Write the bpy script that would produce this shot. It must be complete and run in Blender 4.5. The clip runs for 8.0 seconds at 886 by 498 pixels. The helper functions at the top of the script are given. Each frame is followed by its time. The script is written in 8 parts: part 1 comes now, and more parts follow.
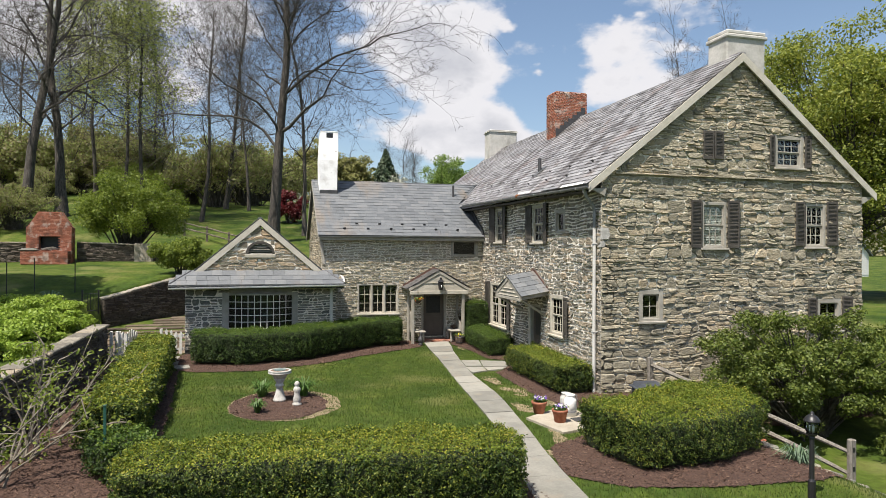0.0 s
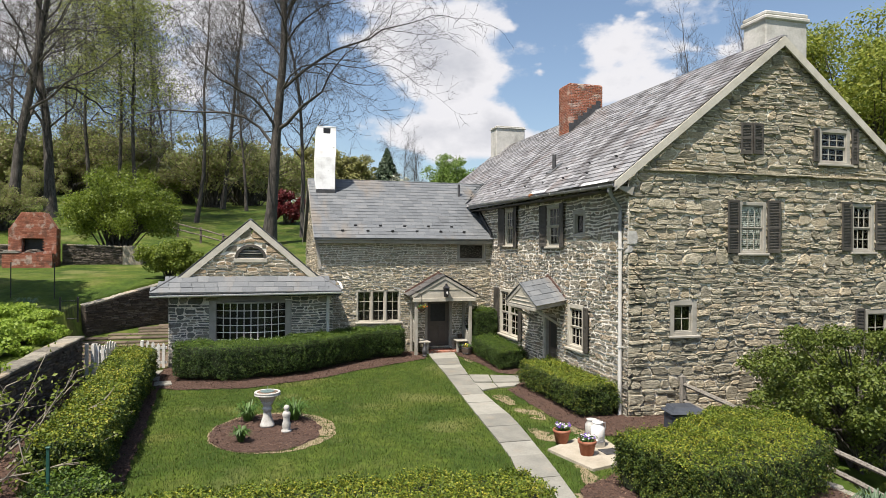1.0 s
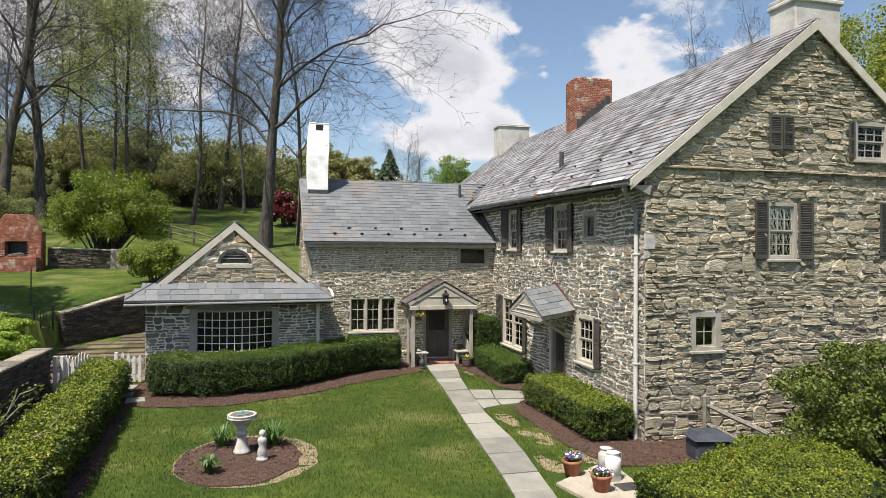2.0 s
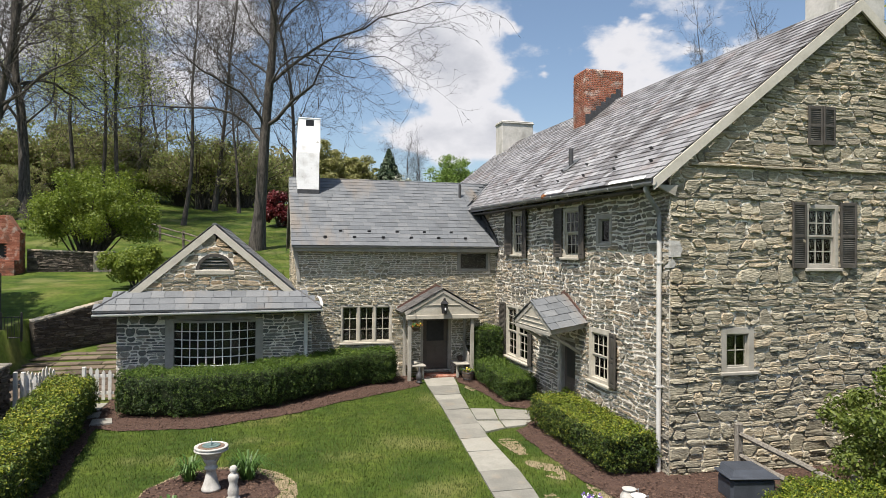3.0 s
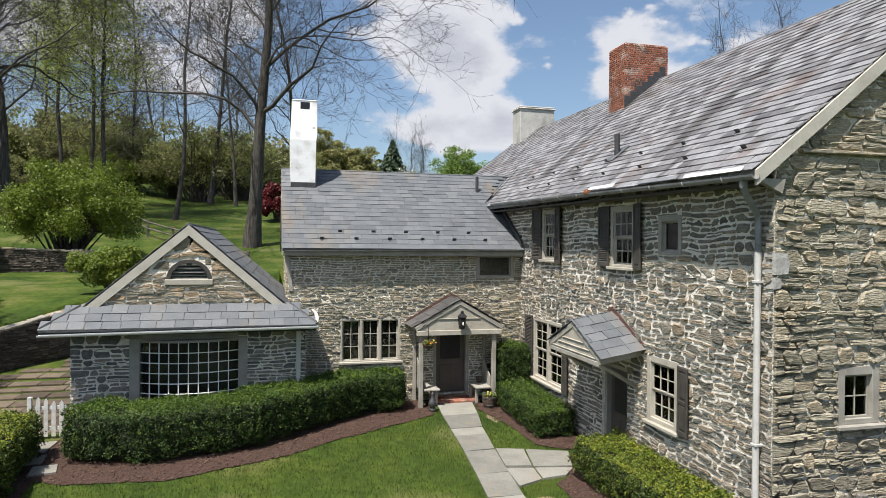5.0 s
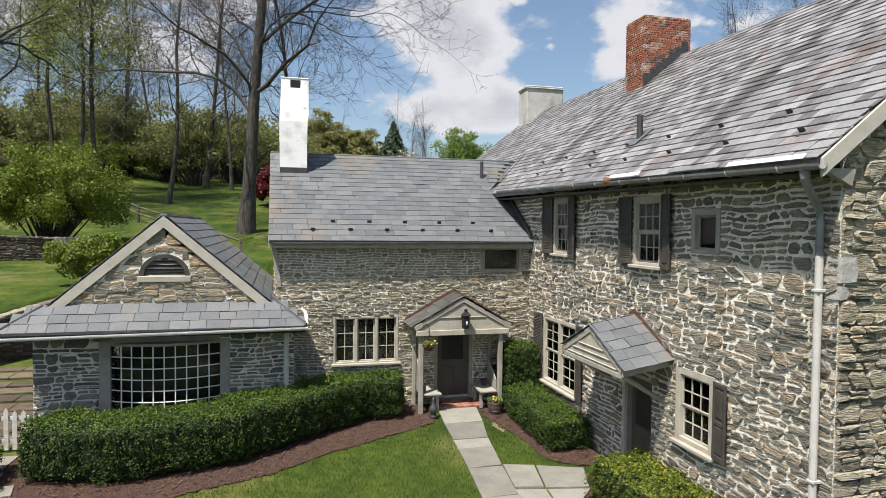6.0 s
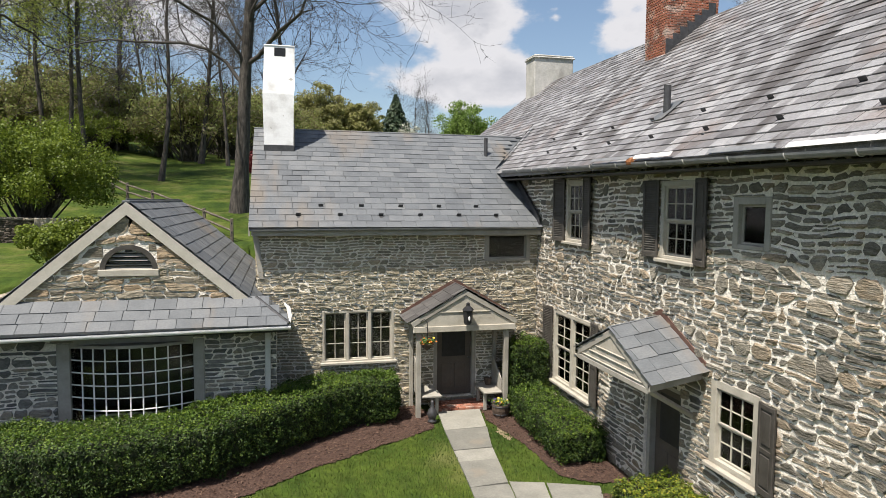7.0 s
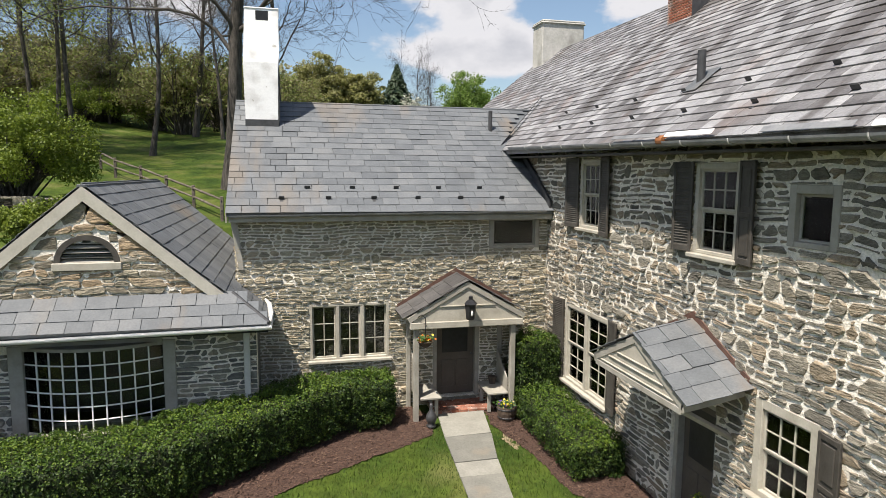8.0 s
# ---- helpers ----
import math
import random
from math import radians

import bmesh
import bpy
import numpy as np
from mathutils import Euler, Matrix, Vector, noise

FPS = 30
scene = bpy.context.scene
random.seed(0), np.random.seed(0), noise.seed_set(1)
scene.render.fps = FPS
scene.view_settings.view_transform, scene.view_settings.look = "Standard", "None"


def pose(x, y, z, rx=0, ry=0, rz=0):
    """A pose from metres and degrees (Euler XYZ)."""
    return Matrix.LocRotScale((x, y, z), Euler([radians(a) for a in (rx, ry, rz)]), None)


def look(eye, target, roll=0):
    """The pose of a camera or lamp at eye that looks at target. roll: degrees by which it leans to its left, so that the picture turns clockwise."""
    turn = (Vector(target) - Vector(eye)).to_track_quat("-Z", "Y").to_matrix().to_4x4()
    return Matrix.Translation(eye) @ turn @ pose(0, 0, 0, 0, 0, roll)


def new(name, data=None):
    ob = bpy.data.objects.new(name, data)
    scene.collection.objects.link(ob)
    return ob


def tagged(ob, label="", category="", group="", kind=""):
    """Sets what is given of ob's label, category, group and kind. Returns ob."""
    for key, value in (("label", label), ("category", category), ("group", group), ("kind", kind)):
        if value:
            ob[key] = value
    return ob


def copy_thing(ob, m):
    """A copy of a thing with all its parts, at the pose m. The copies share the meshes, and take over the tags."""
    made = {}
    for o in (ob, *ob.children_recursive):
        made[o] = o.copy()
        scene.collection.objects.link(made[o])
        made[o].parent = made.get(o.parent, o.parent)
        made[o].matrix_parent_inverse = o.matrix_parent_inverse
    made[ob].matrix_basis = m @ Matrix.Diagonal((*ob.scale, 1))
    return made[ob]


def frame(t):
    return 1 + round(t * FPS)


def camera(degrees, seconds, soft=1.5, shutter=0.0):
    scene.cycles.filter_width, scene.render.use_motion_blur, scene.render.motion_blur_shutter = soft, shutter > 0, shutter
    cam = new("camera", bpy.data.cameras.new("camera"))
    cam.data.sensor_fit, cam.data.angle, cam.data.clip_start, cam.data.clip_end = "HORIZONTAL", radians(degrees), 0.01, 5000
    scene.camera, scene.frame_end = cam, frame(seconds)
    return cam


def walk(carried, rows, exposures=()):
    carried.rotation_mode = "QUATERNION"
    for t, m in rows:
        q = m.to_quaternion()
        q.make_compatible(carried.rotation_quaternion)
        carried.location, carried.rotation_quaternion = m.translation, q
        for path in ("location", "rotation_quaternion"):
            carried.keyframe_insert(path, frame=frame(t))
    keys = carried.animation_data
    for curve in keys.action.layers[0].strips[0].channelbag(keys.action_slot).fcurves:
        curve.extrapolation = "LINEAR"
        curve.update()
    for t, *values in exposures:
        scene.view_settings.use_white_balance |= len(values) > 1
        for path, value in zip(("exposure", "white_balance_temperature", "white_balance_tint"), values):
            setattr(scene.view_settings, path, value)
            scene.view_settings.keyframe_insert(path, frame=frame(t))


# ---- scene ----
cam = camera(69.0, 8.0, soft=0.85)
PATH = [
    (0, (-9.234, -16.631, 4.086), (-8.708, -14.701, 4.092), 0.3),
    (0.5, (-9.068, -15.616, 4.143), (-8.542, -13.686, 4.15), 0.3),
    (1, (-8.882, -14.682, 4.236), (-8.36, -12.752, 4.242), 0.3),
    (1.5, (-8.658, -13.843, 4.307), (-8.139, -11.912, 4.315), 0.3),
    (1.7, (-8.499, -13.58, 4.3), (-7.989, -11.646, 4.313), 0.3),
    (3, (-7.804, -11.496, 4.495), (-7.294, -9.562, 4.507), 0.4),
    (3.5, (-7.725, -10.693, 4.565), (-7.217, -8.758, 4.58), 0.4),
    (4, (-7.67, -9.881, 4.649), (-7.162, -7.947, 4.665), 0.5),
    (4.5, (-7.54, -9.061, 4.75), (-7.036, -7.126, 4.756), 0.5),
    (6, (-7.002, -6.743, 5.106), (-6.505, -4.807, 5.038), 0.6),
    (6.5, (-6.762, -5.937, 5.249), (-6.27, -4.001, 5.145), 0.6),
    (7, (-6.487, -5.125, 5.36), (-6.002, -3.19, 5.212), 0.5),
    (7.5, (-6.249, -4.341, 5.463), (-5.77, -2.409, 5.273), 0.4),
    (8, (-6.044, -3.613, 5.565), (-5.569, -1.684, 5.331), 0.4),
]
walk(cam, [(t, look(eye, target, roll)) for t, eye, target, roll in PATH], exposures=[(0.0, 0.77, 6400, 13.5), (1.0, 0.80, 6400, 13.5), (3.0, 0.74, 6350, 13.5), (3.5, 0.67, 6300, 13.5), (4.0, 0.62, 6120, 13.0), (4.5, 0.62, 6120, 13.0), (6.0, 0.65, 6280, 13.0), (7.5, 0.69, 6400, 13.5), (8.0, 0.72, 6400, 13.5)])
# The yard's house frame: x runs east along the gable, y north along the main house, z up.
# Sun: high in the south-west.
SUN_DIR = Vector((-0.39, -0.33, 1.0)).normalized()
sun_data = bpy.data.lights.new("sun", "SUN")
sun_data.energy, sun_data.angle, sun_data.color = 5.0, radians(0.55), (1.0, 0.935, 0.81)
sun = new("sun", sun_data)
sun.matrix_basis = look(SUN_DIR * 60, (0, 0, 0))


def make_world():
    """Clear sky with scattered cumulus."""
    world = bpy.data.worlds.new("sky")
    scene.world = world
    world.use_nodes = True
    nt = world.node_tree
    nt.nodes.clear()
    N, L = nt.nodes.new, nt.links.new
    out, bg = N("ShaderNodeOutputWorld"), N("ShaderNodeBackground")
    sky = N("ShaderNodeTexSky")
    sky.sky_type, sky.sun_disc = "NISHITA", False
    sky.sun_elevation = math.asin(SUN_DIR.z)
    sky.sun_rotation = math.atan2(SUN_DIR.x, SUN_DIR.y)
    sky.air_density, sky.dust_density, sky.ozone_density = 1.0, 1.5, 1.6
    tc = N("ShaderNodeTexCoord")
    mp = N("ShaderNodeMapping")
    mp.inputs["Scale"].default_value = (1, 1, 1.7)
    mp.inputs["Location"].default_value = (CLOUD_SHIFT[0], CLOUD_SHIFT[1], CLOUD_SHIFT[2])
    L(tc.outputs["Generated"], mp.inputs["Vector"])
    big = N("ShaderNodeTexNoise")
    big.inputs["Scale"].default_value, big.inputs["Detail"].default_value, big.inputs["Roughness"].default_value = 6.0, 9, 0.55
    L(mp.outputs["Vector"], big.inputs["Vector"])
    # rounded cauliflower heads
    puff = N("ShaderNodeTexVoronoi")
    puff.feature = "SMOOTH_F1"
    puff.inputs["Scale"].default_value, puff.inputs["Detail"].default_value, puff.inputs["Roughness"].default_value = 15.0, 3.0, 0.55
    puff.inputs["Smoothness"].default_value = 0.35
    L(mp.outputs["Vector"], puff.inputs["Vector"])
    heads = N("ShaderNodeMapRange")
    heads.inputs["From Min"].default_value, heads.inputs["From Max"].default_value = 0.15, 0.75
    heads.inputs["To Min"].default_value, heads.inputs["To Max"].default_value = 0.07, -0.07
    L(puff.outputs["Distance"], heads.inputs["Value"])
    both = N("ShaderNodeMath")
    L(big.outputs["Fac"], both.inputs[0])
    L(heads.outputs[0], both.inputs[1])
    prev = both.outputs[0]
    # the cumulus banks over the wing and beside the ridge
    for d, size, gain in CLOUD_BANKS:
        v = Vector(d).normalized()
        sub = N("ShaderNodeVectorMath")
        sub.operation = "SUBTRACT"
        sub.inputs[1].default_value = v
        L(tc.outputs["Generated"], sub.inputs[0])
        sc = N("ShaderNodeVectorMath")
        sc.operation = "MULTIPLY"
        sc.inputs[1].default_value = (1 / size[0], 1 / size[0], 1 / size[1])
        L(sub.outputs[0], sc.inputs[0])
        ln = N("ShaderNodeVectorMath")
        ln.operation = "LENGTH"
        L(sc.outputs[0], ln.inputs[0])
        mr = N("ShaderNodeMapRange")
        mr.interpolation_type = "SMOOTHSTEP"
        mr.inputs["From Min"].default_value, mr.inputs["From Max"].default_value = 0.0, 1.3
        mr.inputs["To Min"].default_value, mr.inputs["To Max"].default_value = gain, 0
        L(ln.outputs["Value"], mr.inputs["Value"])
        ad = N("ShaderNodeMath")
        L(prev, ad.inputs[0])
        L(mr.outputs[0], ad.inputs[1])
        prev = ad.outputs[0]
    mask = N("ShaderNodeMapRange")
    mask.interpolation_type = "SMOOTHSTEP"
    mask.inputs["From Min"].default_value, mask.inputs["From Max"].default_value = 0.585, 0.70
    L(prev, mask.inputs["Value"])
    # grey bellies inside the thick parts
    body = N("ShaderNodeValToRGB")
    e = body.color_ramp.elements
    e[0].position, e[0].color = 0.60, (10.6, 10.7, 10.9, 1)
    e[1].position, e[1].color = 0.95, (7.4, 7.65, 8.1, 1)
    mid = body.color_ramp.elements.new(0.74)
    mid.color = (11.2, 11.2, 11.2, 1)
    L(prev, body.inputs["Fac"])
    mix = N("ShaderNodeMix")
    mix.data_type = "RGBA"
    L(mask.outputs[0], mix.inputs["Factor"])
    lift = N("ShaderNodeVectorMath")
    lift.operation = "MULTIPLY"
    lift.inputs[1].default_value = (2.1, 2.08, 1.93)
    L(sky.outputs[0], lift.inputs[0])
    L(lift.outputs[0], mix.inputs["A"])
    L(body.outputs[0], mix.inputs["B"])
    bg.inputs["Strength"].default_value = SKY_STRENGTH
    L(mix.outputs["Result"], bg.inputs["Color"])
    L(bg.outputs[0], out.inputs["Surface"])


SKY_STRENGTH = 0.045
CLOUD_SHIFT = (0.3, 0.1, 0.0)
CLOUD_BANKS = [((0.20, 1.0, 0.37), (0.10, 0.10), 0.12), ((-0.22, 1.0, 0.36), (0.34, 0.16), 0.36), ((0.27, 1.0, 0.33), (0.17, 0.12), 0.30), ((0.56, 1.0, 0.33), (0.11, 0.09), 0.30), ((0.25, 1.0, 0.19), (0.17, 0.05), 0.28), ((0.36, 1.0, 0.22), (0.06, 0.06), 0.18), ((0.42, 1.0, 0.17), (0.2, 0.05), 0.2), ((0.75, 1.0, 0.42), (0.2, 0.12), 0.16)]
make_world()


# ---- materials ----
def nodes_of(name):
    m = bpy.data.materials.new(name)
    m.use_nodes = True
    nt = m.node_tree
    return m, nt, nt.nodes["Principled BSDF"], nt.nodes.new, nt.links.new


def surface(name, colours, scale=4.0, detail=6.0, rough=0.8, bump=0.2, bump_scale=40.0, stretch=(1, 1, 1), metal=0.0, vary=0.0, stains=None, fine=0.15, spec=0.4, space="Object", strata=0.0):
    """Colour from a noise ramp, a second finer noise over it, per-piece variation, optional patches of stain or crevice
    shade, and bump.
    """
    m, nt, bsdf, N, L = nodes_of(name)
    tc = N("ShaderNodeTexCoord")
    mp = N("ShaderNodeMapping")
    mp.inputs["Scale"].default_value = stretch
    if space == "World":
        geo = N("ShaderNodeNewGeometry")
        L(geo.outputs["Position"], mp.inputs["Vector"])
    else:
        L(tc.outputs[space], mp.inputs["Vector"])
    vec = mp.outputs["Vector"]
    rnd = None
    if vary:
        info, geo2, ad, fr = N("ShaderNodeObjectInfo"), N("ShaderNodeNewGeometry"), N("ShaderNodeMath"), N("ShaderNodeMath")
        fr.operation = "FRACT"
        L(info.outputs["Random"], ad.inputs[0])
        L(geo2.outputs["Random Per Island"], ad.inputs[1])
        L(ad.outputs[0], fr.inputs[0])
        rnd = fr.outputs[0]
        off = N("ShaderNodeVectorMath")
        sc = N("ShaderNodeVectorMath")
        sc.operation = "SCALE"
        sc.inputs[0].default_value = (37, 53, 71)
        L(rnd, sc.inputs["Scale"])
        L(vec, off.inputs[0])
        L(sc.outputs[0], off.inputs[1])
        vec = off.outputs[0]
    n1 = N("ShaderNodeTexNoise")
    n1.inputs["Scale"].default_value, n1.inputs["Detail"].default_value = scale, detail
    L(vec, n1.inputs["Vector"])
    fac = n1.outputs["Fac"]
    if vary:
        mixf = N("ShaderNodeMix")
        mixf.inputs["Factor"].default_value = vary
        L(fac, mixf.inputs["A"])
        L(rnd, mixf.inputs["B"])
        fac = mixf.outputs["Result"]
    ramp = N("ShaderNodeValToRGB")
    el = ramp.color_ramp.elements
    lo, hi = (0.12, 0.88) if vary > 0.4 else (0.3, 0.7)
    for i, c in enumerate(colours):
        p = lo + (hi - lo) * i / max(1, len(colours) - 1)
        if i < 2:
            el[i].position, el[i].color = p, (*c, 1)
        else:
            x = el.new(p)
            x.color = (*c, 1)
    L(fac, ramp.inputs["Fac"])
    col = ramp.outputs["Color"]
    if fine:
        n2 = N("ShaderNodeTexNoise")
        n2.inputs["Scale"].default_value, n2.inputs["Detail"].default_value = scale * 9, 4
        L(vec, n2.inputs["Vector"])
        mr = N("ShaderNodeMapRange")
        mr.inputs["From Min"].default_value, mr.inputs["From Max"].default_value = 0.25, 0.75
        mr.inputs["To Min"].default_value, mr.inputs["To Max"].default_value = 1 - fine, 1 + fine
        L(n2.outputs["Fac"], mr.inputs["Value"])
        mul = N("ShaderNodeMix")
        mul.data_type, mul.blend_type = "RGBA", "MULTIPLY"
        mul.inputs["Factor"].default_value = 1
        L(col, mul.inputs["A"])
        L(mr.outputs[0], mul.inputs["B"])
        col = mul.outputs["Result"]
    layers = None
    if strata:
        # split layers and cracks along the bed of the stone
        mp5, n5, mr5, mul5 = N("ShaderNodeMapping"), N("ShaderNodeTexNoise"), N("ShaderNodeMapRange"), N("ShaderNodeMix")
        mp5.inputs["Scale"].default_value = (3.6, 3.6, 1.9)
        L(vec, mp5.inputs["Vector"])
        L(mp5.outputs[0], n5.inputs["Vector"])
        n5.inputs["Scale"].default_value, n5.inputs["Detail"].default_value, n5.inputs["Roughness"].default_value, n5.inputs["Distortion"].default_value = 2.6, 8, 0.68, 0.5
        mr5.inputs["From Min"].default_value, mr5.inputs["From Max"].default_value = 0.36, 0.60
        mr5.inputs["To Min"].default_value, mr5.inputs["To Max"].default_value = 1 - strata, 1 + strata * 0.35
        L(n5.outputs["Fac"], mr5.inputs["Value"])
        mul5.data_type, mul5.blend_type = "RGBA", "MULTIPLY"
        mul5.inputs["Factor"].default_value = 1
        L(col, mul5.inputs["A"])
        L(mr5.outputs[0], mul5.inputs["B"])
        col = mul5.outputs["Result"]
        layers = n5.outputs["Fac"]
    for s_col, s_scale, s_min, s_max, s_amt, *s_run in stains or ():
        n3 = N("ShaderNodeTexNoise")
        n3.inputs["Scale"].default_value, n3.inputs["Detail"].default_value = s_scale, 7
        geo3 = N("ShaderNodeNewGeometry")
        if s_run:
            mp3 = N("ShaderNodeMapping")
            mp3.inputs["Scale"].default_value = s_run[0]
            L(geo3.outputs["Position"], mp3.inputs["Vector"])
            L(mp3.outputs[0], n3.inputs["Vector"])
        else:
            L(geo3.outputs["Position"], n3.inputs["Vector"])
        mr3 = N("ShaderNodeMapRange")
        mr3.interpolation_type = "SMOOTHSTEP"
        mr3.inputs["From Min"].default_value, mr3.inputs["From Max"].default_value = s_min, s_max
        mr3.inputs["To Max"].default_value = s_amt
        L(n3.outputs["Fac"], mr3.inputs["Value"])
        mx = N("ShaderNodeMix")
        mx.data_type = "RGBA"
        L(mr3.outputs[0], mx.inputs["Factor"])
        L(col, mx.inputs["A"])
        mx.inputs["B"].default_value = (*s_col, 1)
        col = mx.outputs["Result"]
    L(col, bsdf.inputs["Base Color"])
    bsdf.inputs["Roughness"].default_value = rough
    bsdf.inputs["Metallic"].default_value = metal
    bsdf.inputs["Specular IOR Level"].default_value = spec
    if bump:
        n4 = N("ShaderNodeTexNoise")
        n4.inputs["Scale"].default_value, n4.inputs["Detail"].default_value = bump_scale, 6
        L(vec, n4.inputs["Vector"])
        b = N("ShaderNodeBump")
        b.inputs["Strength"].default_value, b.inputs["Distance"].default_value = bump, 0.04
        L(n4.outputs["Fac"], b.inputs["Height"])
        normal = b.outputs[0]
        if layers:
            b2 = N("ShaderNodeBump")
            b2.inputs["Strength"].default_value, b2.inputs["Distance"].default_value = 0.8, 0.022
            L(layers, b2.inputs["Height"])
            L(normal, b2.inputs["Normal"])
            normal = b2.outputs[0]
        L(normal, bsdf.inputs["Normal"])
    return m


def foliage(name, colours, back=0.35, rough=0.5):
    """Leaves: per-leaf colour from the island, light shining through."""
    m, nt, bsdf, N, L = nodes_of(name)
    geo = N("ShaderNodeNewGeometry")
    info = N("ShaderNodeObjectInfo")
    n = N("ShaderNodeTexNoise")
    n.inputs["Scale"].default_value, n.inputs["Detail"].default_value = 1.3, 3
    L(geo.outputs["Position"], n.inputs["Vector"])
    mixf = N("ShaderNodeMix")
    mixf.inputs["Factor"].default_value = 0.45
    L(geo.outputs["Random Per Island"], mixf.inputs["A"])
    L(n.outputs["Fac"], mixf.inputs["B"])
    ramp = N("ShaderNodeValToRGB")
    el = ramp.color_ramp.elements
    for i, c in enumerate(colours):
        p = 0.2 + 0.6 * i / max(1, len(colours) - 1)
        if i < 2:
            el[i].position, el[i].color = p, (*c, 1)
        else:
            x = el.new(p)
            x.color = (*c, 1)
    L(mixf.outputs["Result"], ramp.inputs["Fac"])
    L(ramp.outputs["Color"], bsdf.inputs["Base Color"])
    bsdf.inputs["Roughness"].default_value = rough
    bsdf.inputs["Specular IOR Level"].default_value = 0.35
    tr = N("ShaderNodeBsdfTranslucent")
    L(ramp.outputs["Color"], tr.inputs["Color"])
    mx = N("ShaderNodeMixShader")
    mx.inputs["Fac"].default_value = back
    L(bsdf.outputs[0], mx.inputs[1])
    L(tr.outputs[0], mx.inputs[2])
    L(mx.outputs[0], nt.nodes["Material Output"].inputs["Surface"])
    return m


def glass_pane(name):
    m, nt, bsdf, N, L = nodes_of(name)
    glossy, clear, mx, fr = N("ShaderNodeBsdfGlossy"), N("ShaderNodeBsdfTransparent"), N("ShaderNodeMixShader"), N("ShaderNodeFresnel")
    glossy.inputs["Roughness"].default_value = 0.03
    clear.inputs["Color"].default_value = (0.86, 0.9, 0.88, 1)
    fr.inputs["IOR"].default_value = 1.5
    no = N("ShaderNodeTexNoise")
    no.inputs["Scale"].default_value = 2.5
    b = N("ShaderNodeBump")
    b.inputs["Strength"].default_value, b.inputs["Distance"].default_value = 0.06, 0.05
    L(no.outputs["Fac"], b.inputs["Height"])
    L(b.outputs[0], glossy.inputs["Normal"])
    L(fr.outputs[0], mx.inputs["Fac"])
    L(clear.outputs[0], mx.inputs[1])
    L(glossy.outputs[0], mx.inputs[2])
    L(mx.outputs[0], nt.nodes["Material Output"].inputs["Surface"])
    return m


M = {}
M["stone"] = surface("schist", [(0.17, 0.153, 0.112), (0.255, 0.231, 0.17), (0.335, 0.304, 0.225), (0.395, 0.357, 0.265), (0.375, 0.31, 0.21), (0.46, 0.42, 0.323)], scale=5, rough=0.88, bump=1.0, bump_scale=11, stretch=(1, 1, 5), vary=0.6, fine=0.42, strata=0.34)
M["stone_west"] = surface("fieldstone", [(0.09, 0.082, 0.068), (0.15, 0.138, 0.112), (0.22, 0.202, 0.162), (0.29, 0.264, 0.21), (0.27, 0.215, 0.148), (0.37, 0.338, 0.27)], scale=5, rough=0.9, bump=1.0, bump_scale=10, stretch=(1, 1, 4.5), vary=0.6, fine=0.42, strata=0.32)
M["stone_grey"] = surface("grey_stone", [(0.07, 0.069, 0.063), (0.13, 0.129, 0.117), (0.20, 0.194, 0.17), (0.28, 0.258, 0.208), (0.27, 0.215, 0.15)], scale=5, rough=0.88, bump=0.6, bump_scale=16, stretch=(1, 1, 3), vary=0.55, fine=0.3, strata=0.32)
M["mortar"] = surface("lime_mortar", [(0.60, 0.555, 0.47), (0.75, 0.70, 0.61), (0.84, 0.79, 0.70)], scale=3, rough=0.95, bump=0.8, bump_scale=22, fine=0.25)
# the dark patches put the shade of crevices into the joint colour
M["mortar_dull"] = surface("weathered_mortar", [(0.50, 0.465, 0.39), (0.66, 0.62, 0.53), (0.78, 0.74, 0.65)], scale=4, rough=0.95, bump=0.9, bump_scale=22, fine=0.3, stains=[((0.09, 0.08, 0.062), 3.2, 0.46, 0.58, 0.85)])
M["slate"] = surface("grey_slate", [(0.088, 0.096, 0.104), (0.104, 0.113, 0.121), (0.118, 0.127, 0.135), (0.138, 0.145, 0.15)], scale=3, rough=0.7, bump=0.25, bump_scale=25, vary=0.38, fine=0.14, stains=[((0.20, 0.15, 0.095), 0.8, 0.57, 0.72, 0.45, (1.3, 0.3, 0.3)), ((0.07, 0.075, 0.08), 0.9, 0.55, 0.7, 0.5)], spec=0.5)
# darker, browner copy of the fieldstone with the walls' shade in its colour
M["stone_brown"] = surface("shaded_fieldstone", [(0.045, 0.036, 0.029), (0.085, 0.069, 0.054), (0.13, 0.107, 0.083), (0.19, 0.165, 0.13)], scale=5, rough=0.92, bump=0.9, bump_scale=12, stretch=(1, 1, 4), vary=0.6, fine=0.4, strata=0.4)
M["stone_warm"] = surface("warm_fieldstone", [(0.13, 0.112, 0.082), (0.22, 0.195, 0.145), (0.31, 0.272, 0.20), (0.34, 0.25, 0.155), (0.40, 0.365, 0.295)], scale=4, rough=0.9, bump=0.8, bump_scale=12, stretch=(1, 1, 2.5), vary=0.65, fine=0.35, strata=0.36)
M["slate_brown"] = surface("brown_slate", [(0.055, 0.052, 0.05), (0.075, 0.072, 0.07), (0.095, 0.09, 0.086)], scale=4, rough=0.75, bump=0.3, bump_scale=25, vary=0.4, fine=0.2, spec=0.4)
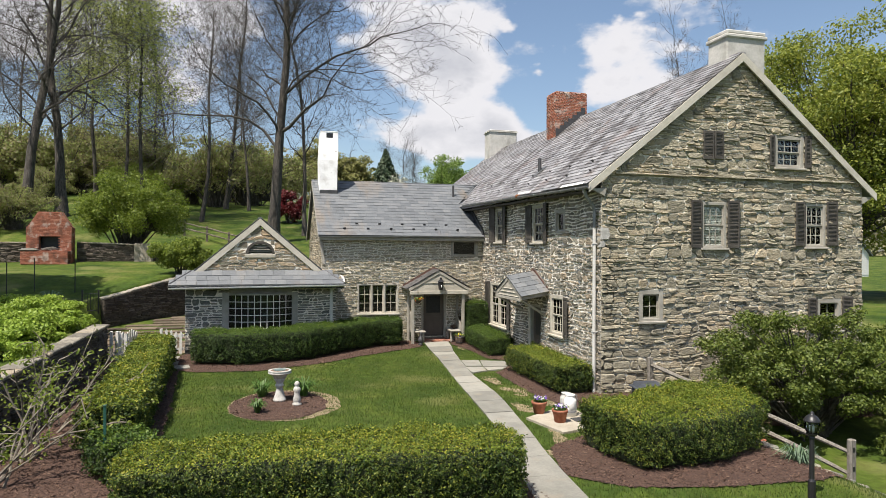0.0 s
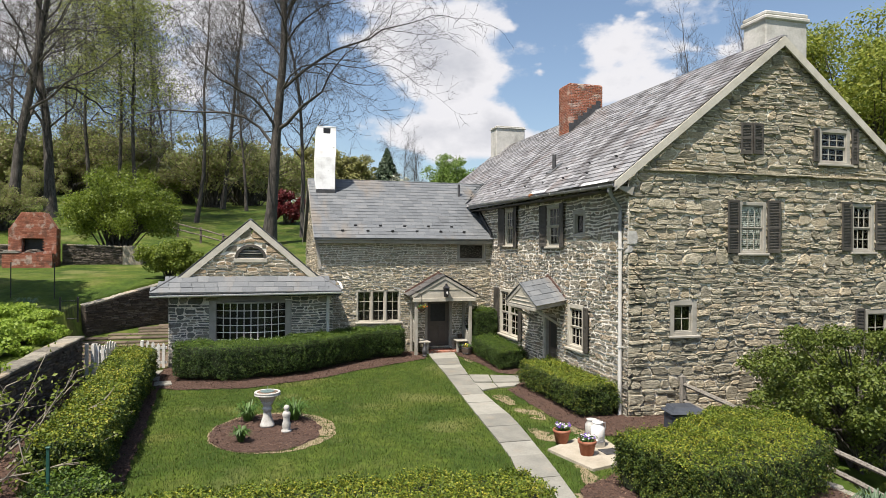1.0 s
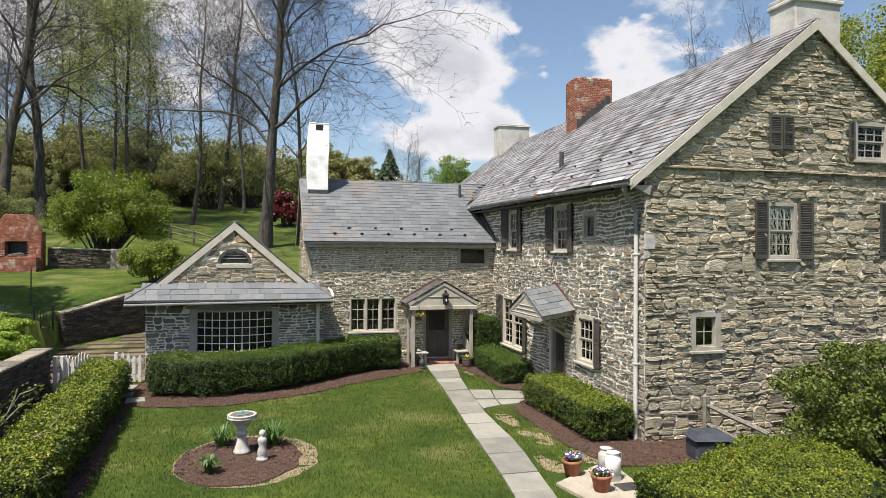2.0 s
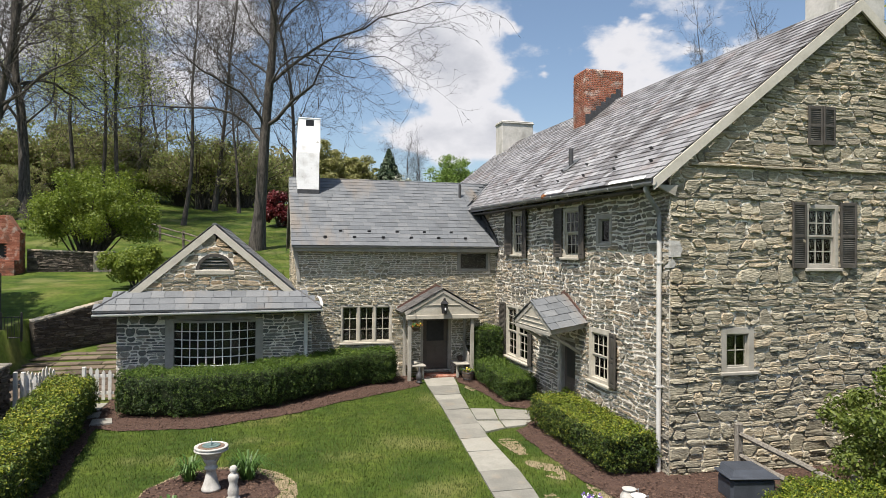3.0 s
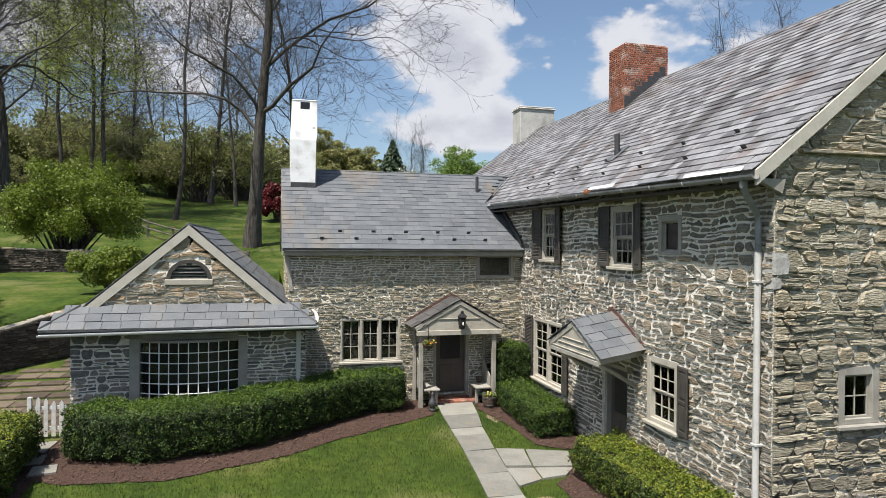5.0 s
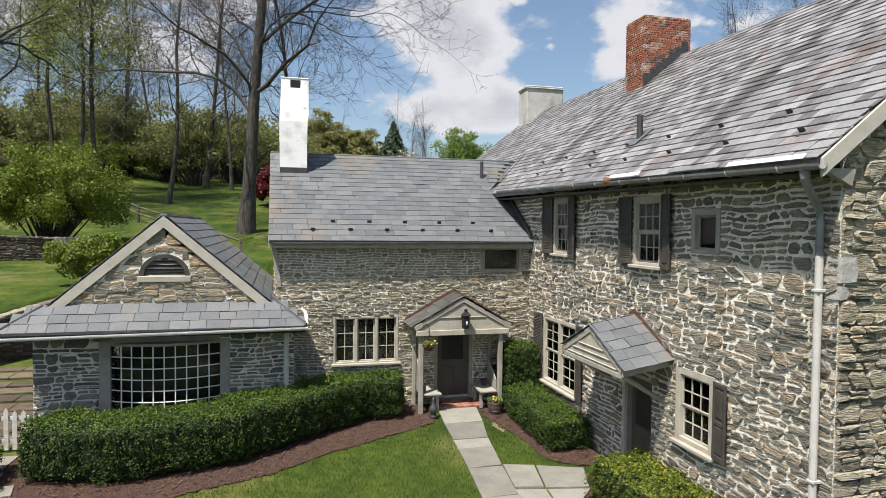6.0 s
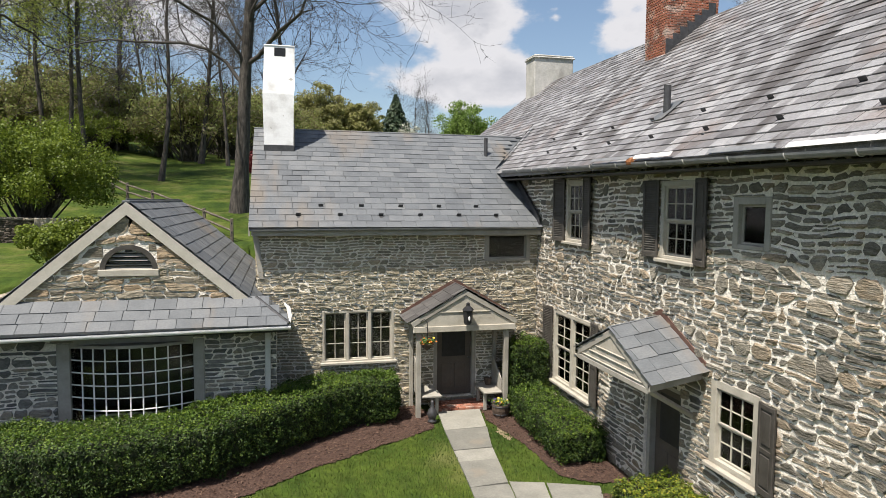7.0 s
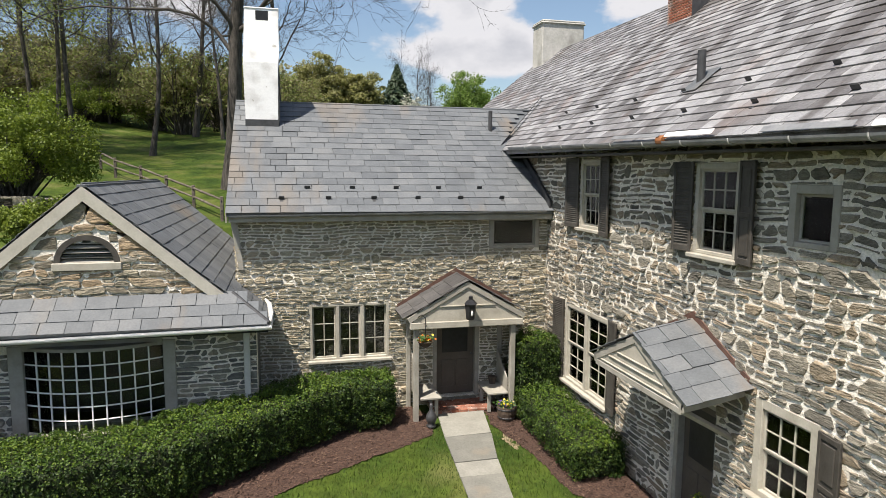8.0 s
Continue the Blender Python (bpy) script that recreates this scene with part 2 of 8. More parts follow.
M["slate_old"] = surface("weathered_slate", [(0.075, 0.071, 0.071), (0.15, 0.145, 0.146), (0.205, 0.202, 0.206), (0.25, 0.25, 0.256), (0.32, 0.316, 0.32)], scale=5, rough=0.55, bump=0.45, bump_scale=18, vary=0.66, fine=0.32, stains=[((0.06, 0.056, 0.052), 1.2, 0.54, 0.68, 0.65), ((0.055, 0.047, 0.042), 1.0, 0.57, 0.66, 0.75, (0.28, 1.25, 0.28)), ((0.17, 0.125, 0.105), 0.9, 0.56, 0.7, 0.5)], spec=0.5)
M["trim"] = surface("grey_beige_paint", [(0.255, 0.238, 0.20), (0.31, 0.292, 0.25), (0.355, 0.336, 0.29)], scale=3, rough=0.6, bump=0.12, bump_scale=60, fine=0.07)
M["cream"] = surface("cream_paint", [(0.33, 0.305, 0.25), (0.40, 0.372, 0.31), (0.45, 0.42, 0.355)], scale=4, rough=0.6, bump=0.15, bump_scale=60, fine=0.08)
M["board"] = surface("pale_board_paint", [(0.38, 0.355, 0.295), (0.45, 0.425, 0.36), (0.49, 0.465, 0.40)], scale=3, rough=0.6, bump=0.12, bump_scale=60, fine=0.08)
M["picket"] = surface("weathered_white_paint", [(0.42, 0.41, 0.375), (0.55, 0.54, 0.50), (0.62, 0.61, 0.57)], scale=7, rough=0.7, bump=0.2, fine=0.12)
M["shutter"] = surface("taupe_paint", [(0.042, 0.037, 0.031), (0.058, 0.052, 0.044), (0.074, 0.067, 0.057)], scale=5, rough=0.65, bump=0.15, bump_scale=50, fine=0.1)
M["door"] = surface("dark_brown_paint", [(0.075, 0.062, 0.05), (0.10, 0.083, 0.068)], scale=3, rough=0.55, bump=0.1, fine=0.08)
M["white"] = surface("white_paint", [(0.70, 0.69, 0.66), (0.80, 0.79, 0.77)], scale=6, rough=0.6, bump=0.15, fine=0.05)
M["whitewash"] = surface("whitewashed_masonry", [(0.66, 0.65, 0.63), (0.84, 0.84, 0.83), (0.86, 0.86, 0.85)], scale=2.5, rough=0.85, bump=0.22, bump_scale=6, fine=0.05, stains=[((0.34, 0.31, 0.26), 3.1, 0.66, 0.70, 0.7)])
M["stucco"] = surface("grey_stucco", [(0.33, 0.32, 0.29), (0.44, 0.43, 0.40), (0.52, 0.50, 0.47)], scale=1.6, rough=0.9, bump=0.2, bump_scale=9, fine=0.12, stains=[((0.20, 0.19, 0.17), 1.2, 0.55, 0.7, 0.6)])
M["brick"] = surface("red_brick", [(0.12, 0.05, 0.035), (0.24, 0.085, 0.05), (0.31, 0.115, 0.07), (0.38, 0.20, 0.14)], scale=8, rough=0.9, bump=0.5, bump_scale=45, vary=0.5, fine=0.25, stains=[((0.52, 0.46, 0.4), 2.6, 0.53, 0.68, 0.6), ((0.07, 0.045, 0.035), 1.9, 0.52, 0.66, 0.55)])
M["gutter"] = surface("galvanized_gutter", [(0.16, 0.165, 0.17), (0.24, 0.245, 0.25), (0.30, 0.30, 0.30)], scale=3, rough=0.5, bump=0.1, metal=0.3, fine=0.1, stains=[((0.25, 0.11, 0.05), 2.2, 0.66, 0.74, 0.7)])
M["pipe"] = surface("painted_pipe", [(0.46, 0.45, 0.42), (0.56, 0.55, 0.52)], scale=3, rough=0.5, bump=0.05, fine=0.06)
M["lead"] = surface("dark_metal", [(0.05, 0.05, 0.052), (0.085, 0.085, 0.088)], scale=8, rough=0.5, bump=0.1, metal=0.4)
M["flash"] = surface("brown_flashing", [(0.10, 0.055, 0.042), (0.15, 0.085, 0.065)], scale=5, rough=0.5, bump=0.1, metal=0.2)
# paint of iron parts; also stands for the dark of openings and gaps
M["black"] = surface("black_paint", [(0.012, 0.012, 0.013), (0.022, 0.022, 0.024)], scale=9, rough=0.4, bump=0.05)
# near-black, so whatever stands behind the panes reads as unlit room
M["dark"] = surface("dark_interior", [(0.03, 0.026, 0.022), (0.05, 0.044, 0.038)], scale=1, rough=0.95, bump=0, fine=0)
M["curtain"] = surface("white_blind", [(0.60, 0.60, 0.58), (0.72, 0.72, 0.70)], scale=3, rough=0.8, bump=0, fine=0.04)
M["glass"] = glass_pane("window_glass")
M["flag"] = surface("bluestone_flag", [(0.155, 0.152, 0.132), (0.21, 0.204, 0.176), (0.265, 0.257, 0.222)], scale=2.5, rough=0.8, bump=0.3, bump_scale=30, vary=0.4, fine=0.12, stains=[((0.24, 0.20, 0.15), 2.0, 0.56, 0.7, 0.4)])
M["concrete"] = surface("pale_concrete", [(0.27, 0.24, 0.185), (0.36, 0.325, 0.26)], scale=3, rough=0.9, bump=0.3, bump_scale=40, fine=0.12)
M["mulch"] = surface("red_brown_mulch", [(0.035, 0.02, 0.014), (0.075, 0.042, 0.03), (0.115, 0.068, 0.048)], scale=26, rough=0.95, bump=1.0, bump_scale=60, fine=0.4)
M["bark"] = surface("grey_bark", [(0.032, 0.028, 0.024), (0.066, 0.058, 0.05), (0.115, 0.103, 0.089)], scale=5, rough=0.95, bump=0.9, bump_scale=16, stretch=(2, 2, 0.4), fine=0.3)
M["twig"] = surface("grey_twigs", [(0.042, 0.037, 0.032), (0.085, 0.075, 0.064)], scale=2, rough=0.9, bump=0, fine=0)
M["oldwood"] = surface("weathered_wood", [(0.11, 0.099, 0.084), (0.19, 0.174, 0.148), (0.25, 0.231, 0.20)], scale=4, rough=0.9, bump=0.6, bump_scale=20, stretch=(6, 6, 1), fine=0.25)
M["terra"] = surface("terracotta", [(0.19, 0.062, 0.033), (0.26, 0.092, 0.05), (0.33, 0.145, 0.09)], scale=7, rough=0.85, bump=0.15, fine=0.12)
M["cast"] = surface("cast_stone", [(0.28, 0.27, 0.245), (0.40, 0.39, 0.36), (0.48, 0.47, 0.44)], scale=7, rough=0.85, bump=0.3, bump_scale=40, fine=0.12)
M["soil"] = surface("brown_soil", [(0.05, 0.036, 0.024), (0.10, 0.072, 0.05)], scale=10, rough=0.95, bump=0.8)
M["paving"] = surface("old_brick_paving", [(0.065, 0.049, 0.034), (0.105, 0.08, 0.056), (0.155, 0.12, 0.085)], scale=4, rough=0.9, bump=0.5, vary=0.4, fine=0.25)
M["grass"] = surface("lawn", [(0.022, 0.044, 0.006), (0.039, 0.066, 0.009), (0.060, 0.087, 0.012), (0.10, 0.108, 0.028)], scale=0.55, detail=9, rough=0.9, bump=0.6, bump_scale=50, fine=0.35, space="World", spec=0.15, stains=[((0.15, 0.15, 0.055), 0.5, 0.54, 0.7, 0.6)])
M["blade"] = foliage("grass_blade", [(0.028, 0.058, 0.006), (0.047, 0.080, 0.009), (0.070, 0.104, 0.012), (0.125, 0.132, 0.034)], back=0.3, rough=0.6)
# flank leaves darkened and top growth brightened, as sun would leave them
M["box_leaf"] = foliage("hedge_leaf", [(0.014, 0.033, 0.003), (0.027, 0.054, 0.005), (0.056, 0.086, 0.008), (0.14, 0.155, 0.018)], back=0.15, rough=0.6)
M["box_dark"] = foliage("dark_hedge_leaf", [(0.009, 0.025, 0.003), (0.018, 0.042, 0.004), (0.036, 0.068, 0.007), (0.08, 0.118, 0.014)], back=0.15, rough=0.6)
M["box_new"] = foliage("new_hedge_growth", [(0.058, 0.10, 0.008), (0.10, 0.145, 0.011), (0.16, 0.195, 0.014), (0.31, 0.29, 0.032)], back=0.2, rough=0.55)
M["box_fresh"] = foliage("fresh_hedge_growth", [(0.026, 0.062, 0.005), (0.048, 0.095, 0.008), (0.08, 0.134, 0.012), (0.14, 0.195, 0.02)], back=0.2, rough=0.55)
# near-black, so gaps between the leaves show the shade inside
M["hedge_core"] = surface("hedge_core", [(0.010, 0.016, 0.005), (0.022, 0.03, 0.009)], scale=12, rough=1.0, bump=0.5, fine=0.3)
M["fresh_leaf"] = foliage("fresh_leaf", [(0.10, 0.145, 0.017), (0.15, 0.20, 0.026), (0.22, 0.27, 0.04)], back=0.45)
M["viburnum"] = foliage("viburnum_leaf", [(0.08, 0.12, 0.013), (0.14, 0.19, 0.02), (0.21, 0.265, 0.034)], back=0.4)
M["tree_leaf"] = foliage("maple_leaf", [(0.12, 0.16, 0.025), (0.20, 0.24, 0.035), (0.30, 0.31, 0.05)], back=0.45)
M["spring_leaf"] = foliage("spring_leaf", [(0.24, 0.30, 0.06), (0.33, 0.38, 0.08), (0.40, 0.42, 0.11)], back=0.5)
M["under_leaf"] = foliage("understorey_leaf", [(0.17, 0.145, 0.085), (0.22, 0.20, 0.09), (0.19, 0.23, 0.065), (0.26, 0.29, 0.08)], back=0.5)
M["dry"] = surface("dry_turf", [(0.16, 0.125, 0.07), (0.24, 0.19, 0.115), (0.30, 0.25, 0.15)], scale=14, rough=0.95, bump=0.8, bump_scale=50, fine=0.3)
M["red_leaf"] = foliage("red_maple_leaf", [(0.09, 0.012, 0.014), (0.14, 0.02, 0.022)], back=0.35)
M["shrub_leaf"] = foliage("shrub_leaf", [(0.058, 0.09, 0.014), (0.098, 0.134, 0.022), (0.155, 0.188, 0.034)], back=0.35)
M["bright_leaf"] = foliage("bright_leaf", [(0.16, 0.24, 0.025), (0.235, 0.335, 0.04), (0.32, 0.41, 0.065)], back=0.4)
M["far_leaf"] = foliage("far_leaf", [(0.11, 0.18, 0.035), (0.17, 0.26, 0.05), (0.22, 0.30, 0.07)], back=0.4)
M["pale_twig"] = surface("pale_stems", [(0.12, 0.104, 0.082), (0.23, 0.203, 0.162)], scale=3, rough=0.9, bump=0, fine=0.1)
M["conifer"] = foliage("conifer_leaf", [(0.055, 0.085, 0.05), (0.085, 0.12, 0.065)], back=0.2)
M["blossom"] = foliage("white_blossom", [(0.35, 0.36, 0.28), (0.6, 0.6, 0.52)], back=0.3)


# ---- building helpers ----
class Geo:
    """A plain list of vertices and faces, made into one mesh."""

    def __init__(self):
        self.v, self.f = [], []

    def add(self, verts, faces):
        n = len(self.v)
        self.v += [tuple(p) for p in verts]
        self.f += [tuple(i + n for i in fc) for fc in faces]
        return self

    def box(self, a, b, bev=0.006, m=None):
        """A box from corner a to corner b with chamfered edges."""
        lo = [min(p, q) for p, q in zip(a, b)]
        hi = [max(p, q) for p, q in zip(a, b)]
        k = min(bev, *[(h - l) * 0.45 for l, h in zip(lo, hi)])
        vs, idx = [], {}
        for sx in (0, 1):
            for sy in (0, 1):
                for sz in (0, 1):
                    c = [(lo, hi)[s][i] for i, s in enumerate((sx, sy, sz))]
                    inn = [k, k, k]
                    sg = [1 if s == 0 else -1 for s in (sx, sy, sz)]
                    for ax in range(3):
                        p = [c[i] + (0 if i == ax else sg[i] * inn[i]) for i in range(3)]
                        idx[(sx, sy, sz, ax)] = len(vs)
                        vs.append(Vector(p))
        fs = []
        for ax in range(3):
            o = [i for i in range(3) if i != ax]
            for s in (0, 1):
                quad = []
                for (p, q) in ((0, 0), (1, 0), (1, 1), (0, 1)):
                    t = [0, 0, 0]
                    t[ax], t[o[0]], t[o[1]] = s, p, q
                    quad.append(idx[(*t, ax)])
                fs.append(quad)
        for ax in range(3):
            o = [i for i in range(3) if i != ax]
            for p in (0, 1):
                for q in (0, 1):
                    t0, t1 = [0, 0, 0], [0, 0, 0]
                    t0[o[0]] = t1[o[0]] = p
                    t0[o[1]] = t1[o[1]] = q
                    t1[ax] = 1
                    fs.append([idx[(*t0, o[0])], idx[(*t0, o[1])], idx[(*t1, o[1])], idx[(*t1, o[0])]])
        for sx in (0, 1):
            for sy in (0, 1):
                for sz in (0, 1):
                    fs.append([idx[(sx, sy, sz, a)] for a in range(3)])
        if m is not None:
            vs = [m @ p for p in vs]
        return self.add(vs, fs)

    def prism(self, poly, vec):
        """A flat polygon pushed along vec."""
        p = [Vector(q) for q in poly]
        n = len(p)
        vec = Vector(vec)
        return self.add(p + [q + vec for q in p], [list(range(n))[::-1], list(range(n, 2 * n))] + [[i, (i + 1) % n, n + (i + 1) % n, n + i] for i in range(n)])

    def tube(self, pts, radii, n=8, cap=True):
        pts = [Vector(p) for p in pts]
        base = len(self.v)
        for i, p in enumerate(pts):
            d = (pts[min(i + 1, len(pts) - 1)] - pts[max(i - 1, 0)])
            d = d.normalized() if d.length > 1e-9 else Vector((0, 0, 1))
            a = d.orthogonal().normalized() if abs(d.z) > 0.95 else d.cross(Vector((0, 0, 1))).normalized()
            b = d.cross(a)
            r = radii[i] if isinstance(radii, (list, tuple)) else radii
            for k in range(n):
                t = 2 * math.pi * k / n
                self.v.append(tuple(p + (a * math.cos(t) + b * math.sin(t)) * r))
        for i in range(len(pts) - 1):
            for k in range(n):
                self.f.append((base + i * n + k, base + i * n + (k + 1) % n, base + (i + 1) * n + (k + 1) % n, base + (i + 1) * n + k))
        if cap:
            self.f.append(tuple(base + k for k in range(n))[::-1])
            self.f.append(tuple(base + (len(pts) - 1) * n + k for k in range(n)))
        return self

    def lathe(self, prof, c=(0, 0, 0), n=20):
        base = len(self.v)
        for r, z in prof:
            for k in range(n):
                t = 2 * math.pi * k / n
                self.v.append((c[0] + r * math.cos(t), c[1] + r * math.sin(t), c[2] + z))
        for i in range(len(prof) - 1):
            for k in range(n):
                self.f.append((base + i * n + k, base + i * n + (k + 1) % n, base + (i + 1) * n + (k + 1) % n, base + (i + 1) * n + k))
        self.f.append(tuple(base + k for k in range(n))[::-1])
        self.f.append(tuple(base + (len(prof) - 1) * n + k for k in range(n)))
        return self

    def mesh(self, name, mat, fix=True, smooth=False, weld=False):
        me = bpy.data.meshes.new(name)
        me.from_pydata(self.v, [], self.f)
        if fix:
            bm = bmesh.new()
            bm.from_mesh(me)
            if weld:
                bmesh.ops.remove_doubles(bm, verts=bm.verts, dist=0.0005)
            bmesh.ops.recalc_face_normals(bm, faces=bm.faces)
            bm.to_mesh(me)
            bm.free()
        if smooth:
            me.polygons.foreach_set("use_smooth", [True] * len(me.polygons))
        me.materials.append(mat)
        return me


def part(name, geo, mat, parent, label="", kind="", m=None, fix=True, smooth=False):
    """One mesh object under a thing or a part."""
    me = geo if isinstance(geo, bpy.types.Mesh) else geo.mesh(name, mat, fix, smooth)
    ob = new(name, me)
    ob.parent = parent
    if m is not None:
        ob.matrix_basis = m
    return tagged(ob, label, kind=kind)


def thing(name, label, category, group="", kind="", m=None, geo=None, mat=None, smooth=False):
    """A top-level thing: an Empty at its base, or one mesh."""
    ob = new(name, geo.mesh(name, mat, True, smooth) if geo else None)
    if m is not None:
        ob.matrix_basis = m
    return tagged(ob, label, category, group, kind)


def np_mesh(name, verts, faces, mat, smooth=False):
    """A mesh from arrays of vertices and equal-sided faces."""
    me = bpy.data.meshes.new(name)
    k = faces.shape[1]
    me.vertices.add(len(verts))
    me.vertices.foreach_set("co", np.ascontiguousarray(verts, dtype=np.float32).ravel())
    me.loops.add(faces.size)
    me.loops.foreach_set("vertex_index", np.ascontiguousarray(faces, dtype=np.int32).ravel())
    me.polygons.add(len(faces))
    me.polygons.foreach_set("loop_start", np.arange(0, faces.size, k, dtype=np.int32))
    me.polygons.foreach_set("loop_total", np.full(len(faces), k, dtype=np.int32))
    if smooth:
        me.polygons.foreach_set("use_smooth", np.ones(len(faces), dtype=bool))
    me.update(calc_edges=True)
    me.materials.append(mat)
    return me


# ---- ground ----
def sstep(a, b, x):
    t = np.clip((np.asarray(x, dtype=float) - a) / (b - a), 0, 1)
    return t * t * (3 - 2 * t)


def hill(x, y):
    z = np.interp(y, [-60, -5, 8, 15.5, 18.6, 27, 35, 46, 60, 100, 180, 420, 900], [0.9, 1.15, 1.35, 1.9, 2.75, 3.2, 4.7, 6.5, 8.7, 13.0, 16.0, 13.0, 12.0])
    z = z + 1.1 * sstep(-15, -26, x) * sstep(29, 42, y)
    return z * (1 - 0.72 * sstep(-2, 45, x))


TERR = (15.75, 1.19)  # line of the passage wall


def terrace(x, y):
    """1 on the raised ground behind the retaining walls."""
    line = np.where(y < 8.3, -14.78, -16.45)
    left = sstep(0.1, -0.1, x - line)
    back = sstep(-0.12, 0.12, y - (TERR[0] + TERR[1] * (np.minimum(x, -6.0) + 16.2))) * sstep(-16.7, -16.5, x)
    back = np.where(x > -6.0, sstep(20.5, 23.5, y), back)
    return np.maximum(left, back)


def ground_z(x, y):
    x, y = np.asarray(x, dtype=float), np.asarray(y, dtype=float)
    court = 0.2 * sstep(3.0, 10.0, y) + 0.5 * sstep(11.0, 18.0, y) * sstep(-11.8, -12.6, x)
    court = court - 0.85 * sstep(0.6, 2.8, x) * sstep(1.0, -4.5, y)
    court = court + 1.0 * sstep(9.0, 22.0, x) * sstep(-12.0, 4.0, y)
    t = terrace(x, y)
    far = 0.5 * np.sin(x * 0.05 + 1) * np.sin(y * 0.043) * sstep(14, 60, np.hypot(x, y))
    return court * (1 - t) + hill(x, y) * t + far


def spaced(lo, hi, a, b, fine, grow=1.22):
    out = list(np.arange(a, b + 1e-6, fine))
    s = fine
    while out[-1] < hi:
        s *= grow
        out.append(out[-1] + s)
    s = fine
    while out[0] > lo:
        s *= grow
        out.insert(0, out[0] - s)
    return np.array(out)


gx, gy = spaced(-900, 900, -19, 6, 0.2), spaced(-600, 1500, -9, 22, 0.2)
GX, GY = np.meshgrid(gx, gy)
GZ = ground_z(GX, GY)
nx, ny = len(gx), len(gy)
gi = np.arange(nx * ny).reshape(ny, nx)
gf = np.stack([gi[:-1, :-1], gi[:-1, 1:], gi[1:, 1:], gi[1:, :-1]], -1).reshape(-1, 4)
ground = new("ground", np_mesh("ground", np.stack([GX, GY, GZ], -1).reshape(-1, 3), gf, M["grass"], True))
tagged(ground, "mown green lawn rising into a grassy hillside", "lawn", kind="structure")


# ---- masonry ----
def clip_poly(poly, n, c):
    """Keep the part of a polygon where n . p <= c."""
    out = []
    for i, p in enumerate(poly):
        q = poly[(i + 1) % len(poly)]
        a, b = n[0] * p[0] + n[1] * p[1] - c, n[0] * q[0] + n[1] * q[1] - c
        if a <= 0:
            out.append(p)
        if a * b < 0:
            t = a / (a - b)
            out.append((p[0] + (q[0] - p[0]) * t, p[1] + (q[1] - p[1]) * t))
    return out


def area_of(poly):
    return abs(sum(p[0] * q[1] - q[0] * p[1] for p, q in zip(poly, poly[1:] + poly[:1]))) / 2 if len(poly) > 2 else 0.0


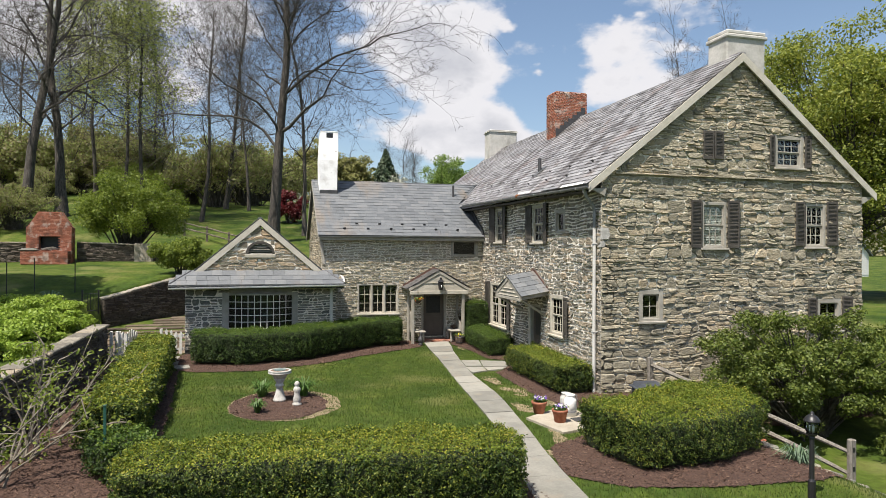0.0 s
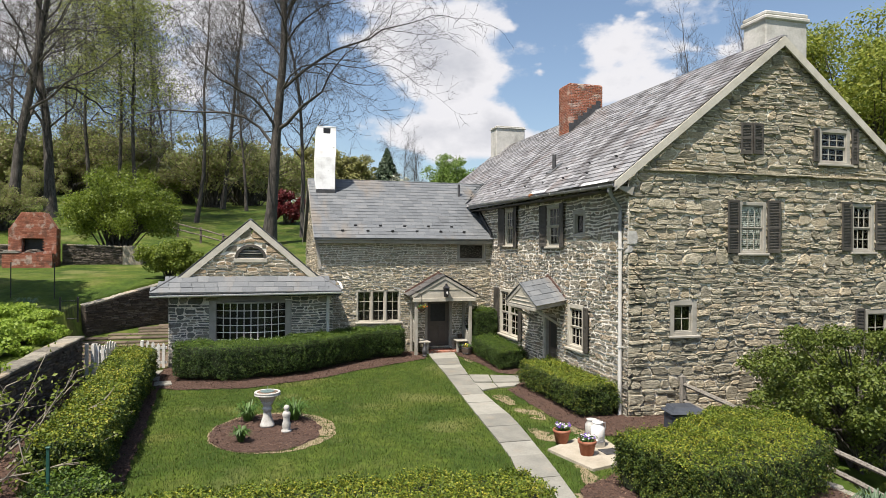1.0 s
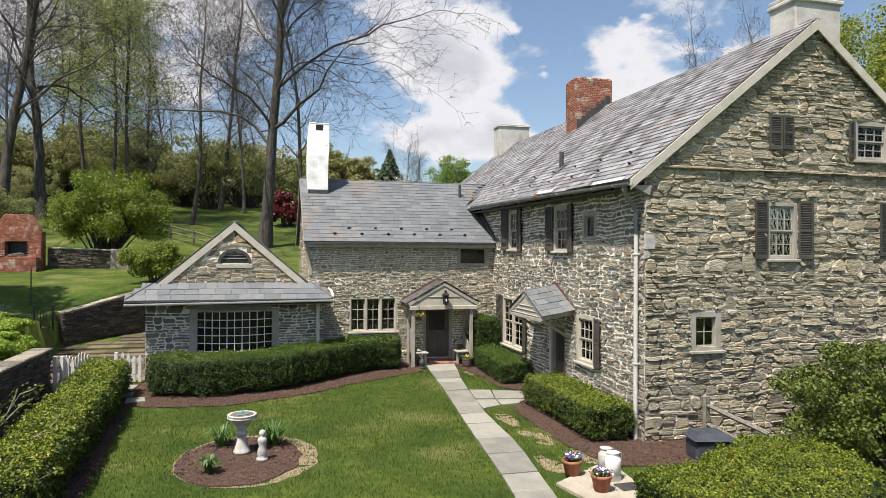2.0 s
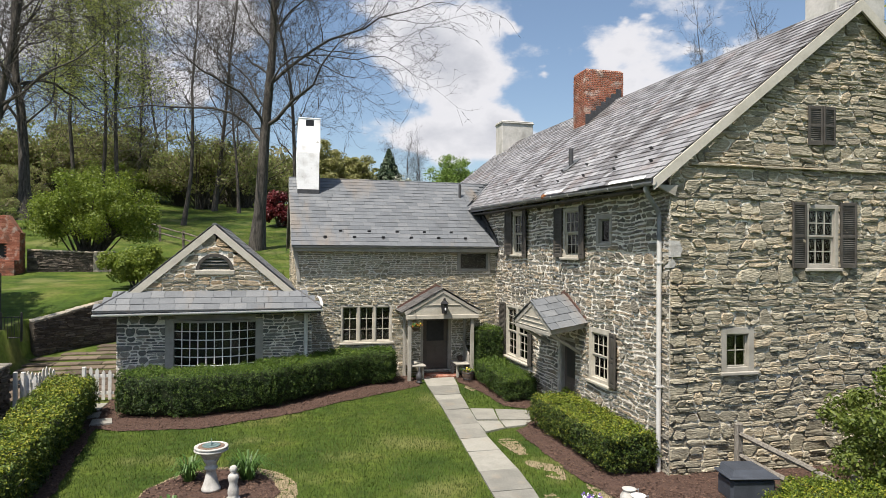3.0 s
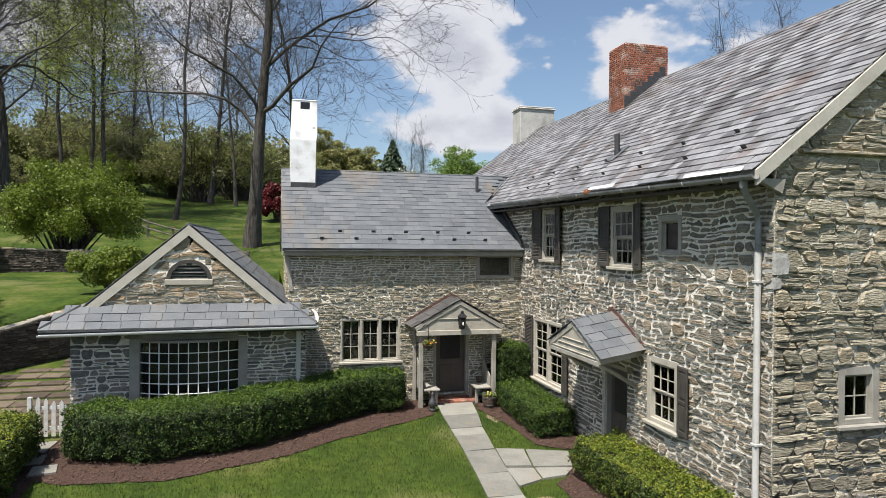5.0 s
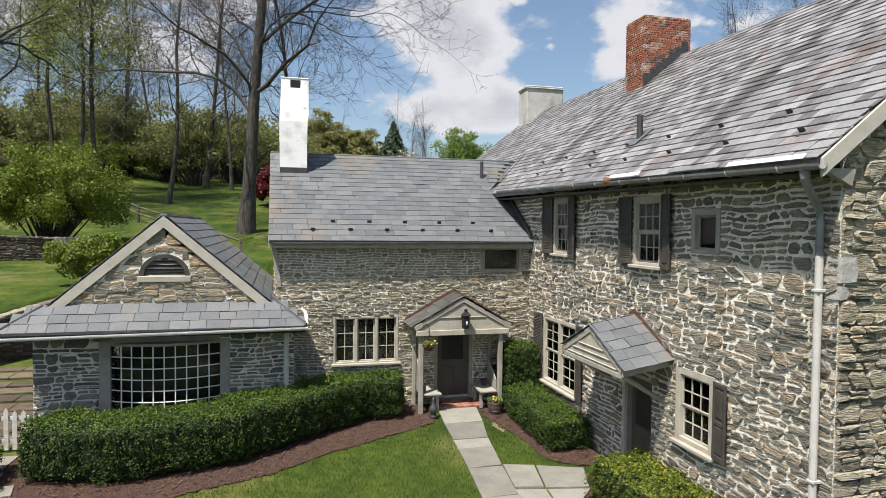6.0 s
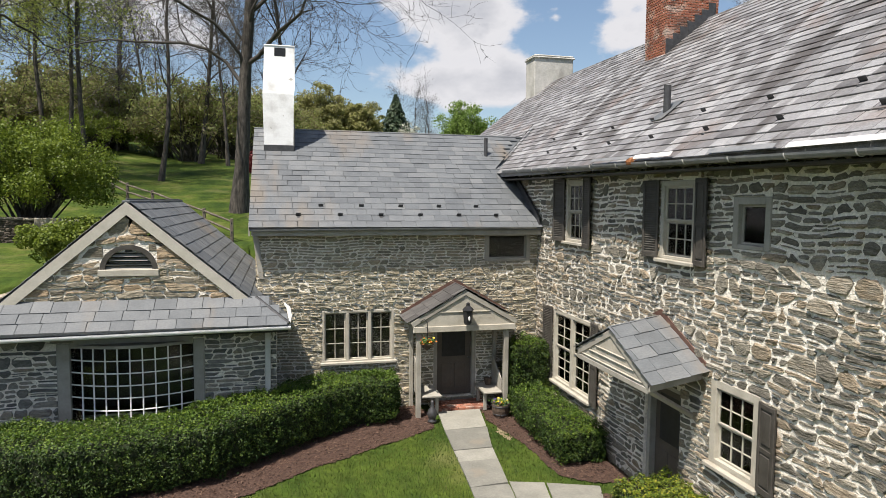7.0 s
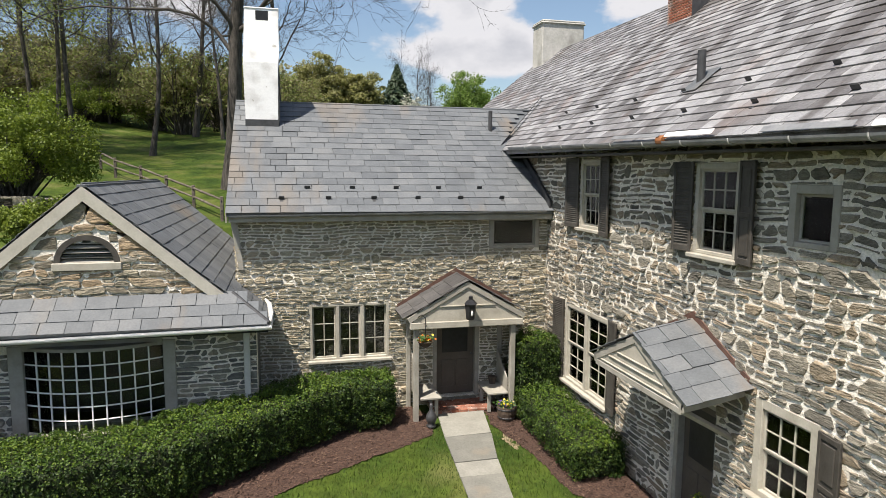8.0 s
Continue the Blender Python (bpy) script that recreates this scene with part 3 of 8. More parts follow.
def rubble(rng, outline, openings, rowh, length, gap, wave=0.05, split=0.5, missing=0.0, skew=0.45):
    """Rough layered stones in wavering courses filling a convex outline (u, z) round the openings; returns polygons."""
    us, zs = [p[0] for p in outline], [p[1] for p in outline]
    u0, u1, z0, z1 = min(us), max(us), min(zs), max(zs)
    sd = rng.uniform(0, 100)

    def bed(u, z):
        """Height of a bed line at u."""
        return z + wave * noise.noise(Vector((u * 0.9, z * 0.8, sd))) + wave * 0.35 * noise.noise(Vector((u * 3.1, z * 2.5, sd + 9)))
    edges = []
    for i, p in enumerate(outline):
        q = outline[(i + 1) % len(outline)]
        d = (q[0] - p[0], q[1] - p[1])
        ln = math.hypot(*d)
        n = (d[1] / ln, -d[0] / ln)
        edges.append((n, n[0] * p[0] + n[1] * p[1]))
    raw = []

    def lay(a, b, lo, hi, sa, sb):
        """One stone between u = a and b and the bed lines lo and hi, with slanting ends."""
        if rng.random() < missing:
            return
        h = hi - lo
        g = gap * rng.uniform(0.35, 1.25) / 2
        ga = gap * rng.uniform(0.35, 1.6) / 2
        t1, t2 = rng.uniform(0, 0.2) * h, rng.uniform(0, 0.2) * h
        if rng.random() < 0.2:
            t1 = t1 + rng.uniform(0.1, 0.3) * h
        c = [min(0.3 * (b - a), rng.uniform(0.08, 0.34) * h) for _ in range(4)]
        pts = [(a + ga - sa + c[0], bed(a + c[0], lo) + g), (a * 0.6 + b * 0.4, bed(a * 0.6 + b * 0.4, lo) + g + rng.uniform(-0.1, 0.1) * h), (b - ga - sb - c[1], bed(b - c[1], lo) + g), (b - ga - sb * 0.5, bed(b, lo) + g + rng.uniform(0.15, 0.4) * h), (b - ga + sb * 0.6, bed(b, hi) - g - t2 - rng.uniform(0.1, 0.3) * h), (b - ga + sb - c[2], bed(b - c[2], hi) - g - t2 * 0.5), (a * 0.45 + b * 0.55, bed(a * 0.45 + b * 0.55, hi) - g - rng.uniform(0, 0.14) * h), (a + ga + sa + c[3], bed(a + c[3], hi) - g - t1 * 0.5), (a + ga + sa * 0.6, bed(a, hi) - g - t1 - rng.uniform(0.1, 0.3) * h), (a + ga - sa * 0.5, bed(a, lo) + g + rng.uniform(0.15, 0.4) * h)]
        raw.append(pts)
    z = z0 - 0.05
    busy = []
    while z < z1 + 0.05:
        h = rowh[0] + (rowh[1] - rowh[0]) * rng.random() ** 1.5
        nxt = []
        u = u0 - rng.random() * length[1]
        slant = rng.uniform(-0.3, 0.3) * h
        while u < u1 + 0.2:
            w = length[0] + (length[1] - length[0]) * rng.random() ** 1.6
            w = max(w, h * 1.15)
            hit = [q for q in busy if q[0] < u + w - 0.01 and q[1] > u + 0.01]
            if hit:
                q = hit[0]
                if q[0] - u < 0.07:
                    u = q[1]
                    continue
                w = q[0] - u
            s2 = rng.uniform(-skew, skew) * h
            r = rng.random()
            if h > 0.085 and r < split:
                f = rng.uniform(0.35, 0.65)
                m = z + h * f
                for lo, hi in ((z, m), (m, z + h)):
                    if w > length[1] * 0.55 and rng.random() < 0.5:
                        c = u + w * rng.uniform(0.3, 0.7)
                        lay(u, c, lo, hi, slant * 0.5, 0.01)
                        lay(c, u + w, lo, hi, 0.01, s2 * 0.5)
                    else:
                        lay(u, u + w, lo, hi, slant * 0.5, s2 * 0.5)
            elif r > 0.90 and w < length[1] * 0.75:
                up = rng.uniform(0.6, 0.95) * rowh[0] + 0.02
                lay(u, u + w, z, z + h + up, slant, s2)
                nxt.append((u, u + w))
            else:
                lay(u, u + w, z, z + h, slant, s2)
            u += w
            slant = s2
        busy = nxt
        z += h
        if nxt:
            # a thin course levels up round the tall stones
            hh = rowh[0] * 0.78 + 0.02
            u = u0 - rng.random() * 0.3
            while u < u1 + 0.2:
                w = rng.uniform(length[0], length[1])
                hit = [q for q in nxt if q[0] < u + w - 0.01 and q[1] > u + 0.01]
                if hit:
                    q = hit[0]
                    if q[0] - u > 0.07:
                        lay(u, q[0], z, z + hh, 0, 0)
                    u = q[1]
                    continue
                lay(u, u + w, z, z + hh, rng.uniform(-0.3, 0.3) * hh, rng.uniform(-0.3, 0.3) * hh)
                u += w
            z += hh
            busy = []
    polys = []
    for poly in raw:
        if not any(n[0] * p[0] + n[1] * p[1] < c for n, c in edges for p in poly):
            continue
        for n, c in edges:
            poly = clip_poly(poly, n, c - 0.004)
        for o in openings:
            if not poly or max(p[0] for p in poly) < o[0] or min(p[0] for p in poly) > o[1] or max(p[1] for p in poly) < o[2] or min(p[1] for p in poly) > o[3]:
                continue
            poly = max((clip_poly(poly, n, c - 0.006) for n, c in (((1, 0), o[0]), ((-1, 0), -o[1]), ((0, 1), o[2]), ((0, -1), -o[3]))), key=area_of)
        if area_of(poly) > 0.0009:
            polys.append(poly)
    return polys


def stone_verts(rng, poly, proud):
    """One split stone: a ragged outline, a nearly flat broken face and a sharp arris; local to its centre."""
    pts = []
    for p in poly:
        if not pts or math.hypot(p[0] - pts[-1][0], p[1] - pts[-1][1]) > 0.008:
            pts.append((p[0] + rng.uniform(-0.004, 0.004), p[1] + rng.uniform(-0.003, 0.003)))
    if len(pts) < 4:
        pts = list(poly)
    n = len(pts)
    cu, cz = sum(p[0] for p in pts) / n, sum(p[1] for p in pts) / n
    pr = proud * rng.uniform(0.25, 1.7)
    tu, tz = rng.gauss(0, 0.05), rng.gauss(0, 0.10)
    vs = []
    for p in pts:
        vs.append((p[0] - cu, 0.02, p[1] - cz))
    for p in pts:
        vs.append(((p[0] - cu) * 0.995, -pr * rng.uniform(0.35, 0.95), (p[1] - cz) * 0.985))
    for p in pts:
        u, z = (p[0] - cu) * rng.uniform(0.86, 0.96), (p[1] - cz) * rng.uniform(0.70, 0.92)
        vs.append((u, -pr * rng.uniform(0.8, 1.25) + u * tu + z * tz, z))
    vs.append((rng.uniform(-0.02, 0.02), -pr * rng.uniform(0.9, 1.25), 0))
    fs = []
    for r in (0, 1):
        for i in range(n):
            j = (i + 1) % n
            fs.append((r * n + i, r * n + j, (r + 1) * n + j, (r + 1) * n + i))
    for i in range(n):
        fs.append((2 * n + i, 2 * n + (i + 1) % n, 3 * n))
    return (cu, cz), vs, fs


def lay_stones(rng, wall, polys, proud, mat, pick, name="stone", limit=300):
    """Stones on the face of a wall: the picked ones as pieces, the rest joined."""
    rest = Geo()
    polys = sorted(polys, key=lambda p: pick(sum(q[0] for q in p) / len(p), sum(q[1] for q in p) / len(p)))
    for k, poly in enumerate(polys):
        (cu, cz), vs, fs = stone_verts(rng, poly, proud)
        if k < limit:
            me = bpy.data.meshes.new(name)
            me.from_pydata(vs, [], fs)
            me.materials.append(mat)
            ob = new(name, me)
            ob.parent, ob.location = wall, (cu, 0, cz)
        else:
            rest.add([(v[0] + cu, v[1], v[2] + cz) for v in vs], fs)
    if rest.v:
        part("stonework", rest, mat, wall, kind="stuff", fix=False)


def wall_slab(outline, openings, thick):
    """A wall with a convex outline (u, z) and rectangular openings through it."""
    us = sorted({p[0] for p in outline} | {o[0] for o in openings} | {o[1] for o in openings})
    zs = sorted({p[1] for p in outline} | {o[2] for o in openings} | {o[3] for o in openings})
    edges = []
    for i, p in enumerate(outline):
        q = outline[(i + 1) % len(outline)]
        d = (q[0] - p[0], q[1] - p[1])
        ln = math.hypot(*d)
        edges.append(((d[1] / ln, -d[0] / ln), (d[1] * p[0] - d[0] * p[1]) / ln))
    g = Geo()

    def is_open(a, b, c, d):
        m = ((a + b) / 2, (c + d) / 2)
        return any(o[0] < m[0] < o[1] and o[2] < m[1] < o[3] for o in openings)
    for a, b in zip(us, us[1:]):
        for c, d in zip(zs, zs[1:]):
            if is_open(a, b, c, d):
                continue
            poly = [(a, c), (b, c), (b, d), (a, d)]
            for n, k in edges:
                poly = clip_poly(poly, n, k + 1e-9)
                if not poly:
                    break
            if len(poly) < 3:
                continue
            n = len(poly)
            g.add([(p[0], 0, p[1]) for p in poly] + [(p[0], thick, p[1]) for p in poly], [list(range(n)), list(range(n, 2 * n))[::-1]])
    for o in openings:
        r = [(o[0], o[2]), (o[1], o[2]), (o[1], o[3]), (o[0], o[3])]
        g.add([(p[0], 0, p[1]) for p in r] + [(p[0], thick, p[1]) for p in r], [(0, 4, 5, 1), (1, 5, 6, 2), (2, 6, 7, 3), (3, 7, 4, 0)])
    n = len(outline)
    g.add([(p[0], 0, p[1]) for p in outline] + [(p[0], thick, p[1]) for p in outline], [(i, n + i, n + (i + 1) % n, (i + 1) % n) for i in range(n)])
    return g


SOUTH = pose(0, 0, 0)
WEST = pose(0, 0, 0, 0, 0, -90)


def slate_mesh(w, h, mat, thick=0.012, cache={}):
    key = (round(w, 2), round(h, 2), mat.name)
    if key not in cache:
        g = Geo().box((-w / 2 + 0.004, -h * 0.12, 0.0), (w / 2 - 0.004, h * 1.12, thick), 0.003)
        cache[key] = g.mesh("slate", mat)
    return cache[key]


def slates(rng, roof, origin, along, up, length, rise, course, widths, mat, keep, pick, limit=300, tilt=2.6, thick=0.012, span=None):
    """Courses of slates up a slope; the picked ones are pieces, the rest joined."""
    origin, along, up = Vector(origin), Vector(along).normalized(), Vector(up).normalized()
    nor = along.cross(up).normalized()
    if nor.z < 0:
        nor = -nor
    out = []
    rows = int(round(rise / course))
    course = rise / rows
    for r in range(rows):
        s = -rng.random() * widths[-1]
        while s < length:
            w = rng.choice(widths)
            lo, hi = span(r / rows) if span else (0, length)
            a, b = max(s, lo), min(s + w, hi)
            if b - a > 0.06:
                c = origin + along * ((a + b) / 2) + up * (r * course)
                if keep(c + up * course * 0.5):
                    out.append((c, round(b - a, 2), course))
            s += w
    base = Matrix((along, up, nor)).transposed() if along.cross(up).dot(nor) > 0 else Matrix((-along, up, nor)).transposed()
    out.sort(key=lambda o: pick(o[0]))
    rest = Geo()
    for k, (c, w, h) in enumerate(out):
        rot = base.to_4x4() @ pose(0, 0, 0, -tilt - rng.uniform(-0.6, 1.0), rng.uniform(-0.6, 0.6), rng.uniform(-0.7, 0.7))
        m = Matrix.Translation(c + nor * (0.012 + thick * 0.4 + rng.uniform(0, 0.007))) @ rot
        if k < limit:
            part("slate", slate_mesh(w, h, mat, thick), mat, roof, m=m)
        else:
            t = slate_mesh(w, h, mat, thick)
            rest.add([m @ v.co for v in t.vertices], [tuple(p.vertices) for p in t.polygons])
    if rest.v:
        part("slate_field", rest, mat, roof, kind="stuff", fix=False)


def bricks(rng, parent, w, d, z0, z1, mat, m, limit=300, bl=0.21, bh=0.068, skip=None, name="brick"):
    """A brick shaft: running bond on the four sides, proud of a mortar core."""
    k, rest = 0, Geo()
    cache = {}
    rows = int((z1 - z0) / bh)
    for side, (ln, off, ang) in enumerate(((w, d / 2, 0), (d, w / 2, 90), (w, d / 2, 180), (d, w / 2, 270))):
        for r in range(rows):
            s = -ln / 2 - (bl / 2 if r % 2 else 0)
            while s < ln / 2 - 0.01:
                a, b = max(s, -ln / 2), min(s + bl, ln / 2)
                s += bl
                if b - a < 0.04:
                    continue
                mid = pose(0, 0, 0, 0, 0, ang) @ Vector(((a + b) / 2, -off, z0 + (r + 0.5) * bh))
                if skip and skip(side, (a + b) / 2, mid.z):
                    continue
                key = round(b - a, 2)
                if key not in cache:
                    cache[key] = Geo().box((-key / 2 + 0.006, -0.008, -bh / 2 + 0.006), (key / 2 - 0.006, 0.05, bh / 2 - 0.006), 0.006).mesh("brick", mat)
                mm = Matrix.Translation(mid) @ pose(rng.uniform(-0.003, 0.003), 0, 0, rng.uniform(-1.2, 1.2), rng.uniform(-0.8, 0.8), ang)
                mm = m @ mm
                if k < limit:
                    part(name, cache[key], mat, parent, m=mm)
                else:
                    rest.add([mm @ v.co for v in cache[key].vertices], [tuple(p.vertices) for p in cache[key].polygons])
                k += 1
    if rest.v:
        part("brickwork", rest, mat, parent, kind="stuff", fix=False)


# ---- windows, doors, shutters ----
def sash_window(house, wallm, u0, u1, z0, z1, cols=3, rows=(2, 2), trim="cream", depth=0.05, fr=0.09, blind="", sill=True, name="window", units=1, label=""):
    """A window set in an opening: frame, sill, sashes with muntins, each pane of glass, a blind, and a dark sheet as
    the shade of the room behind.
    """
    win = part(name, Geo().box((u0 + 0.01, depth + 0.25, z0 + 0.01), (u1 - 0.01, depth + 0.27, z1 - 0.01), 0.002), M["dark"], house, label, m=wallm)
    g = Geo()
    g.box((u0, depth - 0.07, z0), (u0 + fr, depth + 0.1, z1))
    g.box((u1 - fr, depth - 0.07, z0), (u1, depth + 0.1, z1))
    g.box((u0 + fr, depth - 0.068, z1 - fr), (u1 - fr, depth + 0.1, z1))
    g.box((u0 + fr, depth - 0.068, z0), (u1 - fr, depth + 0.1, z0 + fr * 0.6))
    step = (u1 - u0 - 2 * fr) / units
    mull = fr * 1.3
    for k in range(1, units):
        c = u0 + fr + step * k
        g.box((c - mull / 2, depth - 0.066, z0 + fr * 0.6), (c + mull / 2, depth + 0.1, z1 - fr))
    part("frame", g, M[trim], win)
    if sill:
        part("sill", Geo().box((u0 - 0.05, depth - 0.16, z0 - 0.07), (u1 + 0.05, depth + 0.06, z0 - 0.002), 0.012), M[trim], win)
    tot = sum(rows)
    for k in range(units):
        a = u0 + fr + step * k + (mull / 2 if k else 0)
        b = u0 + fr + step * (k + 1) - (mull / 2 if k < units - 1 else 0)
        zb, zt = z0 + fr * 0.6, z1 - fr
        zz = zb
        for si, rn in enumerate(rows):
            h = (zt - zb) * rn / tot
            dd = depth + (0.0 if len(rows) == 1 else (0.0 if si == 0 else -0.03))
            s = Geo()
            st = 0.035
            s.box((a, dd, zz), (a + st, dd + 0.03, zz + h))
            s.box((b - st, dd, zz), (b, dd + 0.03, zz + h))
            s.box((a + st, dd + 0.001, zz), (b - st, dd + 0.03, zz + st))
            s.box((a + st, dd + 0.001, zz + h - st), (b - st, dd + 0.03, zz + h))
            pw, ph = (b - a - 2 * st) / cols, (h - 2 * st) / rn
            for i in range(1, cols):
                s.box((a + st + pw * i - 0.010, dd + 0.004, zz + st), (a + st + pw * i + 0.010, dd + 0.026, zz + h - st), 0.003)
            for j in range(1, rn):
                s.box((a + st, dd + 0.006, zz + st + ph * j - 0.010), (b - st, dd + 0.024, zz + st + ph * j + 0.010), 0.003)
            part("sash", s, M[trim], win)
            for i in range(cols):
                for j in range(rn):
                    p = Geo().box((a + st + pw * i + 0.01, dd + 0.013, zz + st + ph * j + 0.01), (a + st + pw * (i + 1) - 0.01, dd + 0.017, zz + st + ph * (j + 1) - 0.01), 0.0005)
                    part("pane", p, M["glass"], win).visible_shadow = False
            zz += h
    if blind == "slats":
        s = Geo()
        z = z0 + fr
        while z < z1 - fr:
            s.box((u0 + fr, depth + 0.075, z), (u1 - fr, depth + 0.10, z + 0.034), 0.002)
            z += 0.05
        part("blind", s, M["curtain"], win, "white slatted blind")
    if blind == "curtain":
        for a, b in ((u0 + fr, u0 + fr + (u1 - u0) * 0.26), (u1 - fr - (u1 - u0) * 0.12, u1 - fr)):
            s = Geo()
            n = 10
            top = [(a + (b - a) * i / n, depth + 0.13 + 0.025 * (i % 2)) for i in range(n + 1)]
            s.add([(p[0], p[1], z0 + fr) for p in top] + [(p[0], p[1], z1 - fr) for p in top], [(i, i + 1, n + 2 + i, n + 1 + i) for i in range(n)])
            part("curtain", s, M["curtain"], win, "white curtain", fix=False)
    return win


def shutter(house, wallm, u0, u1, z0, z1, louvred=True, hinge=None, ang=6, both=False):
    """A board shutter folded open against the wall; louvres or fielded panels between stiles and rails."""
    w, h = u1 - u0, z1 - z0
    s = part("shutter", Geo().box((0, -0.004, 0), (w, 0.004, h), 0.001), M["shutter"], house)
    st = 0.055
    g = Geo()
    g.box((0, -0.02, 0), (st, 0.018, h))
    g.box((w - st, -0.02, 0), (w, 0.018, h))
    for z in (0, h * 0.46, h - st * 1.4):
        g.box((st, -0.019, z), (w - st, 0.017, z + st * (1.7 if z == 0 else 1.2)))
    part("shutter_frame", g, M["shutter"], s)
    g = Geo()
    if louvred:
        z = st * 1.8
        while z < h - st * 1.5:
            if not (h * 0.45 < z < h * 0.46 + st * 1.25):
                g.box((st - 0.004, -0.014, 0), (w - st + 0.004, 0.014, 0.008), 0.001, Matrix.Translation((0, 0, z)) @ pose(0, 0, 0, 35))
            z += 0.042
        part("louvre_panel", g, M["shutter"], s)
    else:
        for a, b in ((st * 2.2, h * 0.44), (h * 0.56, h - st * 2.0)):
            g.box((st + 0.03, -0.018, a), (w - st - 0.03, 0.0, b), 0.014)
        part("fielded_panel", g, M["shutter"], s)
    right = hinge == "r"
    s.matrix_basis = wallm @ (Matrix.Translation((u1, -0.045, z0)) @ pose(0, 0, 0, 0, 0, ang) @ Matrix.Translation((-w, 0, 0)) if right else Matrix.Translation((u0, -0.045, z0)) @ pose(0, 0, 0, 0, 0, -ang))
    return s


# ---- the stone farmhouse ----
rng = random.Random(7)
EAVE_X, EAVE_Z, RIDGE_X, RIDGE_Z = -0.45, 6.02, 4.68, 10.16
HOUSE_N = 22.0
SLOPE = (RIDGE_Z - EAVE_Z) / (RIDGE_X - EAVE_X)


RISE = 0.022  # the old roof climbs a little towards the north
LEAN = Matrix(((1, 0, 0, 0), (0, 1, 0, 0.09), (0, RISE, 1, 0), (0, 0, 0, 1)))


def main_z(x, y=0.0):
    return (EAVE_Z + (x - EAVE_X) * SLOPE if x <= RIDGE_X else RIDGE_Z - (x - RIDGE_X) * SLOPE) + RISE * y


W_EAVE_Y, W_EAVE_Z, W_RIDGE_Y, W_RIDGE_Z = 10.26, 4.72, 14.5, 7.40
W_SLOPE = (W_RIDGE_Z - W_EAVE_Z) / (W_RIDGE_Y - W_EAVE_Y)


def wing_z(y):
    return W_RIDGE_Z - abs(y - W_RIDGE_Y) * W_SLOPE


farmhouse = thing("stone_farmhouse", "two-storey grey fieldstone farmhouse with a weathered slate gable roof", "house")
EAST = 9.4
wt = main_z(0) - 0.12
gable_outline = [(0, -1.0), (EAST, -1.0), (EAST, wt), (RIDGE_X, RIDGE_Z - 0.14), (0, wt)]
gable_open = [(3.33, 4.21, 4.22, 5.60), (7.11, 7.93, 4.27, 5.65), (5.96, 7.06, 6.74, 7.74), (1.21, 2.03, 2.06, 2.98), (7.60, 8.56, 1.62, 2.62)]
gable = part("gable_wall", wall_slab(gable_outline, gable_open, 0.5).mesh("wall", M["mortar_dull"], weld=True), M["mortar_dull"], farmhouse, m=SOUTH)
side_outline = [(-HOUSE_N, -0.3), (0, -0.3), (0, wt), (-HOUSE_N, wt + RISE * HOUSE_N)]
# u runs south along the west face, so u = -y
west_open = [(-9.42, -7.42, 1.02, 2.76), (-3.42, -2.36, 1.34, 2.66), (-5.30, -4.20, 0.05, 2.20), (-8.86, -7.95, 4.46, 5.86), (-4.96, -3.97, 4.40, 5.74), (-3.08, -2.32, 4.70, 5.46)]
west = part("west_wall", wall_slab(side_outline, west_open, 0.5).mesh("wall", M["mortar"], weld=True), M["mortar"], farmhouse, m=WEST)
g = Geo()
g.box((EAST - 0.5, 0.5, -0.3), (EAST, HOUSE_N, wt))
g.prism([(0, HOUSE_N - 0.5, -0.3), (EAST, HOUSE_N - 0.5, -0.3), (EAST, HOUSE_N - 0.5, wt), (RIDGE_X, HOUSE_N - 0.5, RIDGE_Z - 0.14), (0, HOUSE_N - 0.5, wt)], (0, 0.5, 0))
part("rear_walls", g, M["stone"], farmhouse)
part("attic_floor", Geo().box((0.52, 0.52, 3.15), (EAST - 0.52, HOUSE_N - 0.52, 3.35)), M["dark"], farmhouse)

roof = part("roof", Geo().prism([(EAVE_X, -0.09, EAVE_Z - 0.10), (RIDGE_X, -0.09, RIDGE_Z - 0.10), (2 * RIDGE_X - EAVE_X, -0.09, EAVE_Z - 0.10), (2 * RIDGE_X - EAVE_X, -0.09, EAVE_Z), (RIDGE_X, -0.09, RIDGE_Z), (EAVE_X, -0.09, EAVE_Z)], (0, HOUSE_N + 0.27, 0)), M["slate_old"], farmhouse, m=LEAN)
g = Geo()
for s in (1, -1):
    x0 = RIDGE_X - s * (RIDGE_X - EAVE_X + 0.02)
    g.prism([(x0, -0.165, EAVE_Z - 0.24), (x0, -0.165, EAVE_Z - 0.005), (RIDGE_X, -0.165, RIDGE_Z - 0.005), (RIDGE_X, -0.165, RIDGE_Z - 0.27)], (0, 0.05, 0))
part("bargeboard", g, M["board"], farmhouse)
g = Geo().prism([(EAVE_X + 0.02, -0.085, EAVE_Z - 0.12), (0.12, -0.085, EAVE_Z - 0.12), (0.06, -0.085, EAVE_Z - 0.34), (EAVE_X + 0.2, -0.085, EAVE_Z - 0.20)], (0, 0.085, 0))
part("eave_return", g, M["trim"], farmhouse)
g = Geo().prism([(EAST - 0.06, -0.085, EAVE_Z - 0.34), (2 * RIDGE_X - EAVE_X - 0.2, -0.085, EAVE_Z - 0.2), (2 * RIDGE_X - EAVE_X - 0.02, -0.085, EAVE_Z - 0.12), (EAST - 0.1, -0.085, EAVE_Z - 0.12)], (0, 0.085, 0))
part("eave_return", g, M["trim"], farmhouse)
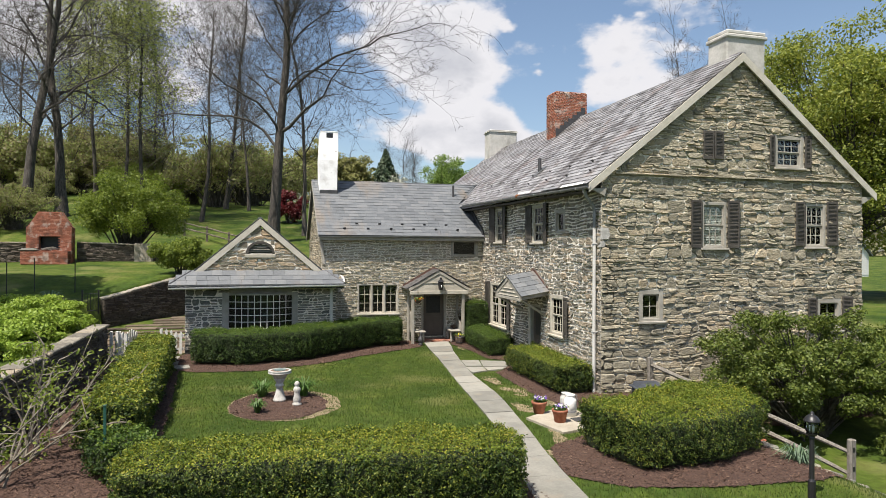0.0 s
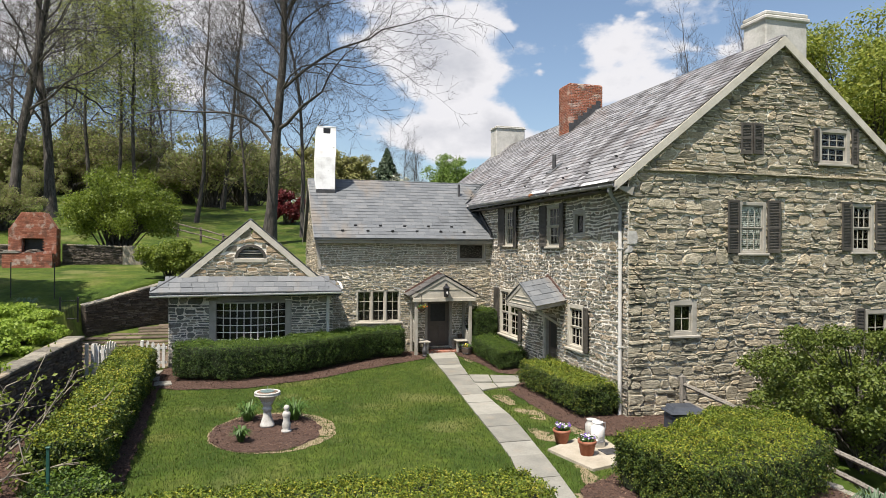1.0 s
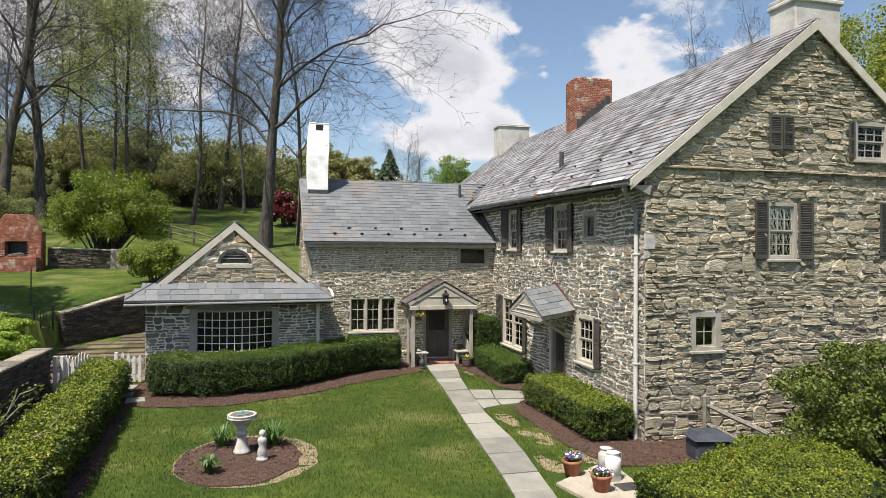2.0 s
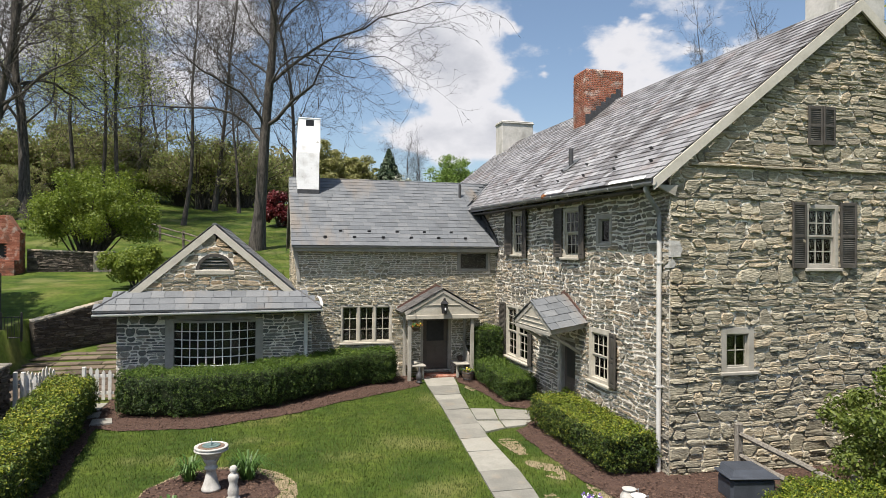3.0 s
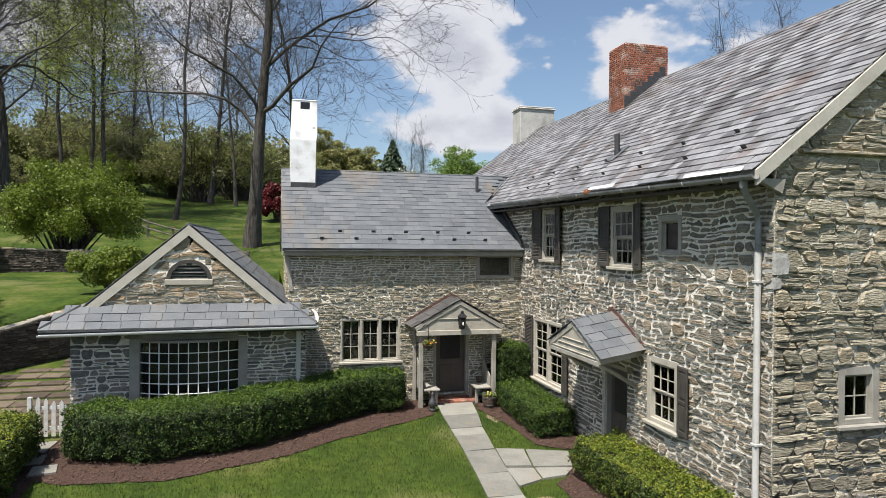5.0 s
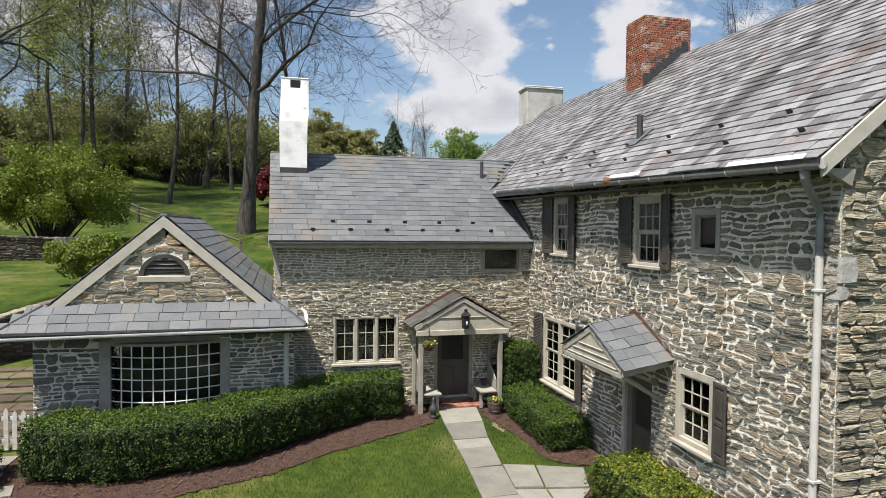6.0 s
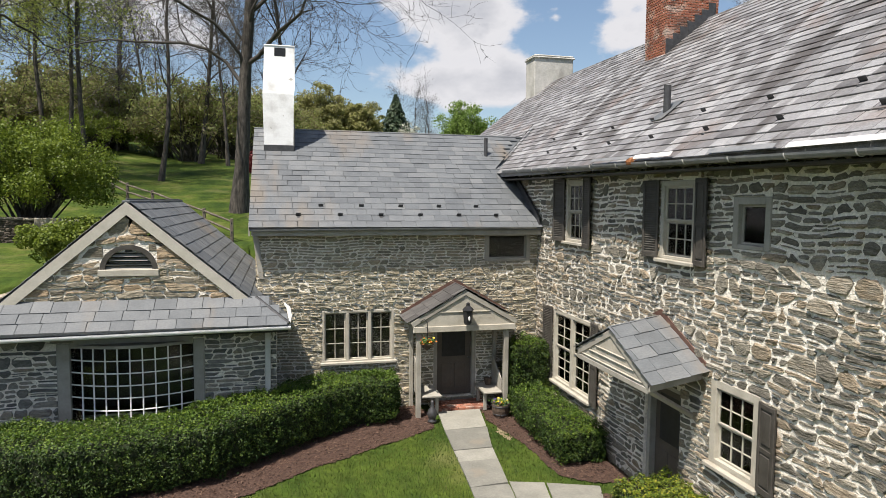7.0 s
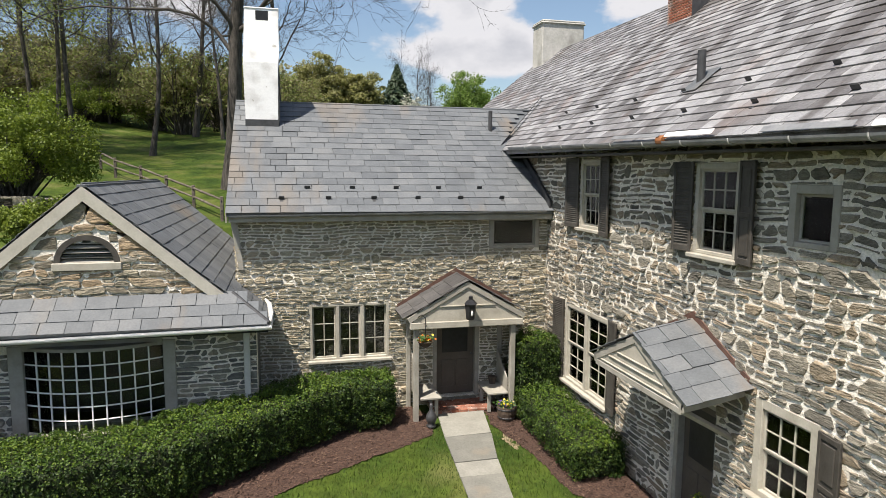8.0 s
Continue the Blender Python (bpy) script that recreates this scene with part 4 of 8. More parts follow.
part("soffit", Geo().box((EAVE_X + 0.05, 0.0, EAVE_Z - 0.20), (-0.003, HOUSE_N, EAVE_Z - 0.16), 0.004), M["shutter"], farmhouse, m=LEAN)


def gutter(parent, a, b, r, mat, label=""):
    """A half-round trough from a to b with hangers."""
    a, b = Vector(a), Vector(b)
    d = (b - a).normalized()
    side = d.cross(Vector((0, 0, 1))).normalized()
    g = Geo()
    n = 8
    for rr in (r, r * 0.86):
        for p in (a, b):
            for k in range(n + 1):
                t = math.pi * k / n
                g.v.append(tuple(p + side * math.cos(t) * rr - Vector((0, 0, 1)) * math.sin(t) * rr))
    m = n + 1
    for o in (0, 2 * m):
        for k in range(n):
            g.f.append((o + k, o + k + 1, o + m + k + 1, o + m + k))
    g.f += [(0, m, 3 * m, 2 * m), (n, 2 * m + n, 3 * m + n, m + n)]
    for o in (0, m):
        for k in range(n):
            g.f.append((o + k, o + k + 1, o + 2 * m + k + 1, o + 2 * m + k))
    return part("gutter", g, mat, parent, label)


gutter(farmhouse, (EAVE_X - 0.05, 11.9, EAVE_Z + 0.20), (EAVE_X - 0.05, -0.18, EAVE_Z - 0.08), 0.075, M["gutter"], "dented grey metal gutter with rust spots")
pipe = part("downpipe", Geo().tube([(-0.09, 0.24, 0.02), (-0.09, 0.24, 4.78)], 0.052, 12), M["pipe"], farmhouse, "pale grey painted downpipe")
part("elbow", Geo().tube([(-0.09, 0.24, 4.76), (-0.09, 0.24, 5.25), (-0.14, 0.22, 5.4), (-0.40, 0.14, 5.66), (-0.47, 0.12, 5.78), (-0.48, 0.12, 5.96)], [0.05, 0.05, 0.05, 0.05, 0.06, 0.075], 12), M["gutter"], pipe, "bare metal elbow")
for z in (1.75, 4.3):
    part("bracket", Geo().box((-0.15, 0.18, z), (0.0, 0.30, z + 0.04)), M["pipe"], pipe)
# loose white drip strips along the eave, rusty joint, gutter hangers
def eave_z(y):
    return EAVE_Z + RISE * y


for y0, y1, w, dz, mt, lb in ((0.05, 1.5, 0.045, 0.012, "white", "bent white metal drip strip"), (1.7, 3.0, 0.05, 0.006, "gutter", "dull metal drip strip"), (3.9, 5.0, 0.05, 0.010, "white", "bent white metal drip strip"), (5.15, 6.6, 0.04, 0.004, "gutter", "dull metal drip strip")):
    part("drip_strip", Geo().prism([(EAVE_X - 0.125, y0, eave_z(y0) - 0.012 + dz), (EAVE_X - 0.125, y1, eave_z(y1) - 0.012), (EAVE_X - 0.12 + w, y1, eave_z(y1) + 0.012 + w * SLOPE), (EAVE_X - 0.12 + w, y0, eave_z(y0) + 0.012 + w * SLOPE + dz)], (0, 0, 0.006)), M[mt], farmhouse, lb)
M["rust"] = surface("rusty_metal", [(0.20, 0.075, 0.025), (0.33, 0.13, 0.045)], scale=14, rough=0.8, bump=0.2, fine=0.2)
part("gutter_joint", Geo().tube([(EAVE_X - 0.05, 5.06, eave_z(5.06) - 0.06), (EAVE_X - 0.05, 5.22, eave_z(5.22) - 0.06)], 0.082, 14), M["rust"], farmhouse, "rust-stained gutter joint")
for k in range(11):
    y = 0.5 + 1.02 * k
    z = EAVE_Z - 0.075 + 0.0233 * y
    part("gutter_hanger", Geo().tube([(EAVE_X - 0.05 + 0.083 * math.cos(t), y, z + 0.083 * math.sin(t)) for t in np.linspace(math.pi, 2 * math.pi, 8)], 0.009, 5), M["pipe"], farmhouse)
# limewashed patch on the corner quoins
M["limepatch"] = surface("pale_lime_patch", [(0.27, 0.26, 0.235), (0.38, 0.37, 0.345), (0.47, 0.46, 0.43)], scale=5, rough=0.9, bump=0.4, bump_scale=14, fine=0.2)
for k, (u0, u1, z0, z1) in enumerate(((-0.02, 0.25, 4.44, 4.78), (-0.02, 0.11, 4.22, 4.40))):
    part("quoin", Geo().add([(u0, -0.052, z0), (u1 - 0.03, -0.05, z0 + 0.015), (u1, -0.046, (z0 + z1) / 2), (u1 - 0.05, -0.05, z1 - 0.01), (u0, -0.054, z1), (u0, 0.22 - 0.05 * k, z1), (u0, 0.24 - 0.05 * k, z0)], [(0, 1, 2, 3, 4), (0, 4, 5, 6)]).add([(u1 - 0.03, -0.05, z0 + 0.015), (u1, -0.046, (z0 + z1) / 2), (u1 - 0.05, -0.05, z1 - 0.01), (u1 - 0.05, 0.0, z1), (u1 + 0.01, 0.0, (z0 + z1) / 2), (u1 - 0.03, 0.0, z0)], [(0, 5, 4, 1), (1, 4, 3, 2)]), M["limepatch"], farmhouse, "limewashed pale corner stone")
# belt of pent stones across the gable
u = 0.42
while u < 9.1:
    w = rng.uniform(0.5, 1.1)
    part("belt_stone", Geo().box((u, -0.10, 6.33 + rng.uniform(-0.012, 0.012)), (min(u + w - 0.01, 9.15), 0.05, 6.385 + rng.uniform(-0.01, 0.01)), 0.012), M["stone"], farmhouse)
    u += w

# chimneys
def chimney(parent, name, x0, x1, y0, y1, z0, z1, mat, cap=0.0, label=""):
    g = Geo().box((x0, y0, z0), (x1, y1, z1), 0.03)
    ch = part(name, g, mat, parent, label)
    if cap:
        part("cap", Geo().box((x0 - 0.06, y0 - 0.06, z1 - cap), (x1 + 0.06, y1 + 0.06, z1 - cap * 0.45), 0.03).box((x0 - 0.02, y0 - 0.02, z1 - cap * 0.45 + 0.002), (x1 + 0.02, y1 + 0.02, z1 + 0.03), 0.03), mat, ch)
    return ch


chimney(farmhouse, "chimney", 4.50, 5.92, 0.35, 1.25, 8.9, 11.0, M["stucco"], 0.22, "grey stuccoed chimney stack")
chimney(farmhouse, "chimney", 3.85, 5.6, 20.6, 21.6, 9.2, 11.5, M["stucco"], 0.12, "whitened stucco chimney stack")
bch = part("chimney", Geo().box((3.40, 10.30, 8.2), (4.93, 11.3, 11.36), 0.01), M["mortar"], farmhouse, "red brick chimney stack")
bm_ = pose(4.165, 10.80, 0)
bricks(rng, bch, 1.55, 1.02, 8.5, 11.36, M["brick"], bm_, 300)
part("cap", Geo().box((3.41, 10.31, 11.36), (4.92, 11.29, 11.40), 0.02), M["brick"], bch)
for k in range(7):
    x = 3.37 + k * 0.21
    z = main_z(x, 10.3)
    part("step_flashing", Geo().box((x, 10.262, z - 0.1), (x + 0.21, 10.282, z + 0.36 - 0.02 * (k % 2)), 0.003), M["lead"], bch)
vent = part("vent_pipe", Geo().tube([(0.74, 6.05, 6.9), (0.74, 6.05, 7.62)], 0.07, 12), M["lead"], farmhouse, "short dark metal vent pipe")
part("collar", Geo().box((0.5, 5.85, 0), (0.98, 6.25, 0.012), 0.003, Matrix.Translation((0, 0, 0)) @ Matrix(((1, 0, 0, 0), (0, 1, 0, 0), (SLOPE, 0, 1, EAVE_Z - EAVE_X * SLOPE + 0.03 + RISE * 5.7), (0, 0, 0, 1)))), M["slate"], vent)

# windows of the gable
for o in gable_open[:2]:
    sash_window(farmhouse, SOUTH, *o, cols=3, rows=(2, 2), blind="slats", trim="trim")
sash_window(farmhouse, SOUTH, *gable_open[2], cols=3, rows=(2, 2), trim="trim", fr=0.12)
sash_window(farmhouse, SOUTH, *gable_open[3], cols=2, rows=(2,), trim="trim", fr=0.14)
sash_window(farmhouse, SOUTH, *gable_open[4], cols=2, rows=(2,), trim="trim", fr=0.13)
for a, b, c, d, h in ((2.92, 3.33, 4.22, 5.64, "r"), (4.23, 4.63, 4.22, 5.66, "l"), (6.70, 7.11, 4.30, 5.68, "r"), (7.95, 8.34, 4.32, 5.72, "l"), (7.08, 7.31, 6.76, 7.76, "l"), (7.20, 7.58, 1.62, 2.66, "r"), (8.58, 8.95, 1.62, 2.70, "l"), (3.36, 3.71, 6.88, 7.74, "l"), (3.73, 4.08, 6.90, 7.74, "r"), (5.74, 5.95, 6.78, 7.72, "r")):
    shutter(farmhouse, SOUTH, a, b, c, d, True, h, 7)
# windows of the west side
sash_window(farmhouse, WEST, *west_open[0], cols=2, rows=(3, 3), units=2, blind="curtain")
sash_window(farmhouse, WEST, *west_open[1], cols=3, rows=(2, 2), blind="curtain", fr=0.13)
sash_window(farmhouse, WEST, *west_open[3], cols=3, rows=(2, 2), blind="curtain")
sash_window(farmhouse, WEST, *west_open[4], cols=3, rows=(2, 2), blind="slats")
sash_window(farmhouse, WEST, *west_open[5], cols=1, rows=(1,), trim="trim", fr=0.11, sill=False)
for a, b, c, d, h, lv in ((-9.86, -9.44, 1.0, 2.80, "r", True), (-7.40, -7.00, 1.0, 2.80, "l", True), (-2.34, -1.96, 1.34, 2.62, "l", False), (-9.36, -8.88, 4.44, 5.90, "r", True), (-7.93, -7.46, 4.36, 5.90, "l", True), (-5.38, -4.98, 4.40, 5.76, "r", True), (-3.95, -3.58, 4.36, 5.76, "l", False)):
    shutter(farmhouse, WEST, a, b, c, d, lv, h, 9)


def plank_door(house, wallm, u0, u1, z0, z1, depth, glass=True, name="door"):
    """A panelled door with a glazed upper half, frame and knob."""
    d = part(name, Geo().box((u0 + 0.1, depth, z0 + 0.02), (u1 - 0.1, depth + 0.05, z1 - 0.1)), M["door"], house, "dark brown panelled door", m=wallm)
    g = Geo()
    g.box((u0, depth - 0.12, z0), (u0 + 0.1, depth + 0.12, z1))
    g.box((u1 - 0.1, depth - 0.12, z0), (u1, depth + 0.12, z1))
    g.box((u0 + 0.1, depth - 0.118, z1 - 0.1), (u1 - 0.1, depth + 0.12, z1))
    part("frame", g, M["trim"], d)
    w = u1 - u0 - 0.2
    g = Geo()
    for a, b in ((0.14, 0.47), (0.53, 0.86)):
        g.box((u0 + 0.1 + w * a, depth - 0.015, z0 + 0.2), (u0 + 0.1 + w * b, depth + 0.02, z0 + 0.85), 0.012)
    part("panel", g, M["door"], d)
    if glass:
        part("pane", Geo().box((u0 + 0.1 + w * 0.16, depth - 0.006, z0 + 1.02), (u1 - 0.1 - w * 0.16, depth + 0.01, z1 - 0.26), 0.002), M["black"], d, "dark glass pane")
    part("knob", Geo().tube([(u1 - 0.17, depth, z0 + 0.98), (u1 - 0.17, depth - 0.06, z0 + 0.98)], [0.012, 0.028], 10), M["lead"], d)
    return d


plank_door(farmhouse, WEST, -5.30, -4.20, 0.06, 2.20, 0.18)

# hood over the side door
HY0, HY1, HX, HZ, HA = 3.56, 6.12, -1.0, 2.56, 3.18
hm = (HY0 + HY1) / 2
HT = 0.17  # the hood falls outwards


def fall(geo):
    geo.v = [(x, y, z + HT * (x - HX)) for x, y, z in geo.v]
    return geo


hood = part("door_hood", fall(Geo().prism([(HX, HY0, HZ), (HX, hm, HA), (HX, HY1, HZ), (HX, HY1 - 0.06, HZ - 0.10), (HX, hm, HA - 0.12), (HX, HY0 + 0.06, HZ - 0.10)], (-HX, 0, 0))), M["trim"], farmhouse, "gabled door hood with slates and a diagonal brace")
g = Geo().prism([(HX + 0.02, HY0 + 0.05, HZ - 0.10), (HX + 0.02, hm, HA - 0.13), (HX + 0.02, HY1 - 0.05, HZ - 0.10)], (0.05, 0, 0))
for k, (a, b) in enumerate(((0.10, 0.13), (0.3, 0.33), (0.5, 0.53))):
    z = HZ - 0.10 + a * (HA - HZ)
    half = (HY1 - HY0) / 2 * (1 - a) - 0.12
    g.box((HX - 0.004, hm - half, z), (HX + 0.03, hm + half, z + 0.012), 0.002)
part("gable_panel", fall(g), M["cream"], hood)
part("fascia", fall(Geo().box((HX, HY0 + 0.02, HZ - 0.13), (-0.06, HY0 + 0.07, HZ - 0.01)).box((HX, HY1 - 0.07, HZ - 0.13), (-0.06, HY1 - 0.02, HZ - 0.01)).box((HX + 0.0, HY0 + 0.07, HZ - 0.17), (HX + 0.06, HY1 - 0.07, HZ - 0.08))), M["trim"], hood)
for y, s in ((HY0, 1), (HY1, -1)):
    part("brace", Geo().tube([(HX + 0.08, y + s * 0.12, HZ - 0.14), (0.02, y + s * 0.30, HZ - 0.68)], 0.045, 4), M["trim"], hood)
for s, y in ((1, HY0), (-1, HY1)):
    up = Vector((0, hm - y, HA - HZ))
    ln = up.length
    slates(rng, hood, (HX - 0.03, y - s * 0.05, HZ + 0.0), (1, 0, HT), up, -HX + 0.03, ln + 0.05, 0.30, (0.3, 0.36, 0.45), M["slate"], lambda c: True, lambda c: c.y, 300)
g = Geo()
for y in (HY0, HY1):
    g.prism([(-0.03, y, HZ + 0.02), (-0.03, hm, HA + 0.02), (-0.03, hm, HA + 0.16), (-0.03, y, HZ + 0.13)], (0.02, 0, 0))
part("flashing", fall(g), M["flash"], hood)

# ---- the wing ----
wing = thing("stone_wing", "low rubble-stone kitchen wing with a smooth grey slate roof", "house")
WX0, WY = -7.05, 10.56
wtop = W_EAVE_Z + 0.05
wing_open = [(-5.56, -3.80, 1.42, 2.68), (-1.46, -0.22, 3.84, 4.62), (-2.78, -1.66, 0.36, 2.36)]
wing_front = part("front_wall", wall_slab([(WX0, -0.3), (-0.01, -0.3), (-0.01, wtop), (WX0, wtop)], wing_open, 0.45).mesh("wall", M["mortar"], weld=True), M["mortar"], wing, m=pose(0, WY, 0))
W_BACK = 2 * W_RIDGE_Y - WY
wgable_outline = [(-W_BACK, -0.3), (-WY - 0.003, -0.3), (-WY - 0.003, wtop), (-W_RIDGE_Y, W_RIDGE_Z - 0.12), (-W_BACK, wtop)]
wing_gable = part("gable_wall", wall_slab(wgable_outline, [], 0.45).mesh("wall", M["mortar"], weld=True), M["mortar"], wing, m=Matrix.Translation((WX0, 0, 0)) @ WEST)
part("rear_wall", Geo().box((WX0 + 0.45, W_BACK - 0.45, -0.3), (-0.02, W_BACK, wtop)), M["stone"], wing)
wroof = part("roof", Geo().prism([(WX0 - 0.16, W_EAVE_Y, W_EAVE_Z - 0.08), (WX0 - 0.16, W_RIDGE_Y, W_RIDGE_Z - 0.08), (WX0 - 0.16, 2 * W_RIDGE_Y - W_EAVE_Y, W_EAVE_Z - 0.08), (WX0 - 0.16, 2 * W_RIDGE_Y - W_EAVE_Y, W_EAVE_Z), (WX0 - 0.16, W_RIDGE_Y, W_RIDGE_Z), (WX0 - 0.16, W_EAVE_Y, W_EAVE_Z)], (-WX0 + 0.15, 0, 0)).prism([(-0.02, W_RIDGE_Y - 2.4, W_RIDGE_Z - 2.4 * W_SLOPE), (-0.02, W_RIDGE_Y, W_RIDGE_Z), (-0.02, W_RIDGE_Y + 2.4, W_RIDGE_Z - 2.4 * W_SLOPE)], (1.35, 0, 0)), M["slate"], wing)
part("fascia", Geo().box((WX0 - 0.12, W_EAVE_Y + 0.03, W_EAVE_Z - 0.20), (-0.02, W_EAVE_Y + 0.07, W_EAVE_Z - 0.06)).box((WX0 - 0.12, W_EAVE_Y + 0.07, W_EAVE_Z - 0.15), (-0.02, WY, W_EAVE_Z - 0.12)), M["trim"], wing)
g = Geo()
for s in (1, -1):
    y0 = W_RIDGE_Y - s * (W_RIDGE_Y - W_EAVE_Y)
    g.prism([(WX0 - 0.18, y0, W_EAVE_Z - 0.2), (WX0 - 0.18, y0, W_EAVE_Z - 0.004), (WX0 - 0.18, W_RIDGE_Y, W_RIDGE_Z - 0.004), (WX0 - 0.18, W_RIDGE_Y, W_RIDGE_Z - 0.2)], (0.03, 0, 0))
part("bargeboard", g, M["trim"], wing)
part("corner_board", Geo().prism([(WX0 - 0.1, WY - 0.04, 4.52), (WX0 + 0.04, WY - 0.04, 4.52), (WX0 + 0.14, WY - 0.04, 3.5), (WX0 + 0.04, WY - 0.04, 3.5)], (0, 0.035, 0)), M["trim"], wing)
gutter(wing, (WX0 - 0.1, W_EAVE_Y - 0.03, W_EAVE_Z - 0.05), (-0.2, W_EAVE_Y - 0.03, W_EAVE_Z + 0.01), 0.05, M["gutter"], "narrow grey eaves gutter")
win = sash_window(wing, pose(0, WY, 0), *wing_open[0], cols=2, rows=(3,), units=3, fr=0.06)
sash_window(wing, pose(0, WY, 0), *wing_open[1], cols=1, rows=(1,), trim="trim", fr=0.11, sill=False)
wch = part("chimney", Geo().add([(-6.92, 13.35, 6.2), (-6.16, 13.35, 6.2), (-6.16, 14.4, 6.2), (-6.92, 14.4, 6.2), (-6.96, 13.30, 8.25), (-6.13, 13.30, 8.25), (-6.13, 14.42, 8.25), (-6.96, 14.42, 8.25), (-6.95, 13.32, 8.42), (-6.10, 13.32, 8.42), (-6.10, 14.42, 8.42), (-6.95, 14.42, 8.42), (-6.90, 13.42, 9.55), (-6.10, 13.42, 9.55), (-6.10, 14.4, 9.55), (-6.90, 14.4, 9.55)], [(0, 1, 5, 4), (1, 2, 6, 5), (2, 3, 7, 6), (3, 0, 4, 7), (4, 5, 9, 8), (5, 6, 10, 9), (6, 7, 11, 10), (7, 4, 8, 11), (8, 9, 13, 12), (9, 10, 14, 13), (10, 11, 15, 14), (11, 8, 12, 15), (12, 13, 14, 15), (3, 2, 1, 0)]), M["whitewash"], wing, "leaning whitewashed chimney stack")
# black panel on the chimney face, in place of the flue's shaded hollow
part("flue", Geo().box((-6.64, 13.395, 8.98), (-6.34, 13.45, 9.50), 0.004), M["black"], wch, "dark flue opening")
part("cap", Geo().box((-6.915, 13.40, 9.54), (-6.085, 14.415, 9.58), 0.015), M["whitewash"], wch)
part("flashing", Geo().box((-6.94, 13.30, 6.30), (-6.13, 13.34, 6.86), 0.005).box((-6.14, 13.33, 6.5), (-6.11, 14.4, 7.45), 0.004), M["lead"], wch)
wv = part("vent_pipe", Geo().tube([(-0.57, 13.35, 6.5), (-0.57, 13.35, 7.25)], 0.055, 10), M["lead"], wing, "thin dark vent pipe")
part("collar", Geo().box((-0.75, 13.2, 6.60), (-0.40, 13.45, 6.64)), M["lead"], wv)

# ---- porch over the kitchen door ----
PX0, PX1, PYF, PZ, PA = -3.58, -0.93, 9.48, 2.51, 3.26
pm = (PX0 + PX1) / 2
porch = part("porch_roof", Geo().prism([(PX0, PYF, PZ), (pm, PYF, PA), (PX1, PYF, PZ), (PX1 - 0.05, PYF, PZ - 0.1), (pm, PYF, PA - 0.12), (PX0 + 0.05, PYF, PZ - 0.1)], (0, WY - PYF, 0)), M["trim"], wing, "gabled porch roof with slates and panelled gable")
g = Geo().prism([(PX0 + 0.06, PYF + 0.03, PZ - 0.12), (PX1 - 0.06, PYF + 0.03, PZ - 0.12), (pm, PYF + 0.03, PA - 0.13)], (0, 0.05, 0))
g.box((PX0 + 0.06, PYF - 0.01, PZ - 0.24), (PX1 - 0.06, PYF + 0.09, PZ - 0.10), 0.01)
for s in (-1, 1):
    g.box((pm + s * 0.05, PYF + 0.005, PZ + 0.22), (pm + s * 0.62, PYF + 0.035, PZ + 0.24), 0.003)
part("gable_panel", g, M["cream"], porch)
for s, x in ((1, PX0), (-1, PX1)):
    up = Vector((pm - x, 0, PA - PZ))
    slates(rng, porch, (x - s * 0.05, PYF - 0.03, PZ + 0.0), (0, 1, 0), up, WY - PYF + 0.03, up.length + 0.05, 0.3, (0.3, 0.36, 0.42), M["slate_brown"], lambda c: True, lambda c: c.y, 300)
g = Geo()
for x in (PX0 - 0.04, PX1 + 0.04):
    g.prism([(x, WY - 0.05, PZ + 0.0), (pm, WY - 0.05, PA + 0.02), (pm, WY - 0.05, PA + 0.15), (x, WY - 0.05, PZ + 0.11)], (0, 0.02, 0))
part("flashing", g, M["flash"], porch)
for x in (-3.37, -1.19):
    part("post", Geo().box((x - 0.06, PYF + 0.06, 0.15), (x + 0.06, PYF + 0.18, PZ - 0.22), 0.012), M["trim"], porch)
    part("post", Geo().box((x - 0.05, WY - 0.12, 0.1), (x + 0.05, WY - 0.02, PZ - 0.1), 0.01), M["trim"], porch)
for x, s in ((-3.31, 1), (-1.25, -1)):
    part("side_panel", Geo().prism([(x, PYF + 0.2, 0.62), (x, WY - 0.14, 0.62), (x, WY - 0.14, 1.5), (x, PYF + 0.55, 1.22), (x, PYF + 0.2, 1.0)], (s * 0.025, 0, 0)), M["trim"], porch)
    b = part("bench", Geo().box((x + s * 0.03, PYF + 0.05, 0.68), (x + s * 0.50, WY - 0.15, 0.73), 0.01), M["trim"], porch, "built-in painted bench")
    for y in (PYF + 0.2, WY - 0.3):
        part("bench_leg", Geo().box((x + s * 0.38, y, 0.24), (x + s * 0.46, y + 0.06, 0.68), 0.006), M["trim"], b)
plank_door(wing, pose(0, WY, 0), -2.78, -1.66, 0.36, 2.36, 0.14)
lantern = thing("wall_lantern", "black metal lantern on the cream porch gable", "lantern", m=pose(pm + 0.02, PYF - 0.13, 2.46))
part("case", Geo().lathe([(0.07, 0.0), (0.10, 0.03), (0.125, 0.33), (0.13, 0.34)], n=6), M["black"], lantern)
part("top", Geo().lathe([(0.15, 0.34), (0.10, 0.40), (0.05, 0.44), (0.045, 0.50), (0.02, 0.52)], n=6), M["black"], lantern)
part("bulb", Geo().lathe([(0.012, 0.10), (0.025, 0.13), (0.025, 0.18), (0.008, 0.21)], c=(0, -0.11, 0), n=8), M["white"], lantern)
part("arm", Geo().box((-0.03, 0.1, 0.2), (0.03, 0.16, 0.3)), M["black"], lantern)

# ---- the garden room ----
room = thing("garden_room", "small stone garden room with bowed window and slate pent roof", "house")
RX0, RX1, RY, RRX, RRZ, RB = -12.17, -6.62, 9.0, -9.5, 5.30, 16.0
R_SL = 0.86
